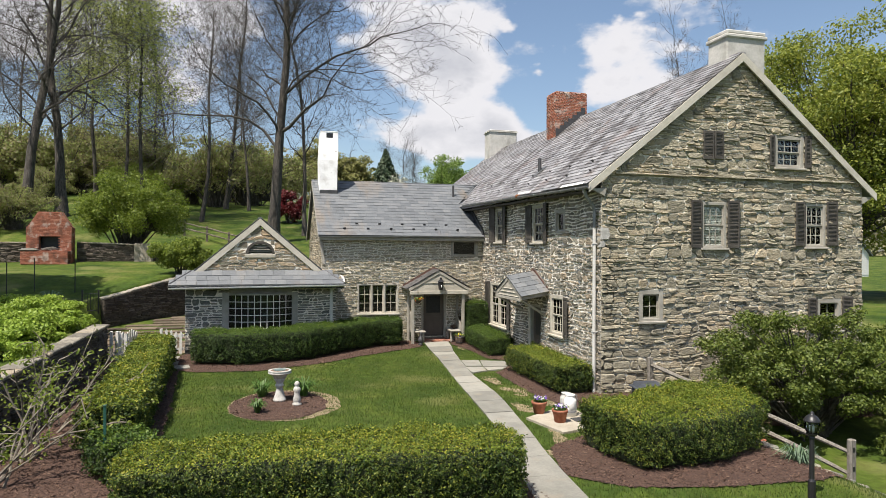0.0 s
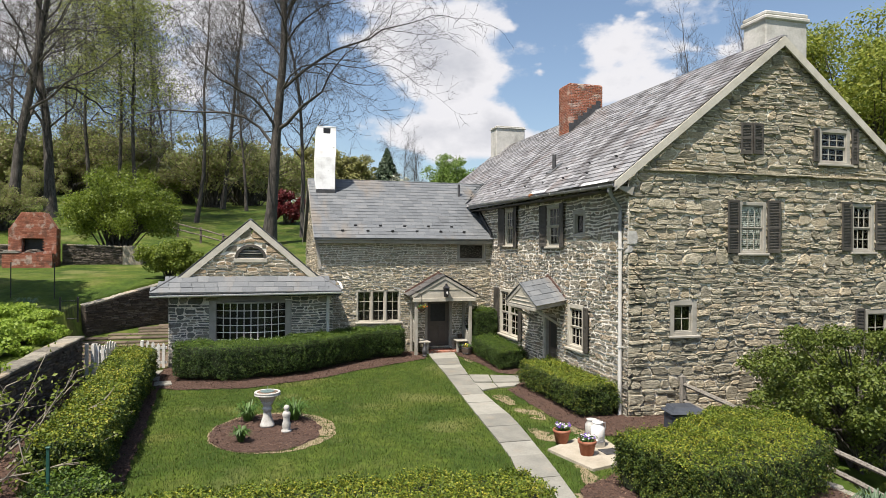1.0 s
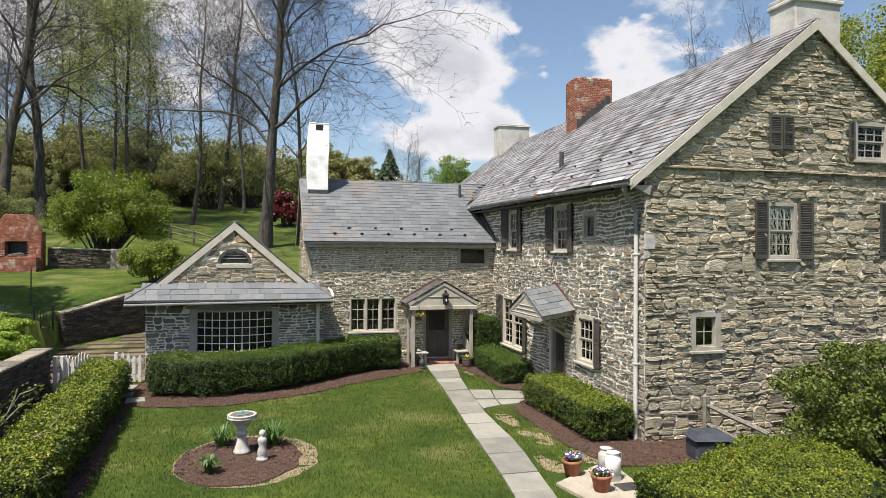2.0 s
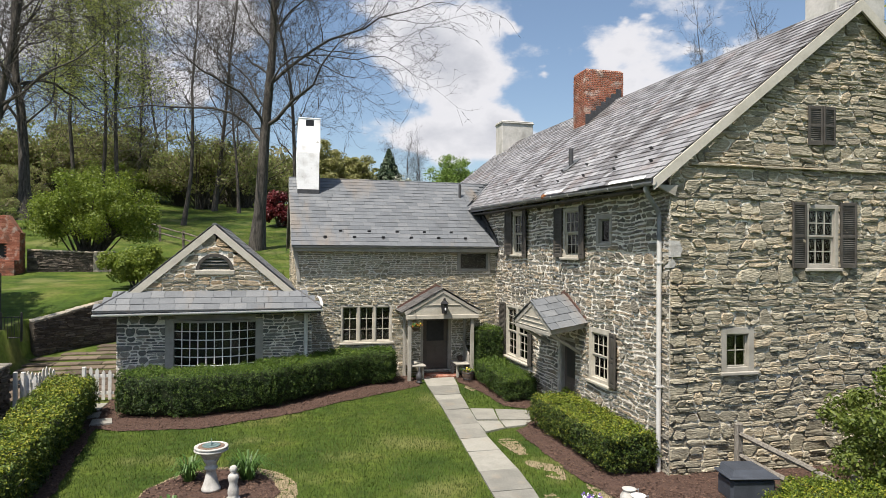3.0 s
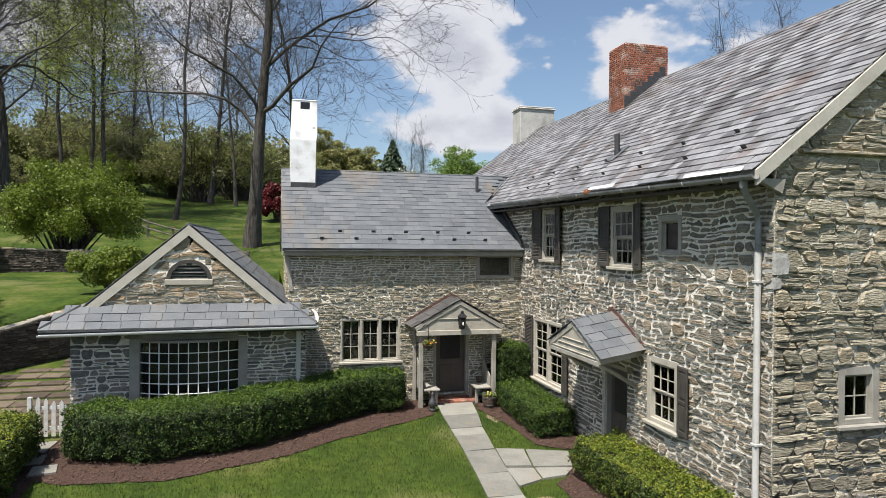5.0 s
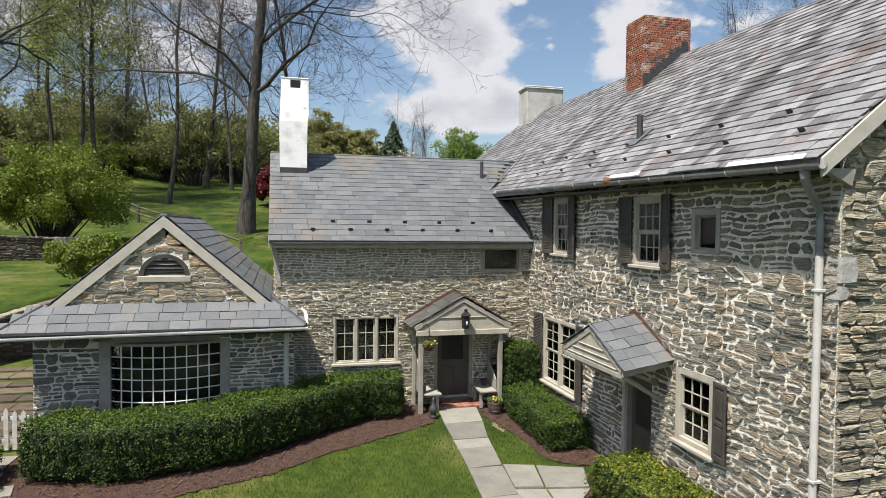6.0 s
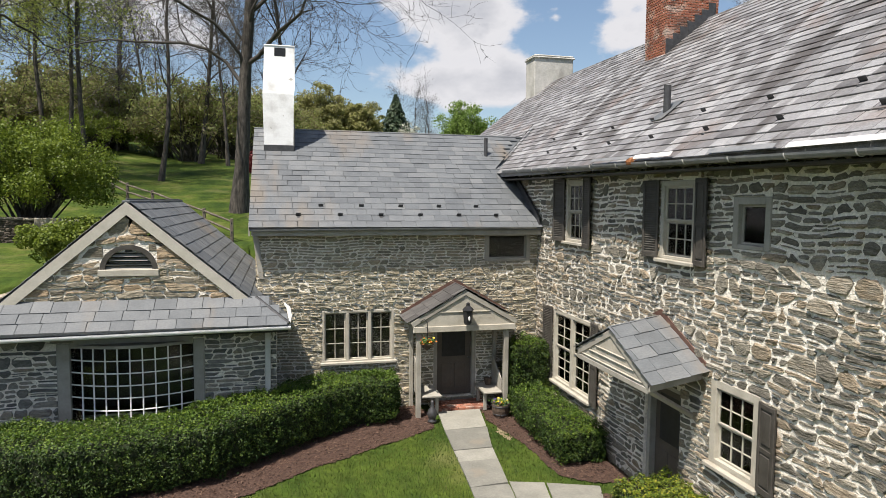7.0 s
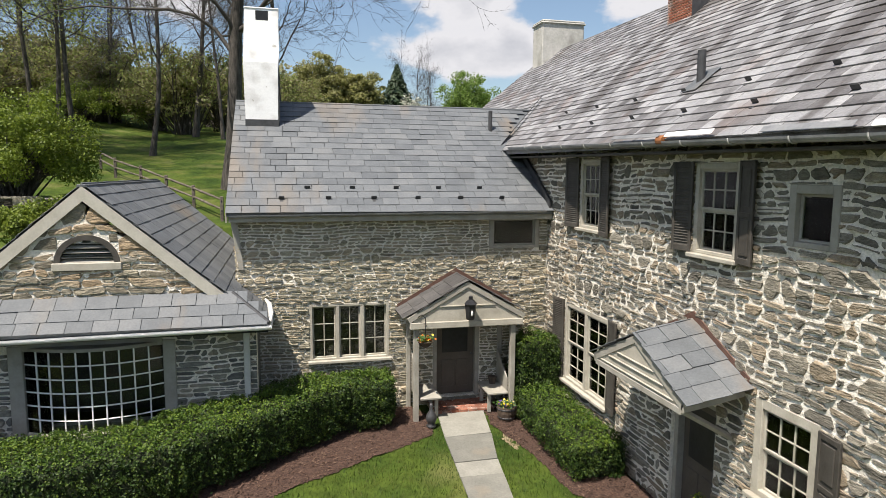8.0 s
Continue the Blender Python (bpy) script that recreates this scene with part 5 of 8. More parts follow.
re_l, re_r = -12.62, -6.38


def room_z(x):
    return RRZ - abs(x - RRX) * R_SL


def vent_steps(edge, at_top):
    """The half-round vent's opening as four stacked steps."""
    out = []
    for k in range(4):
        z0, z1 = 3.93 + 0.12 * k, 3.93 + 0.12 * (k + 1)
        h = (z1 if at_top else z0) - 3.93
        half = 0.51 * math.sqrt(max(0.02, 1 - (h / 0.485) ** 2)) + edge
        out.append((-9.49 - half, -9.49 + half, z0 if k else 3.79, z1))
    return out


room_open = [(-10.86, -8.08, 0.85, 2.46)]
room_front = part("front_wall", wall_slab([(RX0, -0.3), (RX1, -0.3), (RX1, 2.80), (-9.5 + 2.45, 3.10), (RRX, RRZ - 0.13), (-9.5 - 2.45, 3.10), (RX0, 2.80)], room_open + vent_steps(0.0, 1), 0.4).mesh("wall", M["mortar"], weld=True), M["mortar"], room, m=pose(0, RY, 0))
g = Geo().box((RX0, RY + 0.4, -0.3), (RX0 + 0.4, RB - 0.3, 2.7)).box((RX1 - 0.4, RY + 0.4, -0.3), (RX1, WY - 0.02, 2.7))
part("side_walls", g, M["stone_grey"], room)
part("rear_wall", Geo().prism([(RX0 + 0.4, RB - 0.7, -0.3), (RX1 - 0.4, RB - 0.7, -0.3), (RX1 - 0.4, RB - 0.7, 2.75), (RRX, RB - 0.7, RRZ - 0.2), (RX0 + 0.4, RB - 0.7, 2.75)], (0, 0.4, 0)), M["stone_grey"], room)
rroof = part("roof", Geo().prism([(re_l, 8.95, room_z(re_l) - 0.07), (RRX, 8.95, RRZ - 0.08), (re_r, 8.95, room_z(re_r) - 0.07), (re_r, 8.95, room_z(re_r)), (RRX, 8.95, RRZ), (re_l, 8.95, room_z(re_l))], (0, RB - 8.95, 0)), M["slate"], room)
PEZ, PTZ, PEY, PTY = 2.80, 3.27, 8.38, 8.98
pent = part("pent_roof", Geo().prism([(re_l - 0.05, PEY, PEZ), (re_r + 0.03, PEY, PEZ), (-7.03, PTY, PTZ), (-11.95, PTY, PTZ)], (0, 0.01, -0.06)), M["slate"], room, "shallow slate pent roof over the front")
g = Geo()
for s in (-1, 1):
    x0 = RRX + s * 2.50
    g.prism([(x0, 8.93, room_z(x0) - 0.02), (RRX, 8.93, RRZ - 0.01), (RRX, 8.93, RRZ - 0.27), (x0 - s * 0.3, 8.93, room_z(x0) - 0.02)], (0, 0.04, 0))
part("bargeboard", g, M["board"], room)
# black fascia stands for the shadow gap between slates and gutter
part("fascia", Geo().box((re_l, PEY + 0.02, PEZ - 0.16), (re_r, PEY + 0.06, PEZ - 0.02)), M["black"], room)
gutter(room, (re_l - 0.04, PEY - 0.075, PEZ - 0.10), (re_r + 0.06, PEY - 0.075, PEZ - 0.03), 0.065, M["white"], "white eaves gutter, sagging")
part("soffit", Geo().box((re_l + 0.1, PEY + 0.06, PEZ - 0.12), (re_r - 0.05, RY, PEZ - 0.09)), M["shutter"], room)
part("downpipe", Geo().box((-6.86, RY - 0.09, 0.05), (-6.74, RY - 0.01, 2.58), 0.012).box((-6.88, RY - 0.25, 2.58), (-6.72, RY - 0.01, 2.70), 0.01), M["pipe"], room, "square pale downpipe")
part("lead_roll", Geo().tube([(re_r + 0.03, PEY + 0.10, PEZ + 0.0), (re_r + 0.05, PEY + 0.35, PEZ + 0.10), (re_r + 0.02, PEY + 0.6, PEZ + 0.24), (re_r - 0.06, PEY + 0.8, PEZ + 0.30)], [0.03, 0.05, 0.045, 0.025], 8), M["pipe"], room, "crumpled pale lead flashing at the roof corner")
# louvred half-round vent
va, vb, vz = -10.0, -8.98, 3.90
# black sheet behind the louvres, for the shade inside the vent
vent = part("gable_vent", Geo().box((va, 0.14, 3.86), (vb, 0.16, 4.46), 0.002), M["black"], room, "half-round louvred vent with a pale sill", m=pose(0, RY, 0))
part("sill", Geo().box((va - 0.06, -0.06, 3.79), (vb + 0.06, 0.1, 3.93), 0.012), M["cream"], vent)
cv, rv = (va + vb) / 2, (vb - va) / 2
g = Geo()
n = 14
for k in range(n):
    t0, t1 = math.pi * k / n, math.pi * (k + 1) / n
    q = [(cv + r * math.cos(t), -0.025, 3.93 + 0.92 * r * math.sin(t)) for t, r in ((t0, rv + 0.03), (t1, rv + 0.03), (t1, rv - 0.07), (t0, rv - 0.07))]
    g.prism(q, (0, 0.1, 0))
part("arch", g, M["shutter"], vent)
g = Geo()
z = 3.95
while z < 4.36:
    half = rv * math.sqrt(max(0.0, 1 - ((z - 3.93) / (0.92 * rv)) ** 2)) - 0.05
    if half > 0.05:
        g.box((-half, -0.05, 0), (half, 0.05, 0.012), 0.002, Matrix.Translation((cv, 0.06, z)) @ pose(0, 0, 0, 32))
    z += 0.085
part("louvre_panel", g, M["trim"], vent)
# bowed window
# dark sheet behind the bowed panes stands for the unlit room
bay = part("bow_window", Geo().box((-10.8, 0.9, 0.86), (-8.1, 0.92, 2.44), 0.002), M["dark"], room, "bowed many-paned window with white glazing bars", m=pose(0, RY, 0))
g = Geo()
g.box((-10.86, -0.03, 0.6), (-10.62, 0.2, 2.46), 0.01).box((-8.30, -0.03, 0.6), (-8.08, 0.2, 2.46), 0.01).box((-10.62, -0.035, 2.36), (-8.30, 0.2, 2.62), 0.01)
part("frame", g, M["trim"], bay)
BL, BR, BZ0, BZ1, BOW = -10.62, -8.30, 0.86, 2.37, 0.34
bc, bh = (BL + BR) / 2, (BR - BL) / 2
bow = lambda u: 0.04 - BOW * (1 - ((u - bc) / bh) ** 2)
cols, rows = 10, 6
part("sill", Geo().prism([(BL + (BR - BL) * k / 12, bow(BL + (BR - BL) * k / 12) - 0.06, BZ0 - 0.06) for k in range(13)] + [(BR, 0.2, BZ0 - 0.06), (BL, 0.2, BZ0 - 0.06)], (0, 0, 0.06)), M["cream"], bay)
part("head", Geo().prism([(BL + (BR - BL) * k / 12, bow(BL + (BR - BL) * k / 12) - 0.03, BZ1) for k in range(13)] + [(BR, 0.2, BZ1), (BL, 0.2, BZ1)], (0, 0, 0.06)), M["trim"], bay)
for i in range(1, cols):
    u = BL + (BR - BL) * i / cols
    part("glazing_bar", Geo().box((u - 0.012, bow(u) - 0.018, BZ0), (u + 0.012, bow(u) + 0.012, BZ1), 0.003), M["white"], bay)
for j in range(1, rows):
    z = BZ0 + (BZ1 - BZ0) * j / rows
    part("glazing_bar", Geo().tube([(BL + (BR - BL) * k / 20, bow(BL + (BR - BL) * k / 20) - 0.004, z) for k in range(21)], 0.013, 6), M["white"], bay)
for i in range(cols):
    for j in range(rows):
        a, b = BL + (BR - BL) * i / cols, BL + (BR - BL) * (i + 1) / cols
        z0, z1 = BZ0 + (BZ1 - BZ0) * j / rows, BZ0 + (BZ1 - BZ0) * (j + 1) / rows
        q = [(a + 0.004, bow(a), z0), (b - 0.004, bow(b), z0), (b - 0.004, bow(b), z1), (a + 0.004, bow(a), z1)]
        part("pane", Geo().prism(q, (0, 0.003, 0)), M["glass"], bay).visible_shadow = False


# ---- plants ----
def leaf_cards(rs, P, Nrm, size, spread=0.9, aspect=1.7):
    """Small folded leaves (two triangles each) at points P, roughly facing Nrm."""
    n = len(P)
    nr = Nrm + rs.normal(0, spread, (n, 3))
    nr /= np.linalg.norm(nr, axis=1, keepdims=True) + 1e-9
    t = rs.normal(0, 1, (n, 3))
    t -= nr * (t * nr).sum(1, keepdims=True)
    t /= np.linalg.norm(t, axis=1, keepdims=True) + 1e-9
    b = np.cross(nr, t)
    s = (size * rs.uniform(0.6, 1.35, (n, 1)))
    fold = nr * s * 0.18
    v = np.empty((n, 4, 3))
    v[:, 0] = P - t * s * 0.5 * aspect
    v[:, 1] = P + b * s * 0.5 + fold
    v[:, 2] = P + t * s * 0.5 * aspect
    v[:, 3] = P - b * s * 0.5 + fold
    i = np.arange(n)[:, None] * 4
    f = np.concatenate([i + np.array([[0, 1, 2]]), i + np.array([[0, 2, 3]])], 0)
    return v.reshape(-1, 3), f


def noise_at(P, scale, seed=0.0):
    return np.array([noise.noise(Vector((p[0] * scale + seed, p[1] * scale - seed, p[2] * scale + 2 * seed))) for p in P])


def hedge(label, path, half, height, seed, dens=900, leaf=0.027, many=3, mat="box_leaf", round_=0.22, z0=None, group="", name="clipped_hedge"):
    """A clipped hedge along a path: dark twiggy core with inner shade in its colour, and a skin of small leaves with an
    uneven top.
    """
    rs = np.random.RandomState(seed)
    path = [np.array(p, dtype=float) for p in path]
    seg = [np.linalg.norm(b - a) for a, b in zip(path, path[1:])]
    total = sum(seg)
    tang = [(path[min(k + 1, len(path) - 1)] - path[max(k - 1, 0)]) for k in range(len(path))]
    tang = [d / np.linalg.norm(d) for d in tang]
    halves = half if isinstance(half, (list, tuple)) else [half] * len(path)

    def at(s):
        for k, ln in enumerate(seg):
            if s <= ln or k == len(seg) - 1:
                w = min(1, max(0, s / ln))
                d = tang[k] * (1 - w) + tang[k + 1] * w
                d = d / np.linalg.norm(d)
                return path[k] * (1 - w) + path[k + 1] * w, d, halves[k] * (1 - w) + halves[k + 1] * w
            s -= ln
    ends = max(halves)
    prof = []
    r = round_
    H = height
    # cross-section as (sideways fraction, height, outward side, outward up)
    W = 1.0
    for z in np.linspace(0.06, H - r, 6):
        prof.append((1, z, 1, 0, 0))
    for t in np.linspace(0, math.pi / 2, 6)[1:]:
        prof.append((1, H - r + r * math.sin(t), math.cos(t), math.sin(t), 1 - math.cos(t)))
    core = Geo()
    ns = max(4, int(total / 0.25))
    ss = np.linspace(0.14, total - 0.14, ns)
    rings = []
    for s in ss:
        c, d, hw = at(s)
        e = min(s, total - s)
        if e < r:
            hw = hw - r + math.sqrt(max(0.0, r * r - (r - e) ** 2))
        sd = np.array([d[1], -d[0]])
        gz = float(ground_z(c[0], c[1])) if z0 is None else z0
        ring = []
        for sg in (1, -1):
            pr = prof if sg == 1 else prof[::-1]
            for (a, z, o, u, k) in pr:
                off = (hw - k * r) * sg * (1 - (0.085 + 0.16 * max(0.0, 1 - z / 0.32)) / max(hw, 0.2))
                p = c + sd * off
                ring.append((p[0], p[1], gz + z * (1 - 0.085 / H)))
        rings.append(ring)
    m = len(rings[0])
    for ring in rings:
        core.v += ring
    for i in range(len(rings) - 1):
        for k in range(m - 1):
            core.f.append((i * m + k, i * m + k + 1, (i + 1) * m + k + 1, (i + 1) * m + k))
    core.f.append(tuple(range(m)))
    core.f.append(tuple(range((len(rings) - 1) * m, len(rings) * m))[::-1])
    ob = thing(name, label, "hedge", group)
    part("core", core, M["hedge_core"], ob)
    hw_m = sum(halves) / len(halves)
    per = 2 * (H - r) + math.pi * r + 2 * (hw_m - r)
    n = int(dens * (per * total + 2 * 2 * hw_m * H))
    P, Nn = [], []
    q = rs.random_sample((n, 4))
    end_share = 4 * hw_m * H / (per * total + 4 * hw_m * H)
    for i in range(n):
        if q[i, 3] < end_share:
            first = q[i, 0] < 0.5
            s = 0.0 if first else total
            c, d, hw = at(s)
            sd = np.array([d[1], -d[0]])
            side = (q[i, 1] * 2 - 1) * hw
            z = q[i, 2] * H
            zt = H - (0.0 if abs(side) < hw - r else r * 0.4)
            z = min(z, zt)
            p = c + sd * side * 0.93 + d * (0.10 * (abs(side) / hw) ** 2 * (1 if first else -1))
            nn = (-d[0], -d[1], 0.1) if first else (d[0], d[1], 0.1)
            gz = float(ground_z(c[0], c[1])) if z0 is None else z0
            P.append((p[0], p[1], gz + z))
            Nn.append(nn)
            continue
        s = q[i, 0] * total
        c, d, hw = at(s)
        e = min(s, total - s)
        if e < r:
            hw = hw - r + math.sqrt(max(0.0, r * r - (r - e) ** 2))
        sd = np.array([d[1], -d[0]])
        sg = 1 if q[i, 2] < 0.5 else -1
        l = q[i, 1] * (H - r + r * math.pi / 2 + max(0.05, hw - r))
        if l < H - r:
            off, z, nn = hw, l, (1, 0)
        elif l < H - r + r * math.pi / 2:
            t = (l - (H - r)) / r
            off, z, nn = hw - r + r * math.cos(t), H - r + r * math.sin(t), (math.cos(t), math.sin(t))
        else:
            off, z, nn = hw - r - (l - (H - r + r * math.pi / 2)), H, (0, 1)
        p = c + sd * off * sg
        gz = float(ground_z(c[0], c[1])) if z0 is None else z0
        P.append((p[0], p[1], gz + z))
        Nn.append((sd[0] * sg * nn[0], sd[1] * sg * nn[0], nn[1]))
    P, Nn = np.repeat(np.array(P), many, 0), np.repeat(np.array(Nn), many, 0)
    P = P + rs.normal(0, 0.022, P.shape)
    lump = np.abs(noise_at(P, 4.6, seed))
    fine = np.abs(noise_at(P, 11.0, seed + 3))
    keep = rs.random_sample(len(P)) < np.clip(0.22 + 5.5 * lump, 0, 1) * np.clip(0.35 + 4.5 * fine, 0, 1)
    # bare and drawn in at the foot
    foot = ground_z(P[:, 0], P[:, 1]) if z0 is None else z0
    over = P[:, 2] - foot
    keep &= over > 0.06 + 0.22 * np.clip(noise_at(P * np.array([1, 1, 0.3]), 2.6, seed + 7) + 0.35, 0, 1) * (rs.random_sample(len(P)) < 0.92)
    P, Nn, lump, fine, over = P[keep], Nn[keep], lump[keep], fine[keep], over[keep]
    bump = noise_at(P, 1.5, seed) * 0.09 + lump * 0.20 + fine * 0.10 + rs.normal(0, 0.020, len(P)) - 0.085 - 0.10 * np.clip(1 - over / 0.34, 0, 1)
    stray = rs.random_sample(len(P)) < 0.03
    bump = bump + stray * rs.uniform(0, 0.07, len(P))
    P = P + Nn * bump[:, None]
    P[:, 2] = np.maximum(P[:, 2], 0.03 + (0 if z0 is None else z0) + (ground_z(P[:, 0], P[:, 1]) if z0 is None else 0))
    # fresh top growth, older flanks, with lit top and shaded sides in the colour
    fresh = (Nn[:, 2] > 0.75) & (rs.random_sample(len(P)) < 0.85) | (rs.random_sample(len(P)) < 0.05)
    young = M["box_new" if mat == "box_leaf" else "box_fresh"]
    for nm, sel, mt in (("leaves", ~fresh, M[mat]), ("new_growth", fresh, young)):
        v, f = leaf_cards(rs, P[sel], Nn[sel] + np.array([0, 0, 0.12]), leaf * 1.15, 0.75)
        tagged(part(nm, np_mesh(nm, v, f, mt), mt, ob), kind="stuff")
    return ob


def grow(g, tips, rs, p, d, r, length, level, levels, split, up, wob, sides, spread, reach=(0.3, 0.55), low=0.45):
    """A wavering tapered limb with its side branches and leader."""
    n = (8, 8, 6, 4, 3, 2)[level]
    pts, dirs = [Vector(p)], [Vector(d)]
    w0 = wob * (0.22 if level == 0 else 1)
    for k in range(n):
        sag = up if level != 1 else up + 0.07 * (0.45 - k / n)
        d = (Vector(d) + Vector(rs.normal(0, w0, 3)) + Vector((0, 0, sag if level else 0.05))).normalized()
        pts.append(pts[-1] + d * (length / n))
        dirs.append(d)
    end = r * (0.32 if level == 0 else 0.3)
    radii = [r + (end - r) * (i / n) ** 0.9 for i in range(n + 1)]
    if level == 0:
        radii[0] *= 1.4
    radii = [max(q, 0.008) for q in radii]
    g[min(level, 1)].tube(pts, radii, sides[level], cap=False)
    if level == levels:
        tips += [(pts[-1], dirs[-1]), (pts[n // 2], dirs[-1])]
        return
    kids = split[level]
    lo = low if level == 0 else 0.14
    for k in range(kids):
        t = lo + (1 - lo) * (k + rs.random_sample() * 0.9) / kids
        i = min(n - 1, int(t * n))
        w = t * n - i
        q = pts[i].lerp(pts[i + 1], w)
        ax = dirs[i].orthogonal().normalized()
        ax.rotate(Matrix.Rotation(2.4 * k + rs.uniform(0, 1.2), 3, dirs[i]))
        sp = rs.uniform(*spread) if level == 0 else rs.uniform(0.5, 1.1)
        nd = (dirs[i] * math.cos(sp) + ax * math.sin(sp)).normalized()
        rr = radii[i] * (1 - w) + radii[i + 1] * w
        thin = rs.uniform(0.24, 0.46) if level == 0 else rs.uniform(0.38, 0.6)
        ln = length * rs.uniform(*reach) * (1.25 - 0.6 * t) if level == 0 else length * rs.uniform(0.36, 0.62)
        grow(g, tips, rs, q, nd, rr * thin, ln, level + 1, levels, split, up, wob, sides, spread)
    grow(g, tips, rs, pts[-1], dirs[-1], end * 0.95, length * (0.3 if level == 0 else rs.uniform(0.4, 0.6)), level + 1, levels, split, up, wob, sides, spread)


def bare_tree(label, seed, height, radius, levels=4, split=(6, 4, 4, 3), trunk=0.45, leaf=None, n_leaf=0, leaf_size=0.1, up=0.03, wob=0.14, spread=(0.55, 1.0), haze=3000, name="bare_tree", m=None, reach=(0.3, 0.55), low=0.45):
    """A trunk with limbs, branches and fine twigs, and a thin haze of spring leaves where the kind has them."""
    rs = np.random.RandomState(seed)
    g = [Geo(), Geo()]
    tips = []
    grow(g, tips, rs, (0, 0, -0.3), (rs.normal(0, 0.04), rs.normal(0, 0.04), 1), radius, height * trunk, 0, levels, split, up, wob, (9, 6, 4, 3, 3, 3), spread, reach, low)
    ob = thing(name, label, "tree", m=m)
    part("trunk", g[0], M["bark"], ob, fix=False, smooth=True)
    tagged(part("branchwork", g[1], M["twig"], ob, fix=False, smooth=True), kind="stuff")
    T = np.array([tuple(t) for t, d in tips])
    D = np.array([tuple(d) for t, d in tips])
    k = rs.randint(0, len(T), haze)
    ln = height * 0.022
    d = D[k] + rs.normal(0, 0.55, (haze, 3))
    d /= np.linalg.norm(d, axis=1, keepdims=True)
    s = np.cross(d, rs.normal(0, 1, (haze, 3)))
    s /= np.linalg.norm(s, axis=1, keepdims=True)
    lens = ln * rs.uniform(0.5, 1.3, (haze, 1))
    v = np.empty((haze, 3, 3))
    v[:, 0], v[:, 1], v[:, 2] = T[k] - s * 0.008, T[k] + s * 0.008, T[k] + d * lens
    tagged(part("twig_haze", np_mesh("twig_haze", v.reshape(-1, 3), np.arange(haze * 3).reshape(-1, 3), M["twig"]), M["twig"], ob), kind="stuff")
    if leaf:
        P = T[rs.randint(0, len(T), n_leaf)] + rs.normal(0, height * 0.018, (n_leaf, 3))
        v, f = leaf_cards(rs, P, rs.normal(0, 1, (n_leaf, 3)), leaf_size)
        tagged(part("crown", np_mesh("crown", v, f, M[leaf]), M[leaf], ob), kind="stuff")
    return ob


def shrub(label, seed, c, size, n, leaf_size, mat, stems=7, name="shrub", clumps=26, hollow=0.55, category="shrub", low=-0.85, tuft=1.0):
    """Stems fanning from the base and a crown of many leaf clumps with gaps between them."""
    rs = np.random.RandomState(seed)
    sx, sy, sz = size
    ob = thing(name, label, category, m=pose(*c))
    g = Geo()
    cs = []
    for k in range(clumps):
        a, b = rs.uniform(0, 2 * math.pi), rs.uniform(low, 1.0)
        rr = rs.uniform(hollow, 0.95)
        cs.append((sx * rr * math.cos(a) * math.sqrt(max(0.05, 1 - b * b * 0.85)), sy * rr * math.sin(a) * math.sqrt(max(0.05, 1 - b * b * 0.85)), sz * (0.5 + 0.46 * b * rr)))
    for k in range(stems + clumps // 2):
        t = Vector(cs[k % clumps])
        base = Vector((rs.normal(0, 0.08 * sx), rs.normal(0, 0.08 * sy), -0.05))
        mid = base.lerp(t, 0.5) + Vector((0, 0, 0.12 * sz))
        r0 = 0.012 + 0.008 * sz
        g.tube([base, mid, t], [r0, r0 * 0.6, r0 * 0.25], 5, cap=False)
    tagged(part("stemwork", g, M["bark"], ob, fix=False), kind="stuff")
    cs = np.array(cs)
    pick = rs.randint(0, clumps, n)
    rad = tuft * rs.uniform(0.2, 0.36, clumps)[pick][:, None] * np.array([[sx, sy, sz * 0.62]])
    dirs = rs.normal(0, 1, (n, 3))
    dirs /= np.linalg.norm(dirs, axis=1, keepdims=True)
    P = cs[pick] + dirs * rad * (rs.random_sample((n, 1)) ** 0.45)
    P[:, 2] = np.maximum(P[:, 2], 0.04)
    v, f = leaf_cards(rs, P, dirs + np.array([0, 0, 0.5]), leaf_size)
    tagged(part("leaves", np_mesh("leaves", v, f, M[mat]), M[mat], ob), kind="stuff")
    return ob


hedge("clipped boxwood hedge below the bowed window", [(-11.6, 7.55), (-10.1, 7.15), (-8.2, 7.6), (-6.3, 8.95), (-5.1, 9.65), (-3.9, 9.78)], [0.72, 0.74, 0.76, 0.7, 0.58, 0.52], 1.08, 11, mat="box_dark", many=4, leaf=0.023)
hedge("long clipped boxwood hedge with yellowing top", [(-11.3, -6.1), (-8.2, -6.25), (-5.2, -6.5)], 0.82, 1.02, 12, group="hedges round the lawn", many=6, leaf=0.019)
hedge("clipped hedge along the retaining wall", [(-12.95, 7.6), (-12.55, 2.0), (-12.25, -2.6)], 0.6, 1.0, 13, group="hedges round the lawn")
hedge("small round bush at the corner of two hedges", [(-12.0, -3.3), (-11.4, -4.4)], 0.55, 0.72, 18, mat="box_dark", name="round_bush")
hedge("low clipped hedge between path and side window", [(-0.7, 9.3), (-0.68, 6.3)], 0.55, 0.72, 14, mat="box_dark", many=4, leaf=0.022)
hedge("low clipped hedge along the west wall", [(-0.72, 4.15), (-0.72, 0.1)], 0.62, 0.85, 15, many=4, leaf=0.022)
hedge("broad clipped hedge by the rail fence", [(-2.75, -5.25), (-1.15, -5.0), (0.2, -4.4), (0.75, -3.2)], [1.0, 1.25, 1.2, 0.75], 0.95, 16, group="hedges round the lawn", z0=0.0, many=6, leaf=0.019)
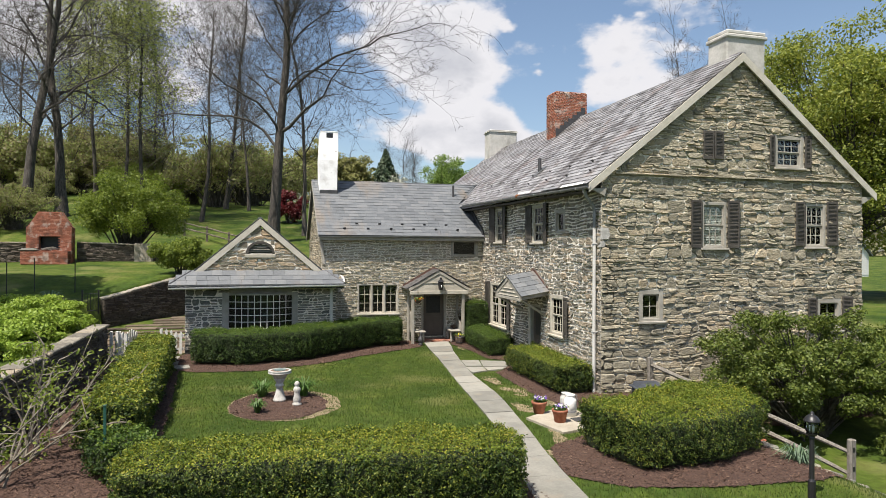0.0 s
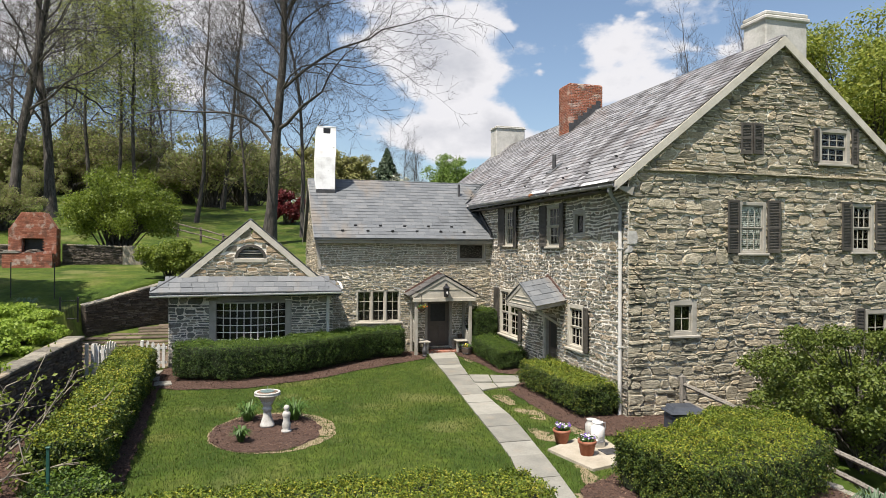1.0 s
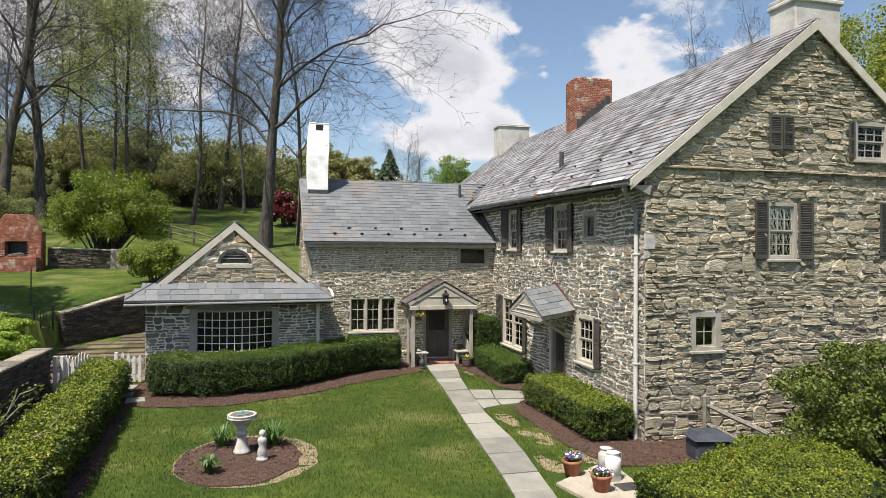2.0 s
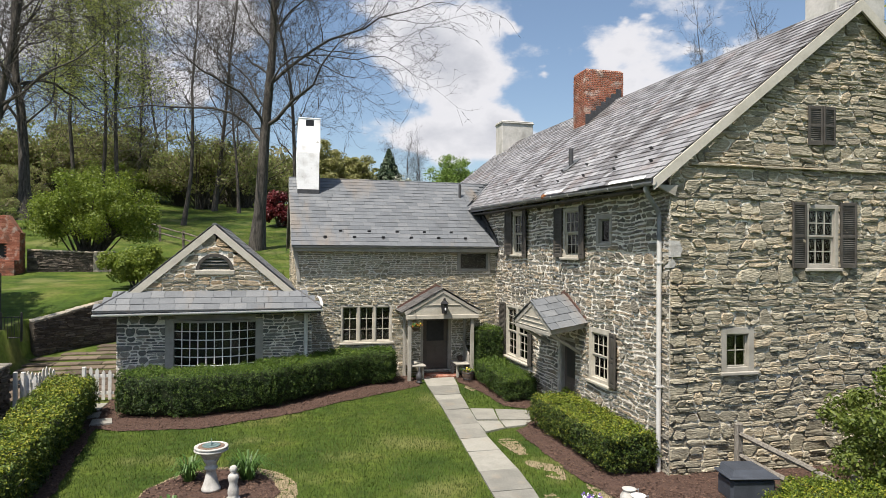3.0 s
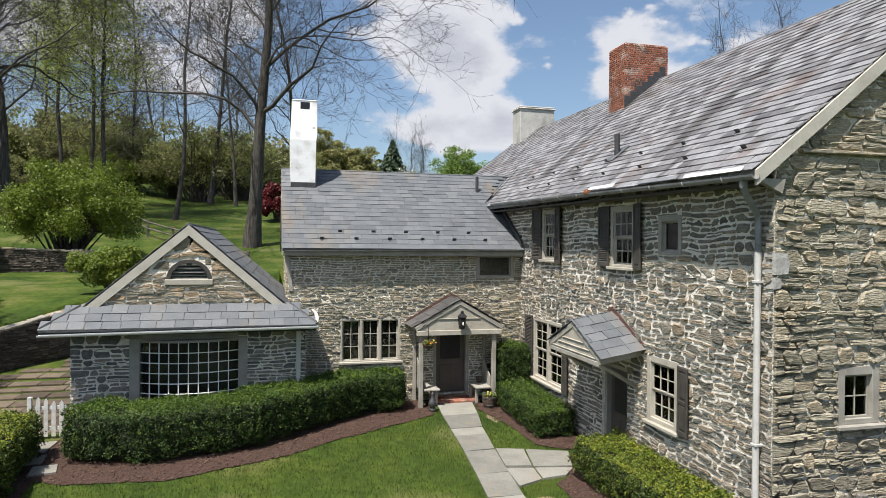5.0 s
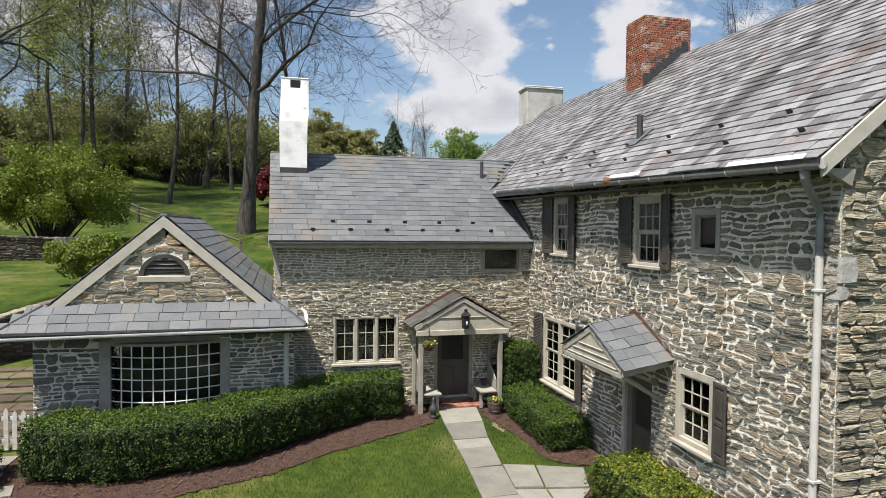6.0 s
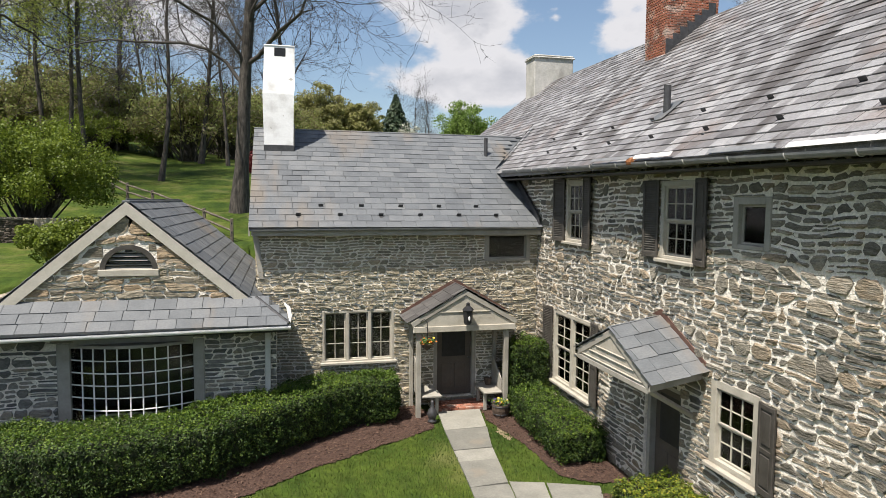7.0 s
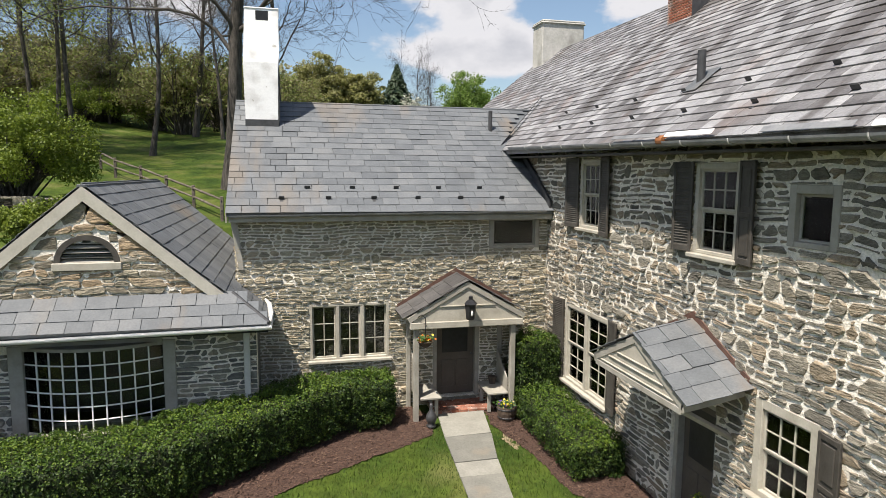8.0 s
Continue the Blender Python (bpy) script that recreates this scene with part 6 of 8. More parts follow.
hedge("upright clipped bush in the corner", [(-0.62, 10.2), (-0.57, 9.35)], 0.46, 1.72, 17, mat="box_dark", many=4, leaf=0.022, name="corner_bush")


# ---- lawn, beds and paths ----
def inside(X, Y, poly):
    r = np.zeros(np.shape(X), dtype=bool)
    for (x0, y0), (x1, y1) in zip(poly, poly[1:] + poly[:1]):
        c = (y0 > Y) != (y1 > Y)
        with np.errstate(divide="ignore", invalid="ignore"):
            r ^= c & (X < (x1 - x0) * (Y - y0) / (y1 - y0 + 1e-12) + x0)
    return r


PATH_L = [(9.85, -2.84), (8.6, -2.98), (6.0, -3.16), (4.7, -3.28), (0.0, -3.82), (-2.1, -4.05), (-5.3, -4.75), (-7.0, -5.0), (-13.0, -5.7)]
PATH_R = [(9.85, -1.76), (8.8, -1.92), (7.6, -2.18), (6.1, -2.38), (3.5, -2.70), (0.57, -2.88), (-2.85, -3.43), (-5.34, -3.89), (-7.0, -4.1), (-13.0, -4.8)]


def edge_x(tab, y):
    return float(np.interp(y, [p[0] for p in tab][::-1], [p[1] for p in tab][::-1]))


ring_c, ring_r = (-8.92, 0.88), (1.28, 1.62)
ring_bed = [(ring_c[0] + ring_r[0] * math.cos(t), ring_c[1] + ring_r[1] * math.sin(t)) for t in np.linspace(0, 2 * math.pi, 40)[:-1]]
BEDS = {
    "house": [(-12.4, 6.3), (-11.5, 5.75), (-9.5, 5.55), (-7.1, 6.45), (-5.9, 7.3), (-4.2, 8.2), (-3.15, 8.8), (-2.95, 9.75), (-3.3, 10.5), (-6.6, 10.5), (-6.6, 8.95), (-12.3, 8.95)],
    "tub": [(-1.76, 9.85), (-1.85, 9.1), (-1.5, 7.6), (-1.35, 6.05), (-0.9, 5.65), (-0.02, 5.4), (-0.02, 10.5), (-1.5, 10.5)],
    "west": [(-0.9, 5.2), (-1.45, 4.1), (-1.85, 3.8), (-1.9, 0.3), (-1.6, -1.35), (-0.7, -1.6), (1.0, -1.9), (3.5, -2.4), (9.0, -2.2), (9.0, -0.02), (-0.02, -0.02), (-0.02, 3.9), (-0.3, 5.1)],
    "ring": ring_bed,
    "left": [(-14.75, -9.0), (-11.9, -9.0), (-11.6, -5.2), (-11.35, -2.0), (-11.75, 3.0), (-12.1, 7.2), (-12.4, 8.2), (-14.75, 8.2)],
    "front": [(-11.9, -7.4), (-4.7, -7.7), (-4.75, -5.7), (-11.6, -5.3)],
    "right": [(-4.0, -5.9), (-3.2, -6.75), (-1.5, -7.15), (0.4, -7.3), (2.4, -6.6), (2.6, -4.2), (1.4, -3.4), (-1.9, -3.3), (-3.6, -4.3)],
}


def bed_sheet(name, poly, label, mat="mulch", lift=0.022, step=0.032):
    """An uneven sheet of mulch with a ragged edge, just above the ground."""
    xs, ys = [p[0] for p in poly], [p[1] for p in poly]
    X, Y = np.meshgrid(np.arange(min(xs) - step, max(xs) + 2 * step, step), np.arange(min(ys) - step, max(ys) + 2 * step, step))
    shp = X.shape
    w = noise_at(np.stack([X.ravel(), Y.ravel(), X.ravel() * 0], 1), 2.3, 5).reshape(shp)
    w2 = noise_at(np.stack([X.ravel(), Y.ravel(), X.ravel() * 0], 1), 7.0, 9).reshape(shp)
    ins = inside(X + w * 0.08, Y + w2 * 0.08, poly)
    Z = ground_z(X, Y) + lift + 0.014 * w2 + 0.01 * w
    idx = np.arange(X.size).reshape(shp)
    cell = ins[:-1, :-1] & ins[1:, :-1] & ins[:-1, 1:] & ins[1:, 1:]
    f = np.stack([idx[:-1, :-1], idx[:-1, 1:], idx[1:, 1:], idx[1:, :-1]], -1)[cell]
    V = np.stack([X, Y, Z], -1).reshape(-1, 3)
    used = np.unique(f)
    remap = np.full(len(V), -1)
    remap[used] = np.arange(len(used))
    ob = new(name, np_mesh(name, V[used], remap[f], M[mat], True))
    return tagged(ob, label, "flower bed", kind="structure")


M["chip"] = foliage("mulch_chip", [(0.032, 0.018, 0.012), (0.068, 0.038, 0.026), (0.11, 0.064, 0.044), (0.16, 0.105, 0.075)], back=0.0, rough=0.9)
rs = np.random.RandomState(5)
for key, poly in BEDS.items():
    bed = bed_sheet("mulch_bed", poly, "red-brown bark mulch bed " + {"house": "below the hedge and bowed window", "tub": "between path and low hedge", "west": "at the foot of the house", "ring": "ringing the sundial", "left": "along the shaded retaining wall", "front": "below the long hedge", "right": "below the broad hedge"}[key])
    xs, ys = [p[0] for p in poly], [p[1] for p in poly]
    area = (max(xs) - min(xs)) * (max(ys) - min(ys))
    n = int(area * 260)
    P = np.stack([rs.uniform(min(xs), max(xs), n), rs.uniform(min(ys), max(ys), n)], 1)
    P = P[inside(P[:, 0], P[:, 1], poly)]
    P = np.concatenate([P, (ground_z(P[:, 0], P[:, 1]) + 0.035 + rs.uniform(0, 0.012, len(P)))[:, None]], 1)
    v, f = leaf_cards(rs, P, np.tile([[0, 0, 1.0]], (len(P), 1)), 0.022, 0.35, 2.6)
    tagged(part("bark_chips", np_mesh("bark_chips", v, f, M["chip"]), M["chip"], bed), kind="stuff")

dry = bed_sheet("dry_turf", [(ring_c[0] + 0.16 + (ring_r[0] + 0.2) * math.cos(t), ring_c[1] + 0.05 + (ring_r[1] + 0.12) * math.sin(t)) for t in np.linspace(0, 2 * math.pi, 40)[:-1]], "ring of dry trimmed turf round the mulch", "dry", 0.006)
for k, (cx, cy, a, b) in enumerate(((-2.35, 2.6, 0.22, 0.9), (-2.25, 0.9, 0.30, 0.7), (-2.75, -0.9, 0.25, 0.6), (-1.75, -0.6, 0.35, 0.5), (-3.0, -3.9, 0.22, 0.8), (-1.65, 8.3, 0.14, 0.5), (-1.2, -1.2, 0.4, 0.25), (-3.6, -4.8, 0.2, 0.5))):
    bed_sheet("worn_turf", [(cx + a * (1 + 0.3 * math.sin(3 * t + k)) * math.cos(t), cy + b * (1 + 0.25 * math.cos(2 * t + k)) * math.sin(t)) for t in np.linspace(0, 2 * math.pi, 24)[:-1]], "thin worn patch of dry turf beside the path", "dry", 0.004)
# flagstone walk
walkway = tagged(new("garden_path"), "grey bluestone flag path leading to the porch", "path", kind="structure")
ys = [9.84]
prng = random.Random(3)
steps = [1.22, 1.10, 0.55, 1.05, 1.35, 1.2, 1.0, 1.3, 1.15, 1.25, 0.95, 1.3, 1.2, 1.1, 1.3, 1.2, 1.25, 1.2, 1.2]
for s in steps:
    y1, y0 = ys[-1], ys[-1] - s
    ys.append(y0)
    sk = prng.uniform(-0.03, 0.03)
    z = [float(ground_z(-3, y)) + 0.035 for y in (y0, y1)]
    q = [(edge_x(PATH_L, y0) + 0.01, y0 + 0.012 + sk), (edge_x(PATH_R, y0) - 0.01, y0 + 0.012 - sk), (edge_x(PATH_R, y1) - 0.01, y1 - 0.012), (edge_x(PATH_L, y1) + 0.01, y1 - 0.012)]
    zz = [z[0], z[0], z[1], z[1]]
    dz = prng.uniform(-0.006, 0.008)
    g = Geo().prism([(p[0], p[1], h + dz) for p, h in zip(q, zz)], (0, 0, -0.07))
    part("flagstone", g, M["flag"], walkway)
side = [[(-2.36, 6.05), (-1.72, 5.86), (-1.98, 4.72), (-2.54, 4.85)], [(-1.69, 5.85), (-0.75, 5.50), (-1.10, 4.55), (-1.95, 4.71)], [(-2.55, 4.82), (-1.96, 4.69), (-2.05, 4.02), (-2.64, 3.75)], [(-1.93, 4.68), (-1.10, 4.52), (-1.45, 4.12), (-2.02, 4.04)]]
for q in side:
    c = (sum(p[0] for p in q) / 4, sum(p[1] for p in q) / 4)
    part("flagstone", Geo().prism([(c[0] + (p[0] - c[0]) * 0.985, c[1] + (p[1] - c[1]) * 0.985, float(ground_z(c[0], c[1])) + 0.03 + prng.uniform(0, 0.01)) for p in q], (0, 0, -0.07)), M["flag"], walkway)
for q in ([(-12.75, 7.6), (-12.3, 7.7), (-12.25, 8.4), (-12.8, 8.4)], [(-12.6, 6.9), (-12.15, 7.0), (-12.2, 7.5), (-12.65, 7.5)], [(-12.2, 6.3), (-11.7, 6.4), (-11.8, 6.85), (-12.25, 6.8)]):
    part("flagstone", Geo().prism([(p[0], p[1], float(ground_z(p[0], p[1])) + 0.05) for p in q], (0, 0, -0.09)), M["flag"], walkway)

# brick stoop
stoop = thing("brick_stoop", "low red brick stoop before the kitchen door", "step", kind="structure")
part("core", Geo().box((-2.92, 9.86, 0.05), (-1.50, 10.55, 0.275)), M["mortar"], stoop)
part("sill", Geo().box((-2.68, 10.50, 0.28), (-1.74, 10.64, 0.34)), M["oldwood"], stoop, "worn wooden door sill")
x = -2.90
row = 0
y = 9.85
bme = Geo().box((-0.095, -0.045, -0.03), (0.095, 0.045, 0.03), 0.006).mesh("brick", M["brick"])
while y < 10.5:
    x = -2.82 - (0.1 if row % 2 else 0)
    while x < -1.50:
        if -2.90 < x < -1.55:
            part("brick", bme, M["brick"], stoop, m=pose(x, y + 0.02, 0.262 + prng.uniform(-0.003, 0.004), prng.uniform(-1, 1), prng.uniform(-1, 1), prng.uniform(-1, 1)))
        x += 0.202
    y += 0.102
    row += 1

# lawn blades, thick on the courtyard grass
n = 210000
X, Y = rs.uniform(-12.2, 2.0, n), rs.uniform(-9.5, 9.4, n)
ok = np.ones(n, dtype=bool)
for poly in BEDS.values():
    ok &= ~inside(X, Y, poly)
pl = np.interp(Y, [p[0] for p in PATH_L][::-1], [p[1] for p in PATH_L][::-1])
pr = np.interp(Y, [p[0] for p in PATH_R][::-1], [p[1] for p in PATH_R][::-1])
ok &= ~((X > pl + 0.02) & (X < pr - 0.02))
for q in side:
    ok &= ~inside(X, Y, q)
ok &= ~((X > -3.1) & (X < -1.2) & (Y < -1.0) & (Y > -3.6) & ((X + 2.3) ** 2 / 0.75 + (Y + 2.3) ** 2 / 1.3 < 1))
ok &= ~((X > 0) & (Y > -1.5))
X, Y = X[ok], Y[ok]
n = len(X)
L = rs.uniform(0.035, 0.075, n)
ang = rs.uniform(0, 2 * math.pi, n)
lean = rs.uniform(0.1, 0.8, n)
w = rs.uniform(0.004, 0.007, n)
gz0 = ground_z(X, Y)
v = np.empty((n, 3, 3))
v[:, 0] = np.stack([X - w * np.sin(ang), Y + w * np.cos(ang), gz0 - 0.004], 1)
v[:, 1] = np.stack([X + w * np.sin(ang), Y - w * np.cos(ang), gz0 - 0.004], 1)
v[:, 2] = np.stack([X + L * lean * np.cos(ang), Y + L * lean * np.sin(ang), gz0 + L * np.sqrt(1 - 0.6 * lean * lean)], 1)
f = np.arange(n * 3).reshape(-1, 3)
grass = new("grass", np_mesh("grass", v.reshape(-1, 3), f, M["blade"]))
tagged(grass, "short mown spring grass with yellowish patches", "grass", kind="stuff")


# ---- stones and slates ----
def near_gable(u, z):
    return u + 0.5 * abs(z - 2.5)


def west_pick(u, z):
    return abs(u + 3.0) + 0.6 * abs(z - 3.0)


polys = rubble(random.Random(21), [(0.006, -0.8), (EAST, -0.8), (EAST, wt - 0.02), (RIDGE_X, RIDGE_Z - 0.2), (0.006, wt - 0.02)], gable_open + [(0.3, EAST + 0.1, 6.322, 6.395)], (0.12, 0.34), (0.18, 0.62), 0.019, 0.07, 0.27, skew=0.22)
lay_stones(rng, gable, polys, 0.033, M["stone"], near_gable)
polys = rubble(random.Random(22), [(-12.2, -0.2), (-0.01, -0.2), (-0.01, wt - 0.05), (-12.2, wt + 0.2)], west_open, (0.10, 0.33), (0.14, 0.50), 0.038, 0.08, 0.34, 0.0, skew=0.38)
lay_stones(rng, west, polys, 0.022, M["stone_west"], west_pick)
polys = rubble(random.Random(23), [(WX0, -0.2), (-0.03, -0.2), (-0.03, wtop - 0.2), (WX0, wtop - 0.2)], wing_open, (0.06, 0.18), (0.12, 0.40), 0.024, 0.05, 0.32)
lay_stones(rng, wing_front, polys, 0.024, M["stone"], lambda u, z: abs(u + 3.5) + abs(z - 2.5))
polys = rubble(random.Random(24), [(-W_BACK, 2.2), (-WY, 2.2), (-WY, wtop - 0.1), (-W_RIDGE_Y, W_RIDGE_Z - 0.2), (-W_BACK, wtop - 0.1)], [], (0.07, 0.20), (0.16, 0.5), 0.03)
lay_stones(rng, wing_gable, polys, 0.03, M["stone"], lambda u, z: abs(u + 11), limit=60)
polys = rubble(random.Random(25), [(RX0, -0.2), (RX1, -0.2), (RX1, 2.62), (RX0, 2.62)], room_open, (0.09, 0.30), (0.18, 0.55), 0.026, 0.05, 0.5, skew=0.2)
lay_stones(rng, room_front, polys, 0.022, M["stone_grey"], lambda u, z: abs(u + 9.5), limit=180)
polys = rubble(random.Random(26), [(-11.9, 3.20), (-7.1, 3.20), (RRX, RRZ - 0.16)], vent_steps(0.03, 0), (0.14, 0.40), (0.2, 0.66), 0.017, 0.14, 0.25, skew=0.3)
lay_stones(rng, room_front, polys, 0.022, M["stone_warm"], lambda u, z: abs(u + 9.5), limit=120)

up_w = Vector((1, 0, SLOPE)).normalized()
ln_w = math.hypot(RIDGE_X - EAVE_X, RIDGE_Z - EAVE_Z)
slates(random.Random(31), roof, (EAVE_X - 0.03, 22.15, EAVE_Z - 0.01), (0, -1, 0), up_w, 22.28, ln_w + 0.03, 0.215, (0.24, 0.28, 0.32, 0.36), M["slate_old"], lambda c: not (wing_z(c.y) > main_z(c.x) + RISE * c.y + 0.02), lambda c: (c - Vector((-0.3, 3.0, 6.2))).length, tilt=5.0, thick=0.02)
up_s = Vector((0, 1, W_SLOPE)).normalized()
ln_s = math.hypot(W_RIDGE_Y - W_EAVE_Y, W_RIDGE_Z - W_EAVE_Z)
slates(random.Random(32), wroof, (WX0 - 0.18, W_EAVE_Y - 0.03, W_EAVE_Z), (1, 0, 0), up_s, 8.4, ln_s + 0.02, 0.27, (0.36, 0.42, 0.48), M["slate"], lambda c: c.x < -0.02 or c.z > main_z(c.x, c.y) + 0.01, lambda c: c.y)
ridge = Geo()
ridge.box((WX0 - 0.18, W_RIDGE_Y - 0.10, W_RIDGE_Z - 0.03), (1.2, W_RIDGE_Y + 0.10, W_RIDGE_Z + 0.022), 0.01)
part("ridge_cap", ridge, M["slate"], wroof)
part("ridge_cap", Geo().box((RIDGE_X - 0.09, -0.13, RIDGE_Z - 0.04), (RIDGE_X + 0.09, HOUSE_N + 0.2, RIDGE_Z + 0.03), 0.01), M["slate_old"], roof)
rl = math.hypot(RRX - re_l, RRZ - room_z(re_l))
for s, e in ((1, re_l), (-1, re_r)):
    slates(random.Random(33), rroof, (e - s * 0.02, 8.93 if s > 0 else RB, room_z(e)), (0, s, 0), (s, 0, R_SL), RB - 8.93, rl + 0.03, 0.27, (0.34, 0.40, 0.46), M["slate"], lambda c: True, lambda c: -c.x)
part("ridge_cap", Geo().box((RRX - 0.08, 8.93, RRZ - 0.03), (RRX + 0.08, RB, RRZ + 0.025), 0.01), M["slate"], rroof)
up_p = Vector((0, PTY - PEY, PTZ - PEZ))
slates(random.Random(34), pent, (re_l - 0.05, PEY - 0.02, PEZ + 0.004), (1, 0, 0), up_p, re_r - re_l + 0.08, up_p.length + 0.02, 0.235, (0.36, 0.42, 0.5), M["slate"], lambda c: True, lambda c: c.x, span=lambda t: (t * 0.60, re_r - re_l + 0.08 - t * 0.60))
for x0, x1 in ((re_l - 0.03, -11.95), (re_r + 0.02, -7.03)):
    part("hip_cap", Geo().tube([(x0, PEY - 0.01, PEZ + 0.03), (x1, PTY, PTZ + 0.03)], 0.035, 6), M["lead"], pent)


def snow_guard(parent, p, tilt, axis, name="snow_guard"):
    g = Geo().box((-0.035, -0.10, 0.012), (0.035, 0.02, 0.03), 0.003).box((-0.06, 0.0, 0.02), (0.06, 0.016, 0.11), 0.012)
    part(name, g, M["lead"], parent, m=Matrix.Translation(p) @ (pose(0, 0, 0, 0, 0, -90 if axis == "x" else 0) @ pose(0, 0, 0, math.degrees(math.atan(tilt)))))


for k in range(6):
    snow_guard(wroof, (-6.1 + 0.99 * k, 10.62, wing_z(10.62) + 0.012), W_SLOPE, "y")
    if k < 5:
        snow_guard(wroof, (-5.55 + 0.99 * k, 10.96, wing_z(10.96) + 0.012), W_SLOPE, "y")
for k in range(14):
    x = (0.05, 0.55)[k % 2]
    snow_guard(roof, (x, 0.7 + 0.78 * k, main_z(x) + 0.02), SLOPE, "x")
# dark valley and step flashing where the wing meets the house
g = Geo()
for x0, x1 in ((EAVE_X - 0.02, 1.38),):
    y0, y1 = [W_RIDGE_Y - (W_RIDGE_Z - main_z(x, 13)) / W_SLOPE for x in (x0, x1)]
    y1 = min(y1, W_RIDGE_Y)
    z0, z1 = main_z(x0, y0) + 0.035, main_z(x1, y1) + 0.035
    g.prism([(x0 - 0.02, y0 - 0.10, z0), (x0 + 0.02, y0 + 0.06, z0), (x1 + 0.02, y1 + 0.06, z1), (x1 - 0.02, y1 - 0.10, z1)], (0, 0, -0.02))
g.prism([(-0.10, W_EAVE_Y + 0.02, W_EAVE_Z + 0.04), (-0.10, 12.1, wing_z(12.1) + 0.04), (-0.10, 12.1, wing_z(12.1) + 0.24), (-0.10, W_EAVE_Y + 0.02, W_EAVE_Z + 0.24)], (0.06, 0, 0))
part("valley_flashing", g, M["lead"], wing)


# ---- retaining walls ----
EASTF = pose(0, 0, 0, 0, 0, 90)


M["earth_joint"] = surface("earth_joint", [(0.05, 0.042, 0.032), (0.09, 0.078, 0.06)], scale=6, rough=0.95, bump=0.6)


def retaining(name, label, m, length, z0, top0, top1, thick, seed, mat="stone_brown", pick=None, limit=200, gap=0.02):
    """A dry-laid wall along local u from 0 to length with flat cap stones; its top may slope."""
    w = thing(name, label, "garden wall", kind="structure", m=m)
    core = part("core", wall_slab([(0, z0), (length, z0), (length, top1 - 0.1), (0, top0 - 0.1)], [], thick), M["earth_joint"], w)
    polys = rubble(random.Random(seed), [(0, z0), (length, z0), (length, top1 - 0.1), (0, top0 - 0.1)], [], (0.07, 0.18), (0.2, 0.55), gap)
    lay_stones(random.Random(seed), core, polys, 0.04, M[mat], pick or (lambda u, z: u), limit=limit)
    u, r = 0.0, random.Random(seed + 1)
    while u < length - 0.05:
        ln = min(r.uniform(0.5, 0.95), length - u)
        t = top0 + (top1 - top0) * (u + ln / 2) / length
        a = math.degrees(math.atan2(top1 - top0, length))
        g = Geo().box((-ln / 2 + 0.008, -0.06 + r.uniform(-0.03, 0.03), -0.1), (ln / 2 - 0.008, thick + 0.04 + r.uniform(-0.05, 0.05), 0.0), 0.025)
        part("capstone", g, M["stone_west"], w, m=pose(u + ln / 2, 0, t + r.uniform(-0.008, 0.012), 0, -a, r.uniform(-1.5, 1.5)))
        u += ln
    return w


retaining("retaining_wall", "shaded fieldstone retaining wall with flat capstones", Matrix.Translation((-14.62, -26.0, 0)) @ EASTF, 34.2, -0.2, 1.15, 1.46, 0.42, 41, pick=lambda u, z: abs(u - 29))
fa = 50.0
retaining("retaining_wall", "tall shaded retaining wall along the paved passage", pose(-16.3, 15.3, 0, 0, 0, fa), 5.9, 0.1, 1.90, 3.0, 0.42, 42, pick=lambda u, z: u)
retaining("garden_wall", "low dry-stone wall behind the brick fireplace", pose(-20.55, 27.6, 0), 5.2, 2.7, 4.55, 4.35, 0.5, 43, limit=120)
retaining("garden_wall", "low dry-stone wall beside the brick fireplace", pose(-30.0, 27.6, 0), 6.9, 2.9, 4.45, 4.5, 0.5, 44, limit=100)
part("slab", Geo().box((-17.3, 27.45, 2.9), (-16.2, 27.6, 4.45), 0.04), M["stone_grey"], thing("standing_slab", "dark upright stone slab by the wall", "stone"))

# paved passage
pav = thing("passage_paving", "worn brick and flag paving of the side passage", "paving", kind="structure")
prng = random.Random(17)
y = 9.2
while y < 19.6:
    x = -16.4
    h = prng.uniform(0.5, 0.8)
    while x < -12.3:
        w = prng.uniform(0.6, 1.15)
        z = float(ground_z(x + w / 2, y + h / 2)) + 0.02 + prng.uniform(0, 0.012)
        if terrace(x + w / 2, y + h / 2) < 0.3 and terrace(x, y + h) < 0.6 and (x > -14.6 or y > 8.6) and not (x + w > -12.2 and y < 9.0):
            part("flagstone", Geo().box((x + 0.01, y + 0.01, z - 0.06), (x + w - 0.01, y + h - 0.01, z), 0.012), M["paving"], pav)
        x += w
    y += h


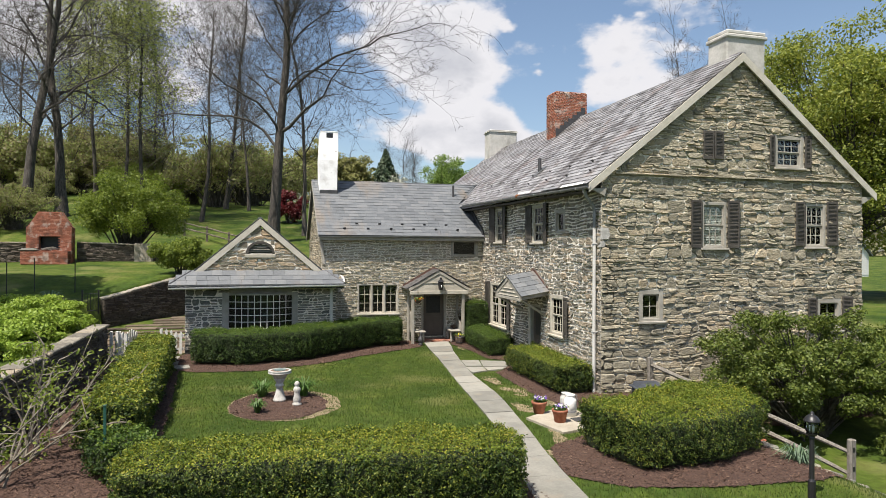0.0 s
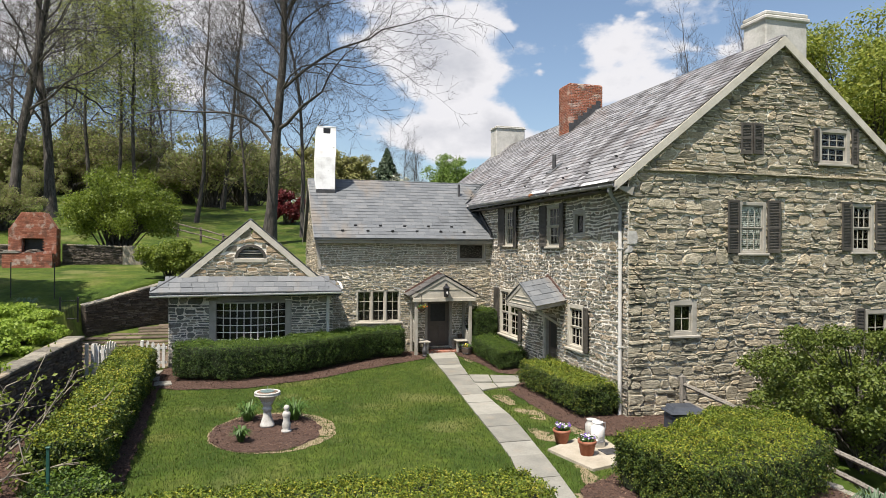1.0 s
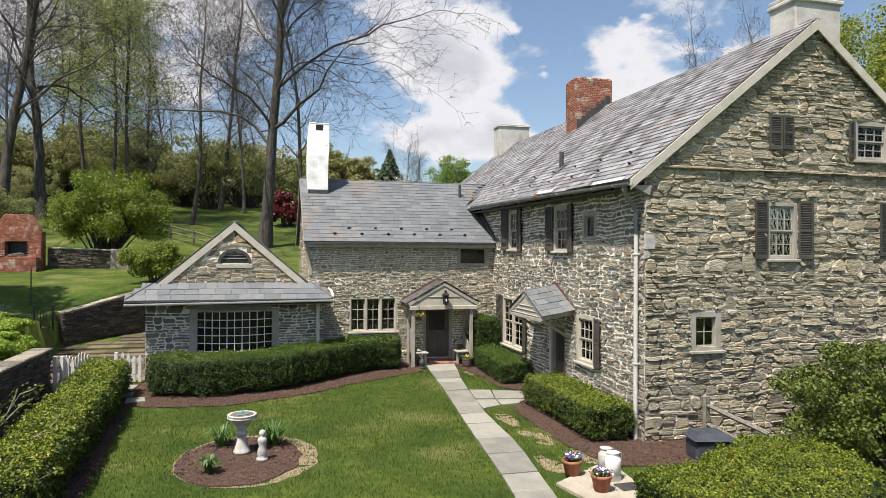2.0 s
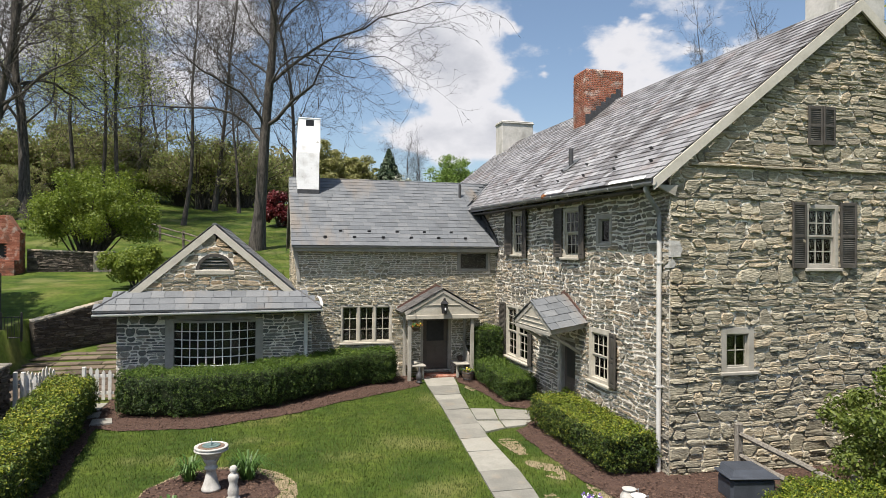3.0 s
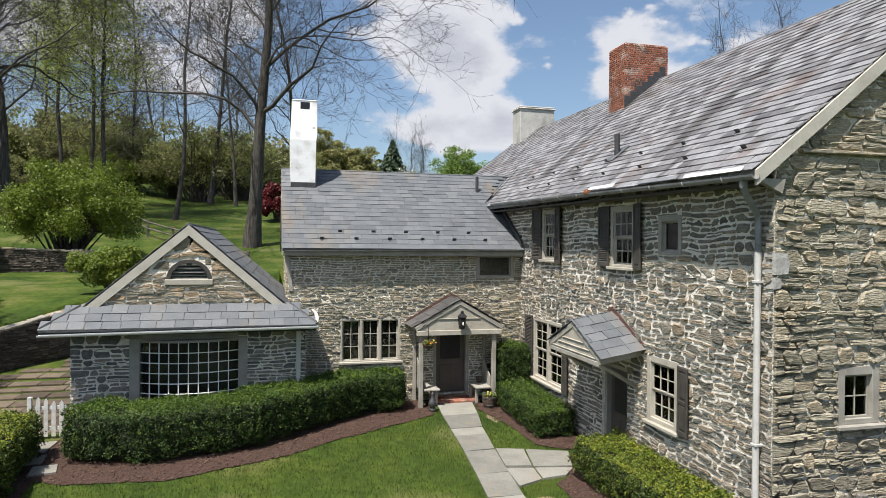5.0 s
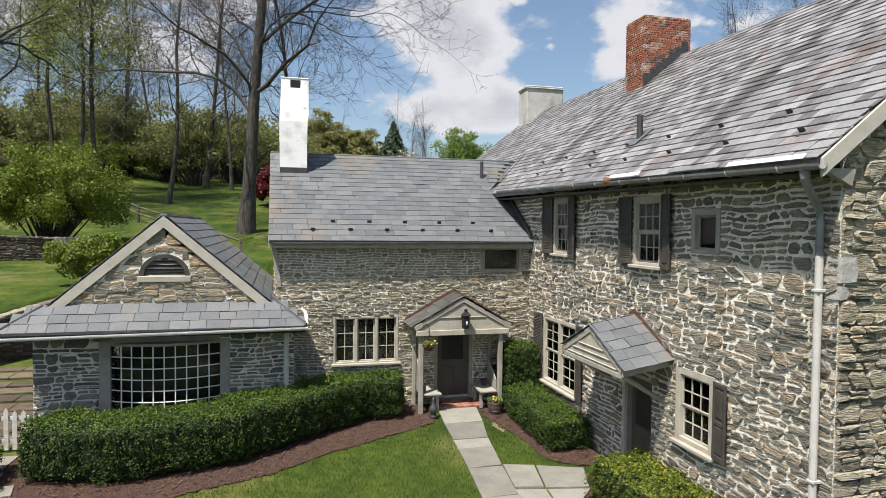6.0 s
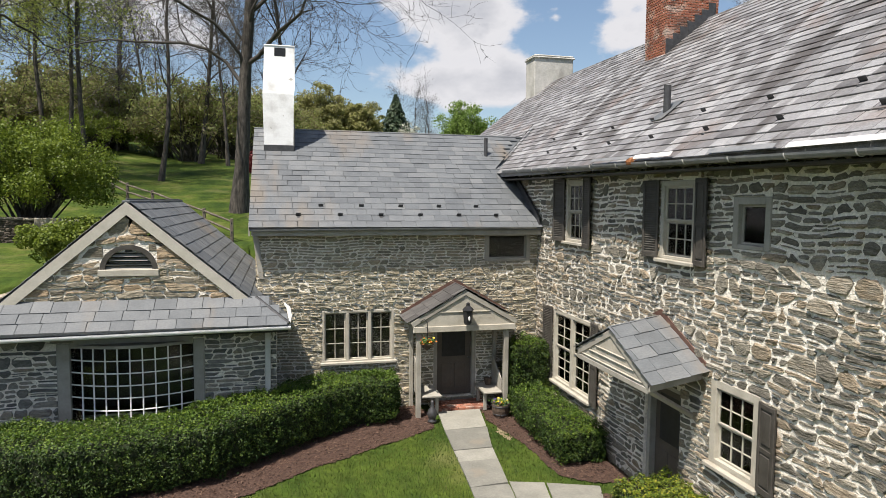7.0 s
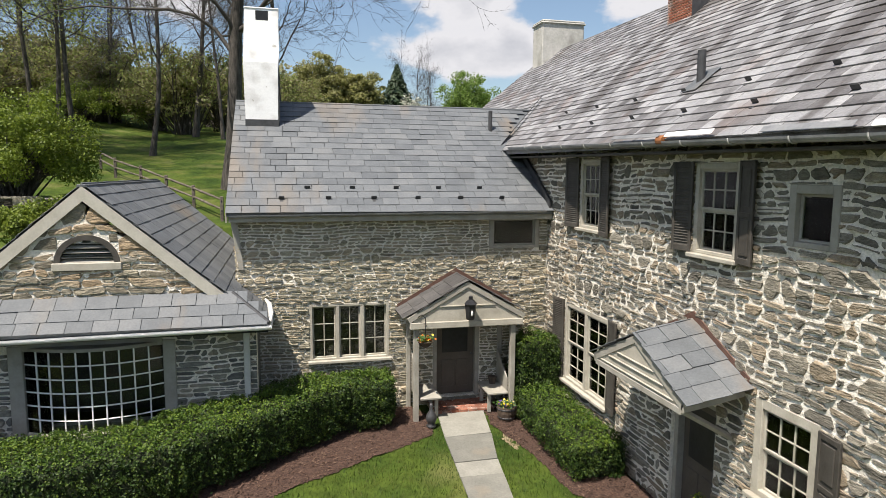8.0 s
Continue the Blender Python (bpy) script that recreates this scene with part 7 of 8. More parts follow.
# ---- picket gates and iron gate ----
def picket_gate(label, m, width, n, h=0.95):
    g = thing("picket_gate", label, "gate", "white picket gates", m=m)
    for k in range(n):
        x = width * (k + 0.5) / n - 0.045
        hh = h * (1 + 0.06 * math.cos(k * 1.3))
        p = Geo().add([(x, 0, 0.06), (x + 0.09, 0, 0.06), (x + 0.09, 0, hh - 0.07), (x + 0.045, 0, hh), (x, 0, hh - 0.07)] + [(x, 0.022, 0.06), (x + 0.09, 0.022, 0.06), (x + 0.09, 0.022, hh - 0.07), (x + 0.045, 0.022, hh), (x, 0.022, hh - 0.07)], [(0, 1, 2, 3, 4), (9, 8, 7, 6, 5), (0, 5, 6, 1), (1, 6, 7, 2), (2, 7, 8, 3), (3, 8, 9, 4), (4, 9, 5, 0)])
        part("picket", p, M["picket"], g)
    for z in (0.2, h - 0.26):
        part("rail", Geo().box((-0.02, 0.024, z), (width + 0.02, 0.055, z + 0.09), 0.006), M["picket"], g)
    part("gate_post", Geo().box((-0.14, -0.03, -0.05), (-0.04, 0.07, h + 0.06), 0.012), M["picket"], g)
    return g


gz1 = float(ground_z(-12.6, 8.7))
picket_gate("white picket gate panel beside the garden room", pose(-12.86, 8.75, gz1), 0.66, 4)
picket_gate("open white picket gate leaf by the retaining wall", pose(-14.25, 8.35, gz1, 0, 0, 70), 1.15, 8)
picket_gate("short white picket panel at the wall's end", pose(-14.42, 8.3, gz1, 0, 0, 0), 0.45, 3)
ig = thing("iron_gate", "small black iron gate on the terrace steps", "gate", m=pose(-16.75, 13.6, 1.35))
for x in (0, 0.62):
    part("post", Geo().box((x - 0.03, -0.03, 0), (x + 0.03, 0.03, 1.0), 0.006), M["black"], ig)
for k in range(5):
    part("bar", Geo().tube([(0.1 + 0.105 * k, 0, 0.1), (0.1 + 0.105 * k, 0, 0.86)], 0.010, 6), M["black"], ig)
for z in (0.14, 0.84):
    part("rail", Geo().box((0.03, -0.012, z - 0.015), (0.59, 0.012, z + 0.015), 0.003), M["black"], ig)


def thin_post(label, p, h, mat="black", r=0.018, name="wire_post"):
    t = thing(name, label, "post", "wire fence posts" if name == "wire_post" else "", m=pose(*p))
    part("shaft", Geo().box((-r, -r, -0.1), (r, r, h), 0.004), M[mat], t)
    part("cap", Geo().box((-r * 1.4, -r * 1.4, h), (r * 1.4, r * 1.4, h + 0.02), 0.004), M[mat], t)
    return t


for x, y in ((-20.3, 15.8), (-19.4, 16.4), (-17.7, 16.2), (-22.4, 15.4)):
    thin_post("thin dark wire-fence post in the upper lawn", (x, y, float(ground_z(x, y))), 1.5)
M["green_post"] = surface("green_steel", [(0.012, 0.06, 0.045), (0.02, 0.085, 0.065)], scale=6, rough=0.5, bump=0.1)
thin_post("green steel stake beside the hedge", (-12.0, -4.0, 0.0), 1.3, "green_post", 0.022, "garden_stake")

# ---- outdoor fireplace ----
fz = float(ground_z(-21.9, 26.6))
fire = thing("outdoor_fireplace", "red brick outdoor fireplace with tapered hood and open hearth", "fireplace", m=pose(-21.9, 27.35, fz))
part("core", Geo().box((-1.2, -0.35, 0), (-0.58, 0.35, 2.25)).box((0.58, -0.35, 0), (1.2, 0.35, 2.25)).box((-0.58, -0.35, 0), (0.58, 0.35, 0.85)).box((-0.58, -0.35, 1.66), (0.58, 0.35, 2.25)).box((-0.58, 0.25, 0.85), (0.58, 0.35, 1.66)).prism([(-1.15, -0.33, 2.25), (1.15, -0.33, 2.25), (0.6, -0.33, 3.16), (-0.6, -0.33, 3.16)], (0, 0.66, 0)), M["brick"], fire)
bricks(random.Random(51), fire, 2.44, 0.76, 0.0, 2.25, M["brick"], pose(0, 0, 0), 260, skip=lambda s, u, z: s == 0 and abs(u) < 0.56 and 0.86 < z < 1.64, bl=0.23, bh=0.08)
r_ = random.Random(52)
for k in range(11):
    z = 2.29 + k * 0.08
    half = 1.17 - 0.62 * (k + 0.5) / 11
    x = -half
    while x < half - 0.05:
        w = min(0.23, half - x)
        part("brick", Geo().box((x + 0.006, -0.36, z - 0.034), (x + w - 0.006, 0.0, z + 0.034), 0.006), M["brick"], fire)
        x += w
# black panels give the open hearth the dark it would have in shade
part("firebox", Geo().box((-0.57, 0.15, 0.86), (0.57, 0.24, 1.65)).box((-0.575, -0.33, 0.852), (0.575, 0.24, 0.875)), M["black"], fire, "sooty black firebox")
part("hearth", Geo().box((-1.32, -0.95, 0), (1.15, -0.38, 0.8), 0.02), M["brick"], fire)
bricks(random.Random(53), fire, 2.5, 0.6, 0.0, 0.8, M["brick"], pose(-0.085, -0.66, 0), 130, bl=0.23, bh=0.08)
part("ledge", Geo().box((-1.42, -1.0, 0.83), (-0.5, -0.4, 0.90), 0.02).box((-1.3, -0.95, 0.91), (-0.62, -0.45, 0.97), 0.02), M["flag"], fire, "pale stone slabs")
g = Geo()
for k in range(14):
    a = r_.uniform(-0.3, 0.3)
    p = Vector((r_.uniform(-0.25, 0.25), -0.5 + r_.uniform(-0.25, 0.25), 0.86 + r_.uniform(0, 0.15)))
    d = Vector((math.cos(a * 4), math.sin(a * 4), r_.uniform(-0.2, 0.3))) * 0.28
    g.tube([p - d, p + d], 0.02, 5)
part("kindling", g, M["oldwood"], fire, "heap of grey kindling", kind="stuff")

# ---- sundial, small statue, pots ----
M["dial_stain"] = surface("stained_cast_stone", [(0.10, 0.065, 0.045), (0.19, 0.135, 0.10)], scale=9, rough=0.85, bump=0.2, fine=0.2)
M["bronze"] = surface("verdigris_bronze", [(0.07, 0.11, 0.105), (0.13, 0.19, 0.185), (0.19, 0.26, 0.255)], scale=12, rough=0.5, bump=0.15, metal=0.3, fine=0.15)
bb = thing("sundial", "pale cast-stone sundial pedestal with a green bronze dial", "sundial", m=pose(-8.89, 1.30, 0.02) @ Matrix.Diagonal((0.86, 0.86, 0.92, 1)))
part("base", Geo().lathe([(0.20, 0), (0.205, 0.05), (0.19, 0.07), (0.165, 0.14), (0.13, 0.24), (0.105, 0.36), (0.10, 0.42), (0.135, 0.44), (0.14, 0.48), (0.11, 0.50), (0.115, 0.55), (0.16, 0.62), (0.17, 0.66)], n=24), M["cast"], bb, smooth=True)
part("basin", Geo().lathe([(0.17, 0.66), (0.20, 0.69), (0.235, 0.755), (0.29, 0.79), (0.35, 0.815), (0.365, 0.835), (0.345, 0.85), (0.335, 0.865), (0.36, 0.885), (0.352, 0.905), (0.325, 0.912), (0.30, 0.905), (0.28, 0.893), (0.01, 0.89)], n=28), M["cast"], bb, smooth=True)
part("dial_bed", Geo().lathe([(0.282, 0.894), (0.27, 0.908), (0.001, 0.909)], n=24), M["dial_stain"], bb, "brown-stained top")
dial = part("dial_plate", Geo().lathe([(0.19, 0.908), (0.192, 0.922), (0.18, 0.928), (0.001, 0.929)], n=24), M["bronze"], bb, "verdigris bronze dial plate")
part("gnomon", Geo().prism([(-0.004, -0.10, 0.928), (-0.004, 0.09, 0.928), (-0.004, 0.09, 1.03)], (0.008, 0, 0)), M["bronze"], dial)
st = Geo().lathe([(0.12, 0), (0.12, 0.05), (0.08, 0.07), (0.10, 0.12), (0.095, 0.2), (0.07, 0.28), (0.085, 0.36), (0.10, 0.42), (0.075, 0.47), (0.04, 0.49), (0.065, 0.53), (0.07, 0.57), (0.05, 0.61), (0.01, 0.63)], n=18)
thing("garden_statue", "small pale cast-stone garden statue", "statue", m=pose(-8.46, 0.70, 0.02), geo=st, mat=M["cast"], smooth=True)


def blades(label, seed, c, r, h, n, mat, name="daylily_clump", wide=0.014):
    """A clump of strap leaves arching outwards."""
    rs = np.random.RandomState(seed)
    g = Geo()
    for k in range(n):
        a, out, hh = rs.uniform(0, 6.28), rs.uniform(0.3, 1.0) * r, h * rs.uniform(0.6, 1.1)
        d, s = np.array([math.cos(a), math.sin(a), 0]), np.array([-math.sin(a), math.cos(a), 0])
        b = d * rs.uniform(0, 0.25) * r
        pts = [b, b + d * out * 0.35 + np.array([0, 0, hh * 0.7]), b + d * out * 0.75 + np.array([0, 0, hh]), b + d * out * 1.15 + np.array([0, 0, hh * 0.75])]
        ws = [wide * 0.7, wide, wide * 0.8, 0.001]
        i = len(g.v)
        for p, w in zip(pts, ws):
            g.v += [tuple(p - s * w), tuple(p + s * w)]
        g.f += [(i, i + 1, i + 3, i + 2), (i + 2, i + 3, i + 5, i + 4), (i + 4, i + 5, i + 7, i + 6)]
    ob = thing(name, label, "plant", m=pose(*c))
    tagged(part("leaves", g, M[mat], ob, fix=False), kind="stuff")
    return ob


M["strap"] = foliage("strap_leaf", [(0.045, 0.10, 0.02), (0.07, 0.14, 0.03), (0.10, 0.18, 0.04)], back=0.3)
M["blue_strap"] = foliage("daffodil_leaf", [(0.08, 0.13, 0.08), (0.11, 0.17, 0.10), (0.15, 0.21, 0.12)], back=0.3)
blades("clump of green daylily leaves behind the sundial", 1, (-9.35, 1.95, 0.02), 0.42, 0.42, 90, "strap")
blades("broad clump of daylily leaves beside the statue", 2, (-8.25, 1.75, 0.02), 0.5, 0.45, 130, "strap")
blades("small leafy clump in the mulch ring", 3, (-9.45, 0.15, 0.02), 0.24, 0.3, 110, "strap", wide=0.02)
blades("clump of blue-green daffodil leaves by the fence", 4, (0.9, -6.2, -0.25), 0.4, 0.5, 120, "blue_strap")
blades("pale strap-leaved clump among the terrace plants", 5, (-18.1, 14.2, 1.8), 0.5, 0.5, 70, "blue_strap")


def flower_pot(label, c, r, h, seed, petal):
    rs = np.random.RandomState(seed)
    t = thing("flower_pot", label, "flower pot", "terracotta pots", m=pose(*c))
    part("pot", Geo().lathe([(r * 0.68, 0), (r * 0.92, h * 0.78), (r, h * 0.79), (r * 1.03, h), (r * 0.92, h), (r * 0.88, h * 0.86), (0.005, h * 0.86)], n=24), M["terra"], t, smooth=True)
    part("soil", Geo().lathe([(r * 0.87, h * 0.88), (0.005, h * 0.9)], n=16), M["soil"], t)
    P = np.stack([rs.normal(0, r * 0.4, 260), rs.normal(0, r * 0.4, 260), h + rs.uniform(-0.02, 0.09, 260)], 1)
    v, f = leaf_cards(rs, P, rs.normal(0, 1, P.shape) + np.array([0, 0, 1]), 0.035)
    tagged(part("leaves", np_mesh("leaves", v, f, M["strap"]), M["strap"], t), kind="stuff")
    for col in petal:
        P = np.stack([rs.normal(0, r * 0.42, 40), rs.normal(0, r * 0.42, 40), h + rs.uniform(0.04, 0.11, 40)], 1)
        v, f = leaf_cards(rs, P, np.tile([[0, -0.4, 1.0]], (40, 1)), 0.045, 0.4, 1.0)
        tagged(part("blossom", np_mesh("blossom", v, f, M[col]), M[col], t), kind="stuff")
    return t


M["violet"] = foliage("violet_petal", [(0.10, 0.04, 0.28), (0.18, 0.09, 0.42)], back=0.2)
M["pale_petal"] = foliage("pale_petal", [(0.6, 0.55, 0.62), (0.7, 0.68, 0.66)], back=0.2)
M["yellow"] = foliage("yellow_petal", [(0.65, 0.48, 0.03), (0.75, 0.6, 0.08)], back=0.2)
M["orange"] = foliage("orange_petal", [(0.6, 0.13, 0.02), (0.7, 0.22, 0.03)], back=0.2)
pad = Geo().prism([(-2.83, -3.46, 0.0), (-1.74, -3.15, 0.0), (-1.6, -1.73, 0.0), (-1.93, -1.32, 0.0), (-3.15, -2.07, 0.0)], (0, 0, 0.055))
thing("stone_pad", "pale irregular concrete pad set in the grass", "paving slab", m=None, geo=pad, mat=M["concrete"])
flower_pot("terracotta pot of violet and white pansies", (-2.66, -1.72, 0.055), 0.19, 0.29, 1, ("violet", "pale_petal"))
flower_pot("terracotta pot of purple pansies", (-2.52, -2.62, 0.055), 0.19, 0.30, 2, ("violet", "pale_petal"))


def milk_can(label, c, h, r):
    t = thing("metal_can", label, "can", "pale metal cans", m=pose(*c))
    part("body", Geo().lathe([(r, 0), (r, h * 0.72), (r * 0.96, h * 0.76), (r * 0.7, h * 0.88), (r * 0.68, h * 0.95), (r * 0.82, h), (r * 0.7, h), (0.01, h * 0.98)], n=22), M["cast"] if h < 0.5 else M["white"], t, smooth=True)
    part("handle", Geo().tube([(r * 0.7, 0, h * 0.92), (r * 1.15, 0, h * 0.95), (r * 1.2, 0, h * 0.7), (r, 0, h * 0.62)], 0.012, 6), M["gutter"], t)
    part("hoop", Geo().lathe([(r * 1.015, h * 0.2), (r * 1.02, h * 0.23), (r * 1.015, h * 0.26)], n=22), M["gutter"], t)
    return t


milk_can("white painted metal can on the pad", (-2.02, -2.15, 0.055), 0.52, 0.15)
milk_can("pale grey metal can on the pad", (-1.92, -1.70, 0.055), 0.46, 0.15)
part("grate", Geo().box((-2.15, -2.75, 0.057), (-1.7, -2.4, 0.07), 0.004), M["lead"], thing("iron_grate", "flat dark iron grate on the pad", "grate"))
tub = thing("barrel_planter", "half-barrel planter of yellow and violet pansies", "planter", m=pose(-1.42, 9.25, float(ground_z(-1.42, 9.25)) + 0.03))
M["stave"] = surface("dark_staves", [(0.06, 0.042, 0.03), (0.11, 0.078, 0.055)], scale=6, rough=0.8, bump=0.4, stretch=(6, 6, 1))
part("body", Geo().lathe([(0.17, 0), (0.21, 0.16), (0.215, 0.30), (0.19, 0.30), (0.18, 0.26), (0.01, 0.26)], n=18), M["stave"], tub)
for z, r in ((0.05, 0.189), (0.24, 0.218)):
    part("hoop", Geo().lathe([(r, z), (r + 0.004, z + 0.005), (r + 0.006, z + 0.025), (r + 0.002, z + 0.03)], n=18), M["lead"], tub)
rsx = np.random.RandomState(8)
for col, nn in (("strap", 160), ("yellow", 50), ("violet", 30), ("pale_petal", 14)):
    P = np.stack([rsx.normal(0, 0.09, nn), rsx.normal(0, 0.09, nn), 0.30 + rsx.uniform(0, 0.10, nn)], 1)
    v, f = leaf_cards(rsx, P, np.tile([[0, -0.4, 1.0]], (nn, 1)), 0.045, 0.6, 1.1)
    tagged(part("pansy", np_mesh("pansy", v, f, M[col]), M[col], tub), kind="stuff")
hb = thing("hanging_basket", "hanging basket of orange flowers on an iron hook", "hanging basket", m=pose(-3.22, PYF - 0.12, 1.92))
part("hook", Geo().tube([(-0.13, 0.12, 0.62), (-0.06, 0.04, 0.68), (0, 0, 0.62), (0.01, 0, 0.5), (0, 0, 0.12)], 0.010, 6), M["black"], hb)
part("bowl", Geo().lathe([(0.03, -0.02), (0.11, 0.03), (0.15, 0.10), (0.16, 0.12), (0.14, 0.12), (0.01, 0.11)], n=16), M["stave"], hb)
for col, nn in (("strap", 150), ("orange", 40), ("yellow", 14)):
    P = np.stack([rsx.normal(0, 0.07, nn), rsx.normal(0, 0.07, nn), 0.12 + rsx.uniform(0, 0.11, nn)], 1)
    v, f = leaf_cards(rsx, P, np.tile([[0, -0.4, 1.0]], (nn, 1)), 0.05, 0.7, 1.1)
    tagged(part("flower", np_mesh("flower", v, f, M[col]), M[col], hb), kind="stuff")
# goose ornament by the stoop
gz2 = float(ground_z(-3.1, 9.2)) + 0.03
goose = Geo().lathe([(0.10, 0), (0.11, 0.03), (0.07, 0.05), (0.09, 0.10), (0.12, 0.18), (0.10, 0.27), (0.05, 0.34), (0.035, 0.42), (0.045, 0.47), (0.02, 0.51)], n=14)
thing("bird_ornament", "grey cast bird ornament beside the stoop", "ornament", m=pose(-3.12, 9.2, gz2), geo=goose, mat=M["lead"], smooth=True)
fp = thing("bench_pot", "small dark pot on the porch bench", "pot", m=pose(-1.45, 10.18, 0.73))
part("pot", Geo().lathe([(0.07, 0), (0.10, 0.15), (0.105, 0.17), (0.09, 0.17), (0.01, 0.15)], n=14), M["stave"], fp)

# ---- rail fence, lamp and right-hand side ----
M["dark_rail"] = surface("dark_weathered_rail", [(0.065, 0.055, 0.045), (0.12, 0.10, 0.082), (0.17, 0.145, 0.12)], scale=4, rough=0.95, bump=0.6, bump_scale=20, fine=0.25)


def rail_post(c, h, label, mat="oldwood"):
    t = thing("fence_post", label, "fence post", "split-rail fence", m=pose(*c))
    part("shaft", Geo().box((-0.075, -0.06, -0.2), (0.075, 0.06, h), 0.02), M[mat], t)
    for z in (h * 0.42, h * 0.80):
        # black patches on the face take the place of hollow, shaded sockets
        part("mortise", Geo().box((-0.03, -0.064, z - 0.05), (0.03, -0.059, z + 0.05), 0.001), M["black"], t, "dark rail socket")
    return t


def rails(a, b, label, mat="oldwood"):
    a, b = Vector(a), Vector(b)
    for dz in (0, -0.42):
        r_ = random.Random(int(a.x * 100) + int(dz * 10))
        d = (b - a)
        pts = [a + d * t + Vector((0, 0, dz + r_.uniform(-0.02, 0.02))) for t in (0, 0.3, 0.6, 1)]
        thing("fence_rail", label, "fence rail", "split-rail fence", geo=Geo().tube(pts, [0.045, 0.06, 0.055, 0.04], 6), mat=M[mat])


posts = [(1.45, -0.25, 1.05), (1.75, -2.75, 0.80), (2.32, -6.1, 0.28)]
for x, y, top in posts:
    zz = float(ground_z(x, y))
    rail_post((x, y, zz), top - zz, "weathered grey split-rail fence post")
for (x0, y0, t0), (x1, y1, t1) in zip(posts, posts[1:]):
    rails((x0, y0, t0 - 0.22), (x1, y1, t1 - 0.30), "weathered split fence rail")
lz = float(ground_z(-0.5, -7.92))
lamp = thing("lamp_post", "black lamp post with a glass lantern head", "lamp post", m=pose(-0.5, -7.92, lz))
part("shaft", Geo().lathe([(0.06, 0), (0.06, 0.3), (0.04, 0.34), (0.038, 1.0), (0.05, 1.02), (0.04, 1.05)], n=14), M["black"], lamp)
lhead = part("lantern_head", Geo().lathe([(0.05, 1.05), (0.085, 1.08), (0.09, 1.10), (0.06, 1.10)], n=14), M["black"], lamp)
part("globe", Geo().lathe([(0.08, 1.10), (0.115, 1.17), (0.125, 1.25), (0.12, 1.29)], n=16), M["glass"], lhead, smooth=True)
for k in range(3):
    a = 2.1 * k
    part("candle", Geo().tube([(0.035 * math.cos(a), 0.035 * math.sin(a), 1.10), (0.035 * math.cos(a), 0.035 * math.sin(a), 1.22)], 0.012, 8), M["white"], lhead)
part("cap", Geo().lathe([(0.135, 1.29), (0.13, 1.31), (0.09, 1.37), (0.05, 1.40), (0.03, 1.41), (0.03, 1.44), (0.01, 1.46)], n=16), M["black"], lhead, smooth=True)
box = thing("garden_box", "dark blue-grey lidded garden box at the house foot", "storage box", m=pose(0.72, -1.35, float(ground_z(0.72, -1.35)), 0, 0, -12))
M["navy"] = surface("dark_vinyl", [(0.03, 0.035, 0.045), (0.05, 0.058, 0.072)], scale=4, rough=0.5, bump=0.1)
part("body", Geo().box((-0.42, -0.28, 0), (0.42, 0.28, 0.42), 0.05), M["navy"], box)
part("lid", Geo().box((-0.47, -0.33, 0.425), (0.47, 0.33, 0.47), 0.02).prism([(-0.40, -0.27, 0.468), (0.40, -0.27, 0.468), (0.30, -0.12, 0.55), (-0.30, -0.12, 0.55)], (0, 0.5, 0)), M["navy"], box)
r_ = random.Random(61)
edg = thing("stone_edging", "low edging of flat stones below the rail fence", "edging", kind="structure")
for k in range(16):
    t = k / 15
    x, y = 1.25 + 0.95 * t, -4.1 - 3.3 * t
    zz = float(ground_z(x, y))
    part("edging_stone", Geo().box((-0.22, -0.12, -0.1), (0.22, 0.12, 0.09 + r_.uniform(0, 0.05)), 0.03), M["stone_grey"], edg, m=pose(x, y, zz, r_.uniform(-5, 5), r_.uniform(-5, 5), -70 + r_.uniform(-14, 14)))
for c, r, h in (((1.72, -4.2, -0.4), 0.16, 0.2), ((2.1, -5.3, -0.6), 0.13, 0.16)):
    t = thing("clay_pot", "empty terracotta pot lying by the fence", "flower pot", m=pose(c[0], c[1], float(ground_z(c[0], c[1])) + 0.02))
    part("pot", Geo().lathe([(r * 0.7, 0), (r * 0.95, h * 0.8), (r * 1.05, h * 0.82), (r * 1.05, h), (r * 0.9, h), (0.01, h * 0.4)], n=18), M["terra"], t, smooth=True)


# ---- shrubs ----
def at_ground(x, y, dz=0.0):
    return (x, y, float(ground_z(x, y)) + dz)


shrub("dense arching evergreen shrub before the gable", 71, (4.6, -2.8, -0.7), (3.6, 2.0, 3.5), 62000, 0.048, "shrub_leaf", stems=16, clumps=300, hollow=0.35, tuft=0.36)
shrub("dark leafy shrub beside the rail fence", 76, (6.6, -5.6, -0.9), (2.6, 1.9, 2.2), 26000, 0.045, "shrub_leaf", clumps=90, hollow=0.4, tuft=0.6)
shrub("leafy shrub at the east end of the gable", 72, (9.6, -2.6, -0.4), (2.4, 1.9, 2.4), 20000, 0.06, "shrub_leaf", clumps=60, hollow=0.4, tuft=0.7)
shrub("rounded viburnum in fresh green leaf", 73, at_ground(-17.9, 29.4), (3.5, 3.0, 5.6), 52000, 0.075, "viburnum", clumps=170, hollow=0.35, tuft=0.62, low=-0.55)
shrub("bright green spreading shrub behind the garden room", 74, at_ground(-13.6, 19.4), (1.7, 1.4, 1.9), 16000, 0.07, "fresh_leaf", clumps=44, hollow=0.35)
shrub("yellow-green shrub beside the wing", 75, at_ground(-7.9, 21.0), (1.0, 1.0, 1.5), 4000, 0.09, "fresh_leaf", clumps=14)
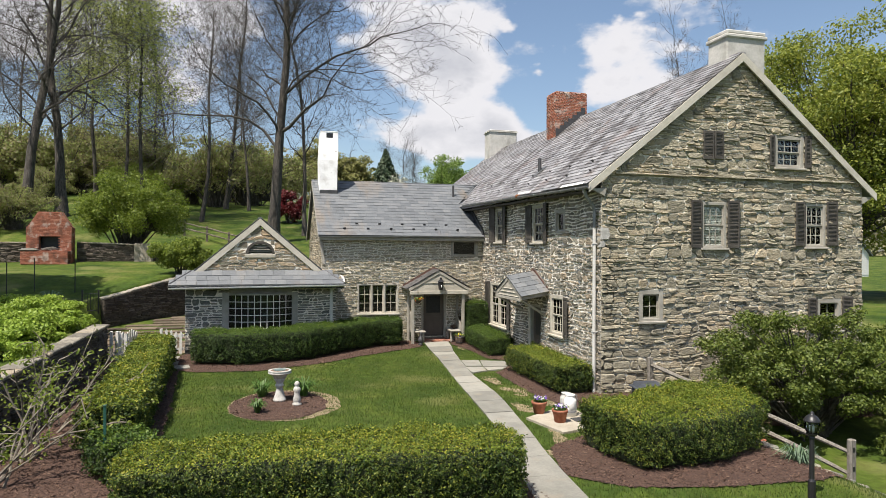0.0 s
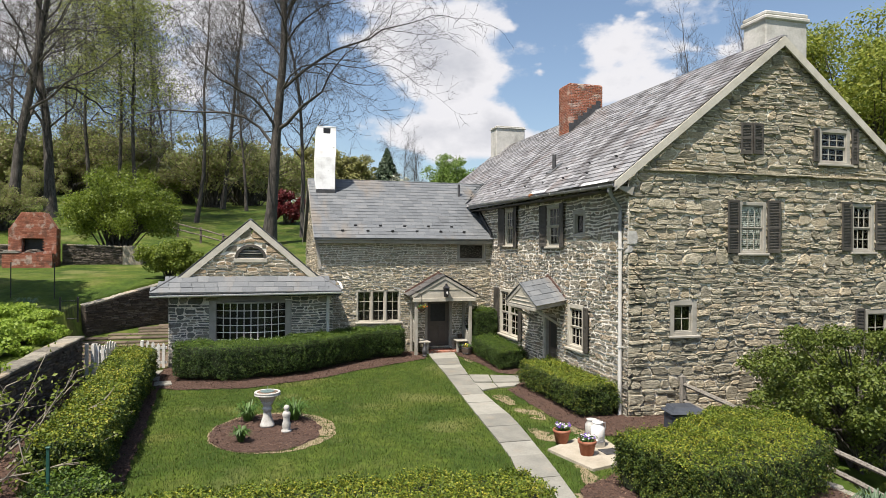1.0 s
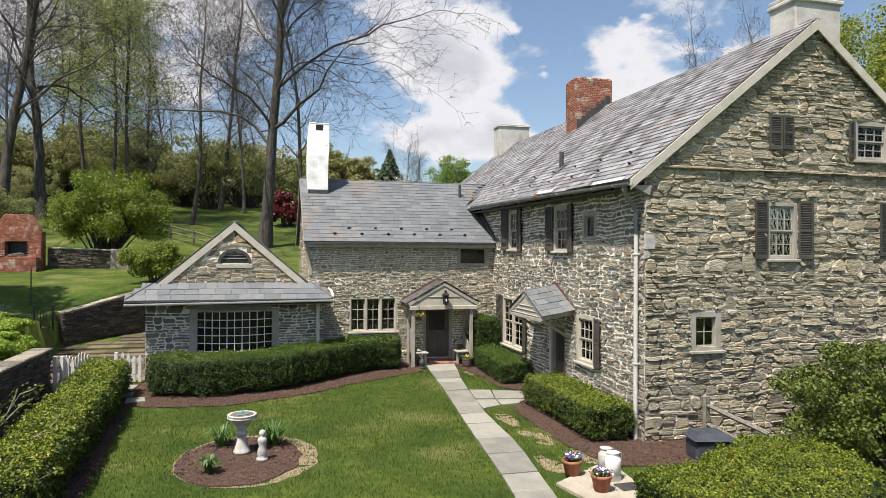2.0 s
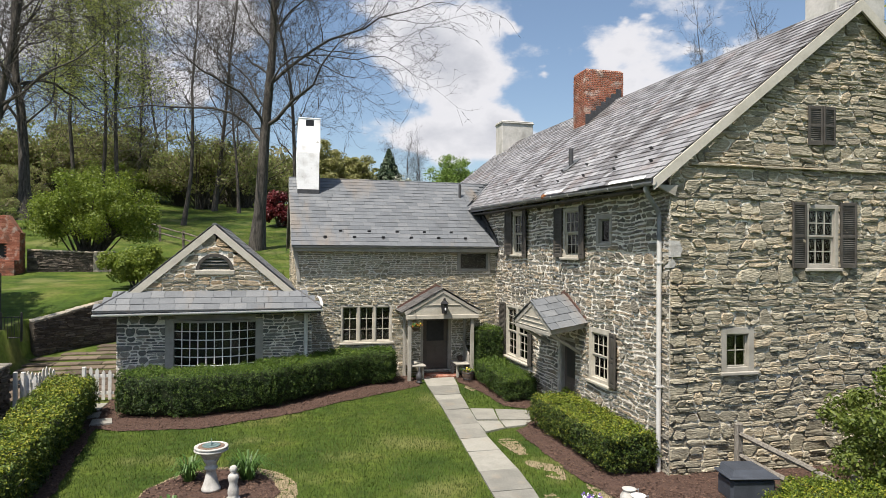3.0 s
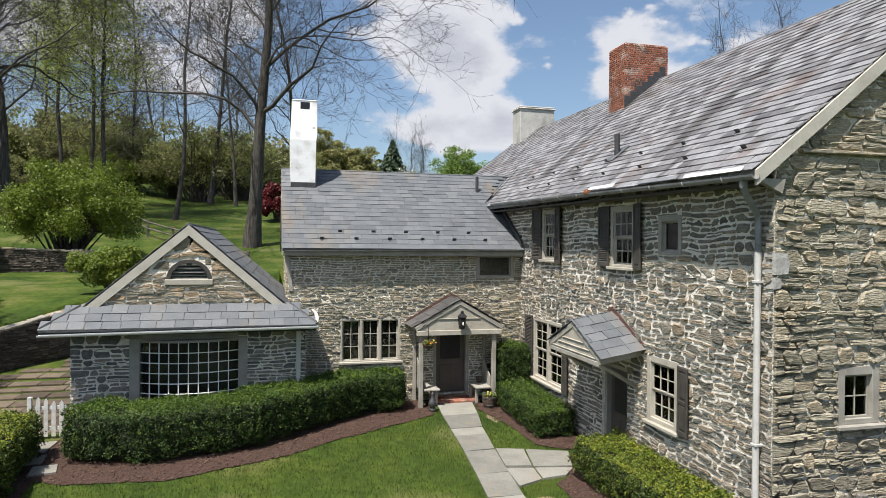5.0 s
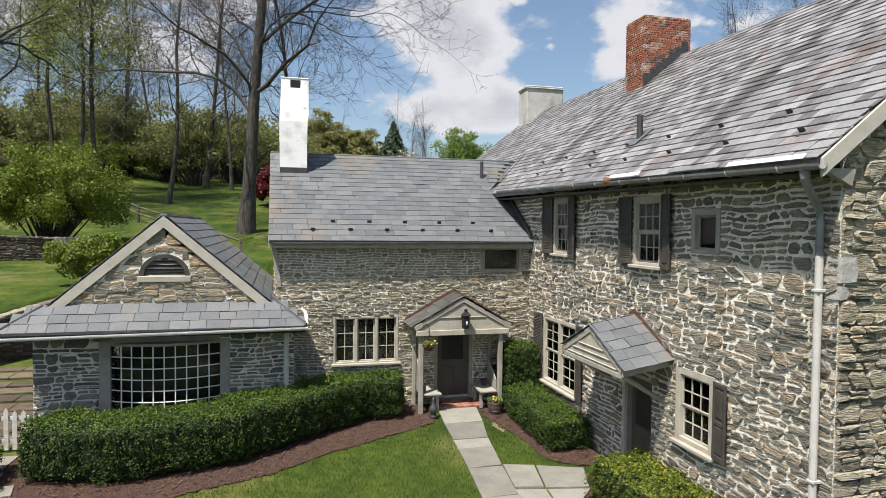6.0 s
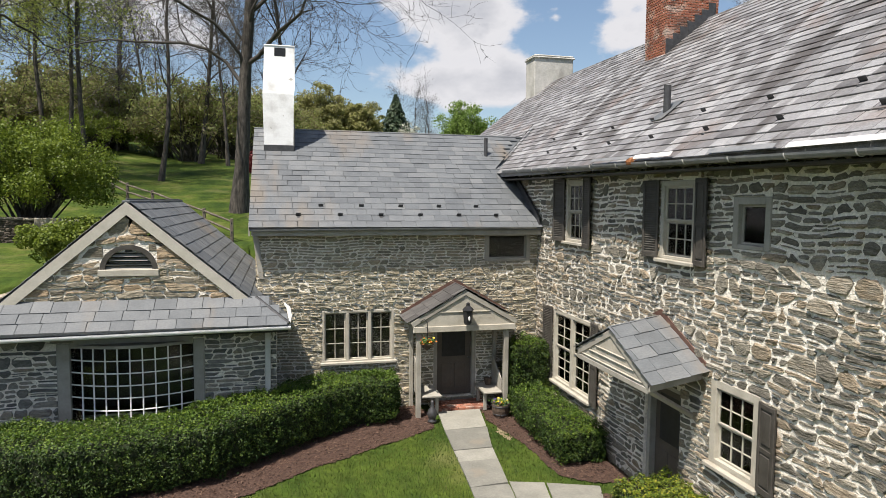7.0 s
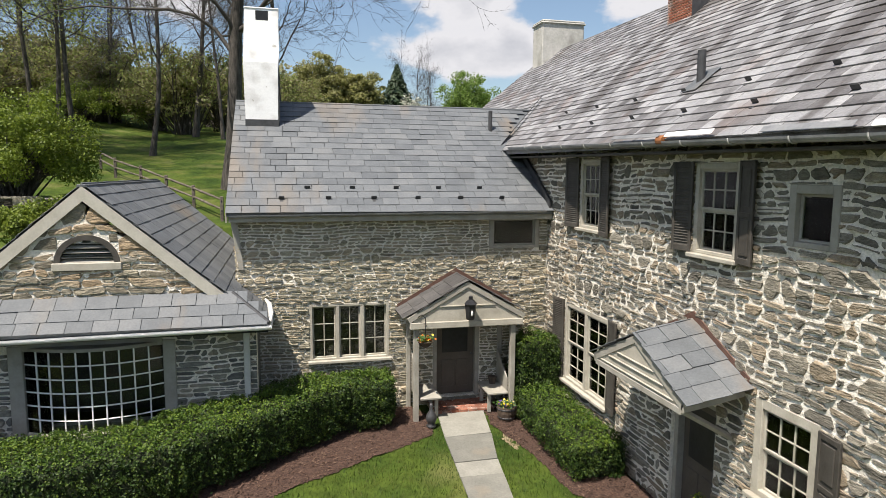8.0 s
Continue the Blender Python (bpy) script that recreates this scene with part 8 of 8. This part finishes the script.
for k, (x, y, s, h) in enumerate(((-16.2, -1.0, 1.5, 0.9), (-16.4, 2.0, 1.6, 0.9), (-16.3, 5.0, 1.5, 1.0), (-16.2, 7.6, 1.3, 0.8), (-18.6, 4.2, 1.7, 1.0), (-18.4, 8.2, 1.7, 1.0), (-18.0, 11.4, 1.5, 0.9), (-20.4, 9.5, 1.6, 0.9), (-17.0, 10.6, 1.2, 0.7), (-20.6, 13.0, 1.4, 0.8))):
    shrub("bright ground-cover perennials on the terrace", 80 + k, at_ground(x, y, -0.1), (s, s, h), 9500, 0.062, "bright_leaf", clumps=30, hollow=0.1, name="perennial_clump", category="plant")


def thicket(label, seed, c, spread, h, n):
    """A leggy half-bare shrub: many crooked pale stems, sparse young leaves."""
    rs = np.random.RandomState(seed)
    g = Geo()
    tips = []
    for k in range(n):
        p = Vector((rs.normal(0, 0.22), rs.normal(0, 0.22), -0.05))
        a = rs.uniform(0, 6.28)
        d = Vector((math.cos(a) * rs.uniform(0.2, 0.9) + spread[0], math.sin(a) * rs.uniform(0.2, 0.9) + spread[1], rs.uniform(0.6, 1.3))).normalized()
        pts = [p]
        for s in range(6):
            d = (d + Vector(rs.normal(0, 0.16, 3)) + Vector((0, 0, -0.03))).normalized()
            pts.append(pts[-1] + d * h * 0.22)
        r = rs.uniform(0.018, 0.036)
        g.tube(pts, [r * (1 - 0.13 * s) for s in range(7)], 5, cap=False)
        for s in range(2, 7):
            for j in range(1 + s % 2):
                e = (d + Vector(rs.normal(0, 0.7, 3))).normalized()
                q = [pts[s], pts[s] + e * h * 0.12, pts[s] + e * h * 0.22 + Vector(rs.normal(0, 0.03, 3))]
                g.tube(q, [r * 0.45, r * 0.32, r * 0.15], 4, cap=False)
                tips += [q[1], q[2]]
    ob = thing("leggy_shrub", label, "shrub", m=pose(*c))
    tagged(part("stemwork", g, M["pale_twig"], ob, fix=False), kind="stuff")
    T = np.array([tuple(t) for t in tips])
    T = T[rs.randint(0, len(T), 600)] + rs.normal(0, 0.06, (600, 3))
    v, f = leaf_cards(rs, T, rs.normal(0, 1, (600, 3)) + np.array([0, 0, 1]), 0.05)
    tagged(part("leaves", np_mesh("leaves", v, f, M["fresh_leaf"]), M["fresh_leaf"], ob), kind="stuff")
    return ob


thicket("leggy pale-stemmed shrub leafing out by the retaining wall", 91, (-13.75, -2.4, 0.0), (0.35, 0.1), 1.75, 9)
thicket("leggy pale-stemmed shrub against the retaining wall", 92, (-14.0, -0.2, 0.0), (0.25, 0.0), 1.6, 7)
thicket("leggy shrub at the foot of the wall", 93, (-13.9, -4.4, 0.0), (0.1, 0.2), 1.7, 8)

# ---- trees of the hillside ----
big = bare_tree("tall bare tree with spreading limbs behind the garden room", 3, 31, 0.46, 4, (21, 9, 6, 3), 0.72, wob=0.2, up=0.015, spread=(0.55, 1.2), haze=20000, reach=(0.3, 0.52), low=0.32, m=pose(*at_ground(-8.9, 34.2)))
wood = [
    bare_tree("slender bare woodland tree with grey bark", 101, 23, 0.19, 3, (20, 7, 4), 0.85, wob=0.2, up=0.03, spread=(0.45, 0.95), haze=5000, reach=(0.14, 0.30), low=0.3, m=pose(*at_ground(-15.15, 46.5))),
    bare_tree("tall bare woodland tree with upswept limbs", 102, 27, 0.25, 3, (20, 8, 4), 0.82, wob=0.2, up=0.035, spread=(0.4, 0.9), haze=6000, reach=(0.16, 0.34), low=0.34, m=pose(*at_ground(-13.8, 59.6))),
    bare_tree("thin woodland tree in yellow-green spring haze", 103, 24, 0.19, 3, (18, 7, 4), 0.85, "spring_leaf", 10000, 0.115, wob=0.2, up=0.03, spread=(0.45, 0.95), haze=1500, reach=(0.16, 0.32), low=0.34, m=pose(*at_ground(-22.5, 52.0))),
    bare_tree("bare woodland tree with fine twigs", 104, 21, 0.17, 3, (20, 7, 4), 0.85, wob=0.22, up=0.03, spread=(0.45, 1.0), haze=5000, reach=(0.16, 0.32), low=0.28, m=pose(*at_ground(-11.2, 57.5))),
    bare_tree("woodland tree just breaking into leaf", 105, 26, 0.22, 3, (18, 7, 4), 0.82, "spring_leaf", 9000, 0.12, wob=0.2, up=0.03, spread=(0.4, 0.95), haze=2500, reach=(0.16, 0.32), low=0.34, m=pose(*at_ground(-27.0, 60.0))),
]
lefts = bare_tree("massive old bare tree with low twiggy limbs", 106, 30, 0.42, 4, (16, 7, 5, 3), 0.75, wob=0.22, up=-0.005, haze=9000, spread=(0.6, 1.3), reach=(0.24, 0.45), low=0.26, m=pose(*at_ground(-27.6, 40.5)))
copy_thing(lefts, pose(*at_ground(-25.3, 41.8), 0, 0, 130)).name = "bare_tree"
copy_thing(wood[0], pose(*at_ground(-6.3, 37.4), 0, 0, 75))
copy_thing(wood[2], pose(*at_ground(-20.0, 45.5), 0, 0, 200))
trng = random.Random(77)
spots = []
for k in range(400):
    y = trng.uniform(54, 120)
    x = trng.uniform(-0.95 * (y + 17) - 9, -0.02 * y - 6)
    if -24 < x < -7 and y < 64:
        continue
    if all((x - a) ** 2 + (y - b) ** 2 > 18 for a, b in spots):
        spots.append((x, y))
    if len(spots) >= 19:
        break
for k, (x, y) in enumerate(spots):
    s = trng.uniform(0.75, 1.15)
    src = wood[trng.choice((0, 1, 1, 3, 3, 4, 0))]
    c = copy_thing(src, pose(*at_ground(x, y), trng.uniform(-2, 2), trng.uniform(-2, 2), trng.uniform(0, 360)))
    c.scale = (s, s, s)
# understorey
unders = [shrub("brown-green woodland understorey brush", 120 + k, at_ground(-30 + 6 * k, 66), (4.4, 3.4, 4.6), 13000, 0.10, m_, clumps=150, hollow=0.1, tuft=0.55, name="woodland_brush") for k, m_ in enumerate(("under_leaf", "under_leaf", "fresh_leaf"))]
for k in range(66):
    y = trng.uniform(62, 118)
    x = trng.uniform(-0.95 * (y + 17) - 9, -0.02 * y - 4)
    s = trng.uniform(1.1, 2.1)
    c = copy_thing(unders[trng.choice((0, 0, 1, 1, 2))], pose(*at_ground(x, y), 0, 0, trng.uniform(0, 360)))
    c.scale = (s, s, s * trng.uniform(0.8, 1.2))
for k, (x, y) in enumerate(((-27.0, 36.5), (-31.0, 34.0), (-34.0, 38.0), (-29.0, 45.0), (-36.0, 46.0), (-24.0, 60.0), (-41.0, 52.0), (-30.0, 54.0), (-38.0, 58.0))):
    s = trng.uniform(0.6, 1.0)
    c = copy_thing(unders[k % 3], pose(*at_ground(x, y), 0, 0, 40 * k))
    c.scale = (s, s, s)
rm = shrub("small dark red Japanese maple", 141, at_ground(-7.3, 45.5), (1.6, 1.5, 2.9), 6000, 0.14, "red_leaf", clumps=26, name="red_maple", category="tree")


def leafy_tree(label, seed, c, trunk_h, crown, n, leaf_size, mat, clumps=60, name="leafy_tree", radius=0.3, hollow=0.45):
    """A trunk with limbs and a broken crown of leaf clumps."""
    rs = np.random.RandomState(seed)
    ob = thing(name, label, "tree", m=pose(*c))
    cx, cz = crown
    cs = []
    for k in range(clumps):
        d = rs.normal(0, 1, 3)
        d /= np.linalg.norm(d)
        cs.append(d * np.array([cx, cx, cz]) * rs.uniform(hollow, 0.95) + np.array([0, 0, trunk_h + cz * 0.75]))
    g = Geo().tube([(0, 0, -0.3), (0.1, 0, trunk_h * 0.5), (0.05, 0.1, trunk_h), (0, 0, trunk_h + cz * 0.7)], [radius * 1.3, radius, radius * 0.8, radius * 0.25], 9, cap=False)
    part("trunk", g, M["bark"], ob, fix=False, smooth=True)
    g = Geo()
    for q in cs:
        b = Vector((0, 0, trunk_h * rs.uniform(0.7, 1.15)))
        t = Vector(q)
        g.tube([b, b.lerp(t, 0.5) + Vector((0, 0, 0.08 * cz)), t], [radius * 0.28, radius * 0.16, radius * 0.05], 5, cap=False)
    part("branchwork", g, M["bark"], ob, fix=False)
    cs = np.array(cs)
    pick = rs.randint(0, clumps, n)
    dirs = rs.normal(0, 1, (n, 3))
    dirs /= np.linalg.norm(dirs, axis=1, keepdims=True)
    P = cs[pick] + dirs * rs.uniform(0.14, 0.30, clumps)[pick][:, None] * np.array([[cx, cx, cz * 0.55]]) * (rs.random_sample((n, 1)) ** 0.4)
    v, f = leaf_cards(rs, P, dirs + np.array([0, 0, 0.6]), leaf_size)
    tagged(part("crown", np_mesh("crown", v, f, M[mat]), M[mat], ob), kind="stuff")
    return ob


leafy_tree("broad maple in yellow-green spring leaf east of the house", 151, at_ground(25.5, 15.0), 4.5, (8.2, 7.6), 100000, 0.12, "tree_leaf", 190, radius=0.4, hollow=0.3)
leafy_tree("second maple in spring leaf beyond the east lawn", 152, at_ground(34.0, 10.0), 4.0, (7.5, 7.0), 60000, 0.13, "tree_leaf", 130, radius=0.4, hollow=0.3)
for src, x, y, a in ((wood[0], 37.0, 47.0, 20), (wood[1], 47.0, 50.0, 120)):
    copy_thing(src, pose(*at_ground(x, y), 0, 0, a)).scale = (0.8, 0.8, 1.2)
leafy_tree("tall maple in young leaf west of the terrace lawn", 153, at_ground(-27.5, 10.5), 14.0, (5.0, 5.5), 16000, 0.22, "tree_leaf", 60, radius=0.4, hollow=0.3)
# distant trees beyond the wing
M["olive_leaf"] = foliage("olive_spring_leaf", [(0.19, 0.185, 0.075), (0.25, 0.245, 0.09), (0.30, 0.305, 0.10)], back=0.4)
dist = [
    ("distant round tree in yellow-green leaf", (8.0, 118.0), 0.8, (5.0, 5.0), "olive_leaf", 26000),
    ("distant white-blossoming fruit tree", (17.5, 118.0), 2.0, (3.4, 3.4), "blossom", 3000),
    ("distant tree in fresh green leaf", (29.0, 124.0), 4.5, (6.0, 7.5), "far_leaf", 16000),
    ("distant tree in fresh green leaf", (35.0, 128.0), 4.5, (6.0, 7.5), "far_leaf", 16000),
    ("distant tree in fresh green leaf", (41.0, 126.0), 4.0, (6.0, 7.5), "far_leaf", 16000),
    ("distant tree in yellow-green leaf", (1.5, 118.0), 1.2, (6.0, 6.0), "olive_leaf", 26000),
    ("distant low yellow-green tree", (22.0, 132.0), 1.0, (5.0, 4.5), "olive_leaf", 9000),
    ("distant tree in fresh green leaf", (48.0, 130.0), 2.5, (6.0, 5.0), "far_leaf", 8000),
]
for k, (lb, (x, y), th, cr, mt, n) in enumerate(dist):
    leafy_tree(lb, 160 + k, at_ground(x, y, 3.0 if mt == "blossom" else 2.5), th, cr, n, 0.25, mt, 170, hollow=0.12, name="distant_tree")
for x in (20.0, 22.0, 24.5, 26.5):
    c = copy_thing(wood[3], pose(*at_ground(x, 138.0, 2.0), 0, 0, x * 40))
    c.scale = (0.85, 0.85, 0.95)


def fir(label, c, h, r, seed, n=5000):
    """A conifer: whorls of drooping sprays round a straight trunk."""
    rs = np.random.RandomState(seed)
    ob = thing("fir_tree", label, "tree", m=pose(*c))
    part("trunk", Geo().tube([(0, 0, 0), (0, 0, h)], [0.22, 0.03], 7), M["bark"], ob)
    t = rs.random_sample(n) ** 0.7
    z = h * (1 - t * 0.95)
    a = rs.uniform(0, 6.28, n)
    rad = r * t * (0.55 + 0.45 * np.cos(a * 6 + np.floor(z * 1.4) * 2.1)) * rs.uniform(0.5, 1.05, n) + 0.1
    P = np.stack([rad * np.cos(a), rad * np.sin(a), z - 0.25 * rad], 1)
    v, f = leaf_cards(rs, P, np.stack([np.cos(a), np.sin(a), 0.6 + 0 * a], 1), 0.42)
    tagged(part("sprays", np_mesh("sprays", v, f, M["conifer"]), M["conifer"], ob), kind="stuff")
    return ob


fir("distant tall dark conifer", at_ground(15.2, 120.0, 3.0), 12.5, 6.0, 171, 9000)
fir("distant small dark conifer", at_ground(18.4, 126.0, 3.0), 9.0, 4.5, 172)
# far tree line closing the view all round
M["far_wood"] = foliage("far_wood_leaf", [(0.19, 0.175, 0.11), (0.24, 0.225, 0.12), (0.24, 0.255, 0.11)], back=0.3)
rs = np.random.RandomState(6)
n = 150000
a = rs.uniform(0, 2 * math.pi, n)
R = rs.uniform(150, 190, n)
X, Y = R * np.cos(a), 20 + R * np.sin(a)
hgt = 13 + 4 * np.sin(a * 9) + 3 * np.sin(a * 23 + 1)
P = np.stack([X, Y, ground_z(X, Y) + rs.random_sample(n) ** 0.8 * hgt], 1)
v, f = leaf_cards(rs, P, np.stack([-np.cos(a), -np.sin(a), 0.4 + 0 * a], 1), 0.85, 0.9, 1.2)
tagged(new("far_woods", np_mesh("far_woods", v, f, M["far_wood"])), "far belt of mixed spring woodland", "woods", kind="stuff")

# ---- hillside fence, shed ----
def hill_fence(pts):
    for x, y in pts:
        rail_post((x, y, float(ground_z(x, y))), 1.15, "weathered post of the hillside rail fence", "dark_rail")
    for (x0, y0), (x1, y1) in zip(pts, pts[1:]):
        rails((x0, y0, float(ground_z(x0, y0)) + 1.0), (x1, y1, float(ground_z(x1, y1)) + 1.0), "weathered rail of the hillside fence", "dark_rail")


hill_fence([(-16.9, 40.0), (-15.5, 37.4), (-13.6, 34.6), (-11.9, 32.0), (-10.3, 29.6), (-8.8, 27.2)])
shed = thing("white_shed", "small white clapboard shed beyond the lawn", "shed", m=pose(*at_ground(55.0, 44.0), 0, 0, 15))
part("body", Geo().prism([(-3, -2, -0.3), (3, -2, -0.3), (3, -2, 2.6), (0, -2, 4.6), (-3, -2, 2.6)], (0, 5, 0)), M["white"], shed)
for k in range(11):
    part("clapboard", Geo().box((-3.02, -2.03, 0.1 + 0.22 * k), (3.02, -1.99, 0.3 + 0.22 * k), 0.01), M["white"], shed)
part("roof", Geo().prism([(-3.4, -2.3, 2.4), (0, -2.3, 4.75), (3.4, -2.3, 2.4), (3.4, -2.3, 2.25), (0, -2.3, 4.6), (-3.4, -2.3, 2.25)], (0, 5.6, 0)), M["slate"], shed)
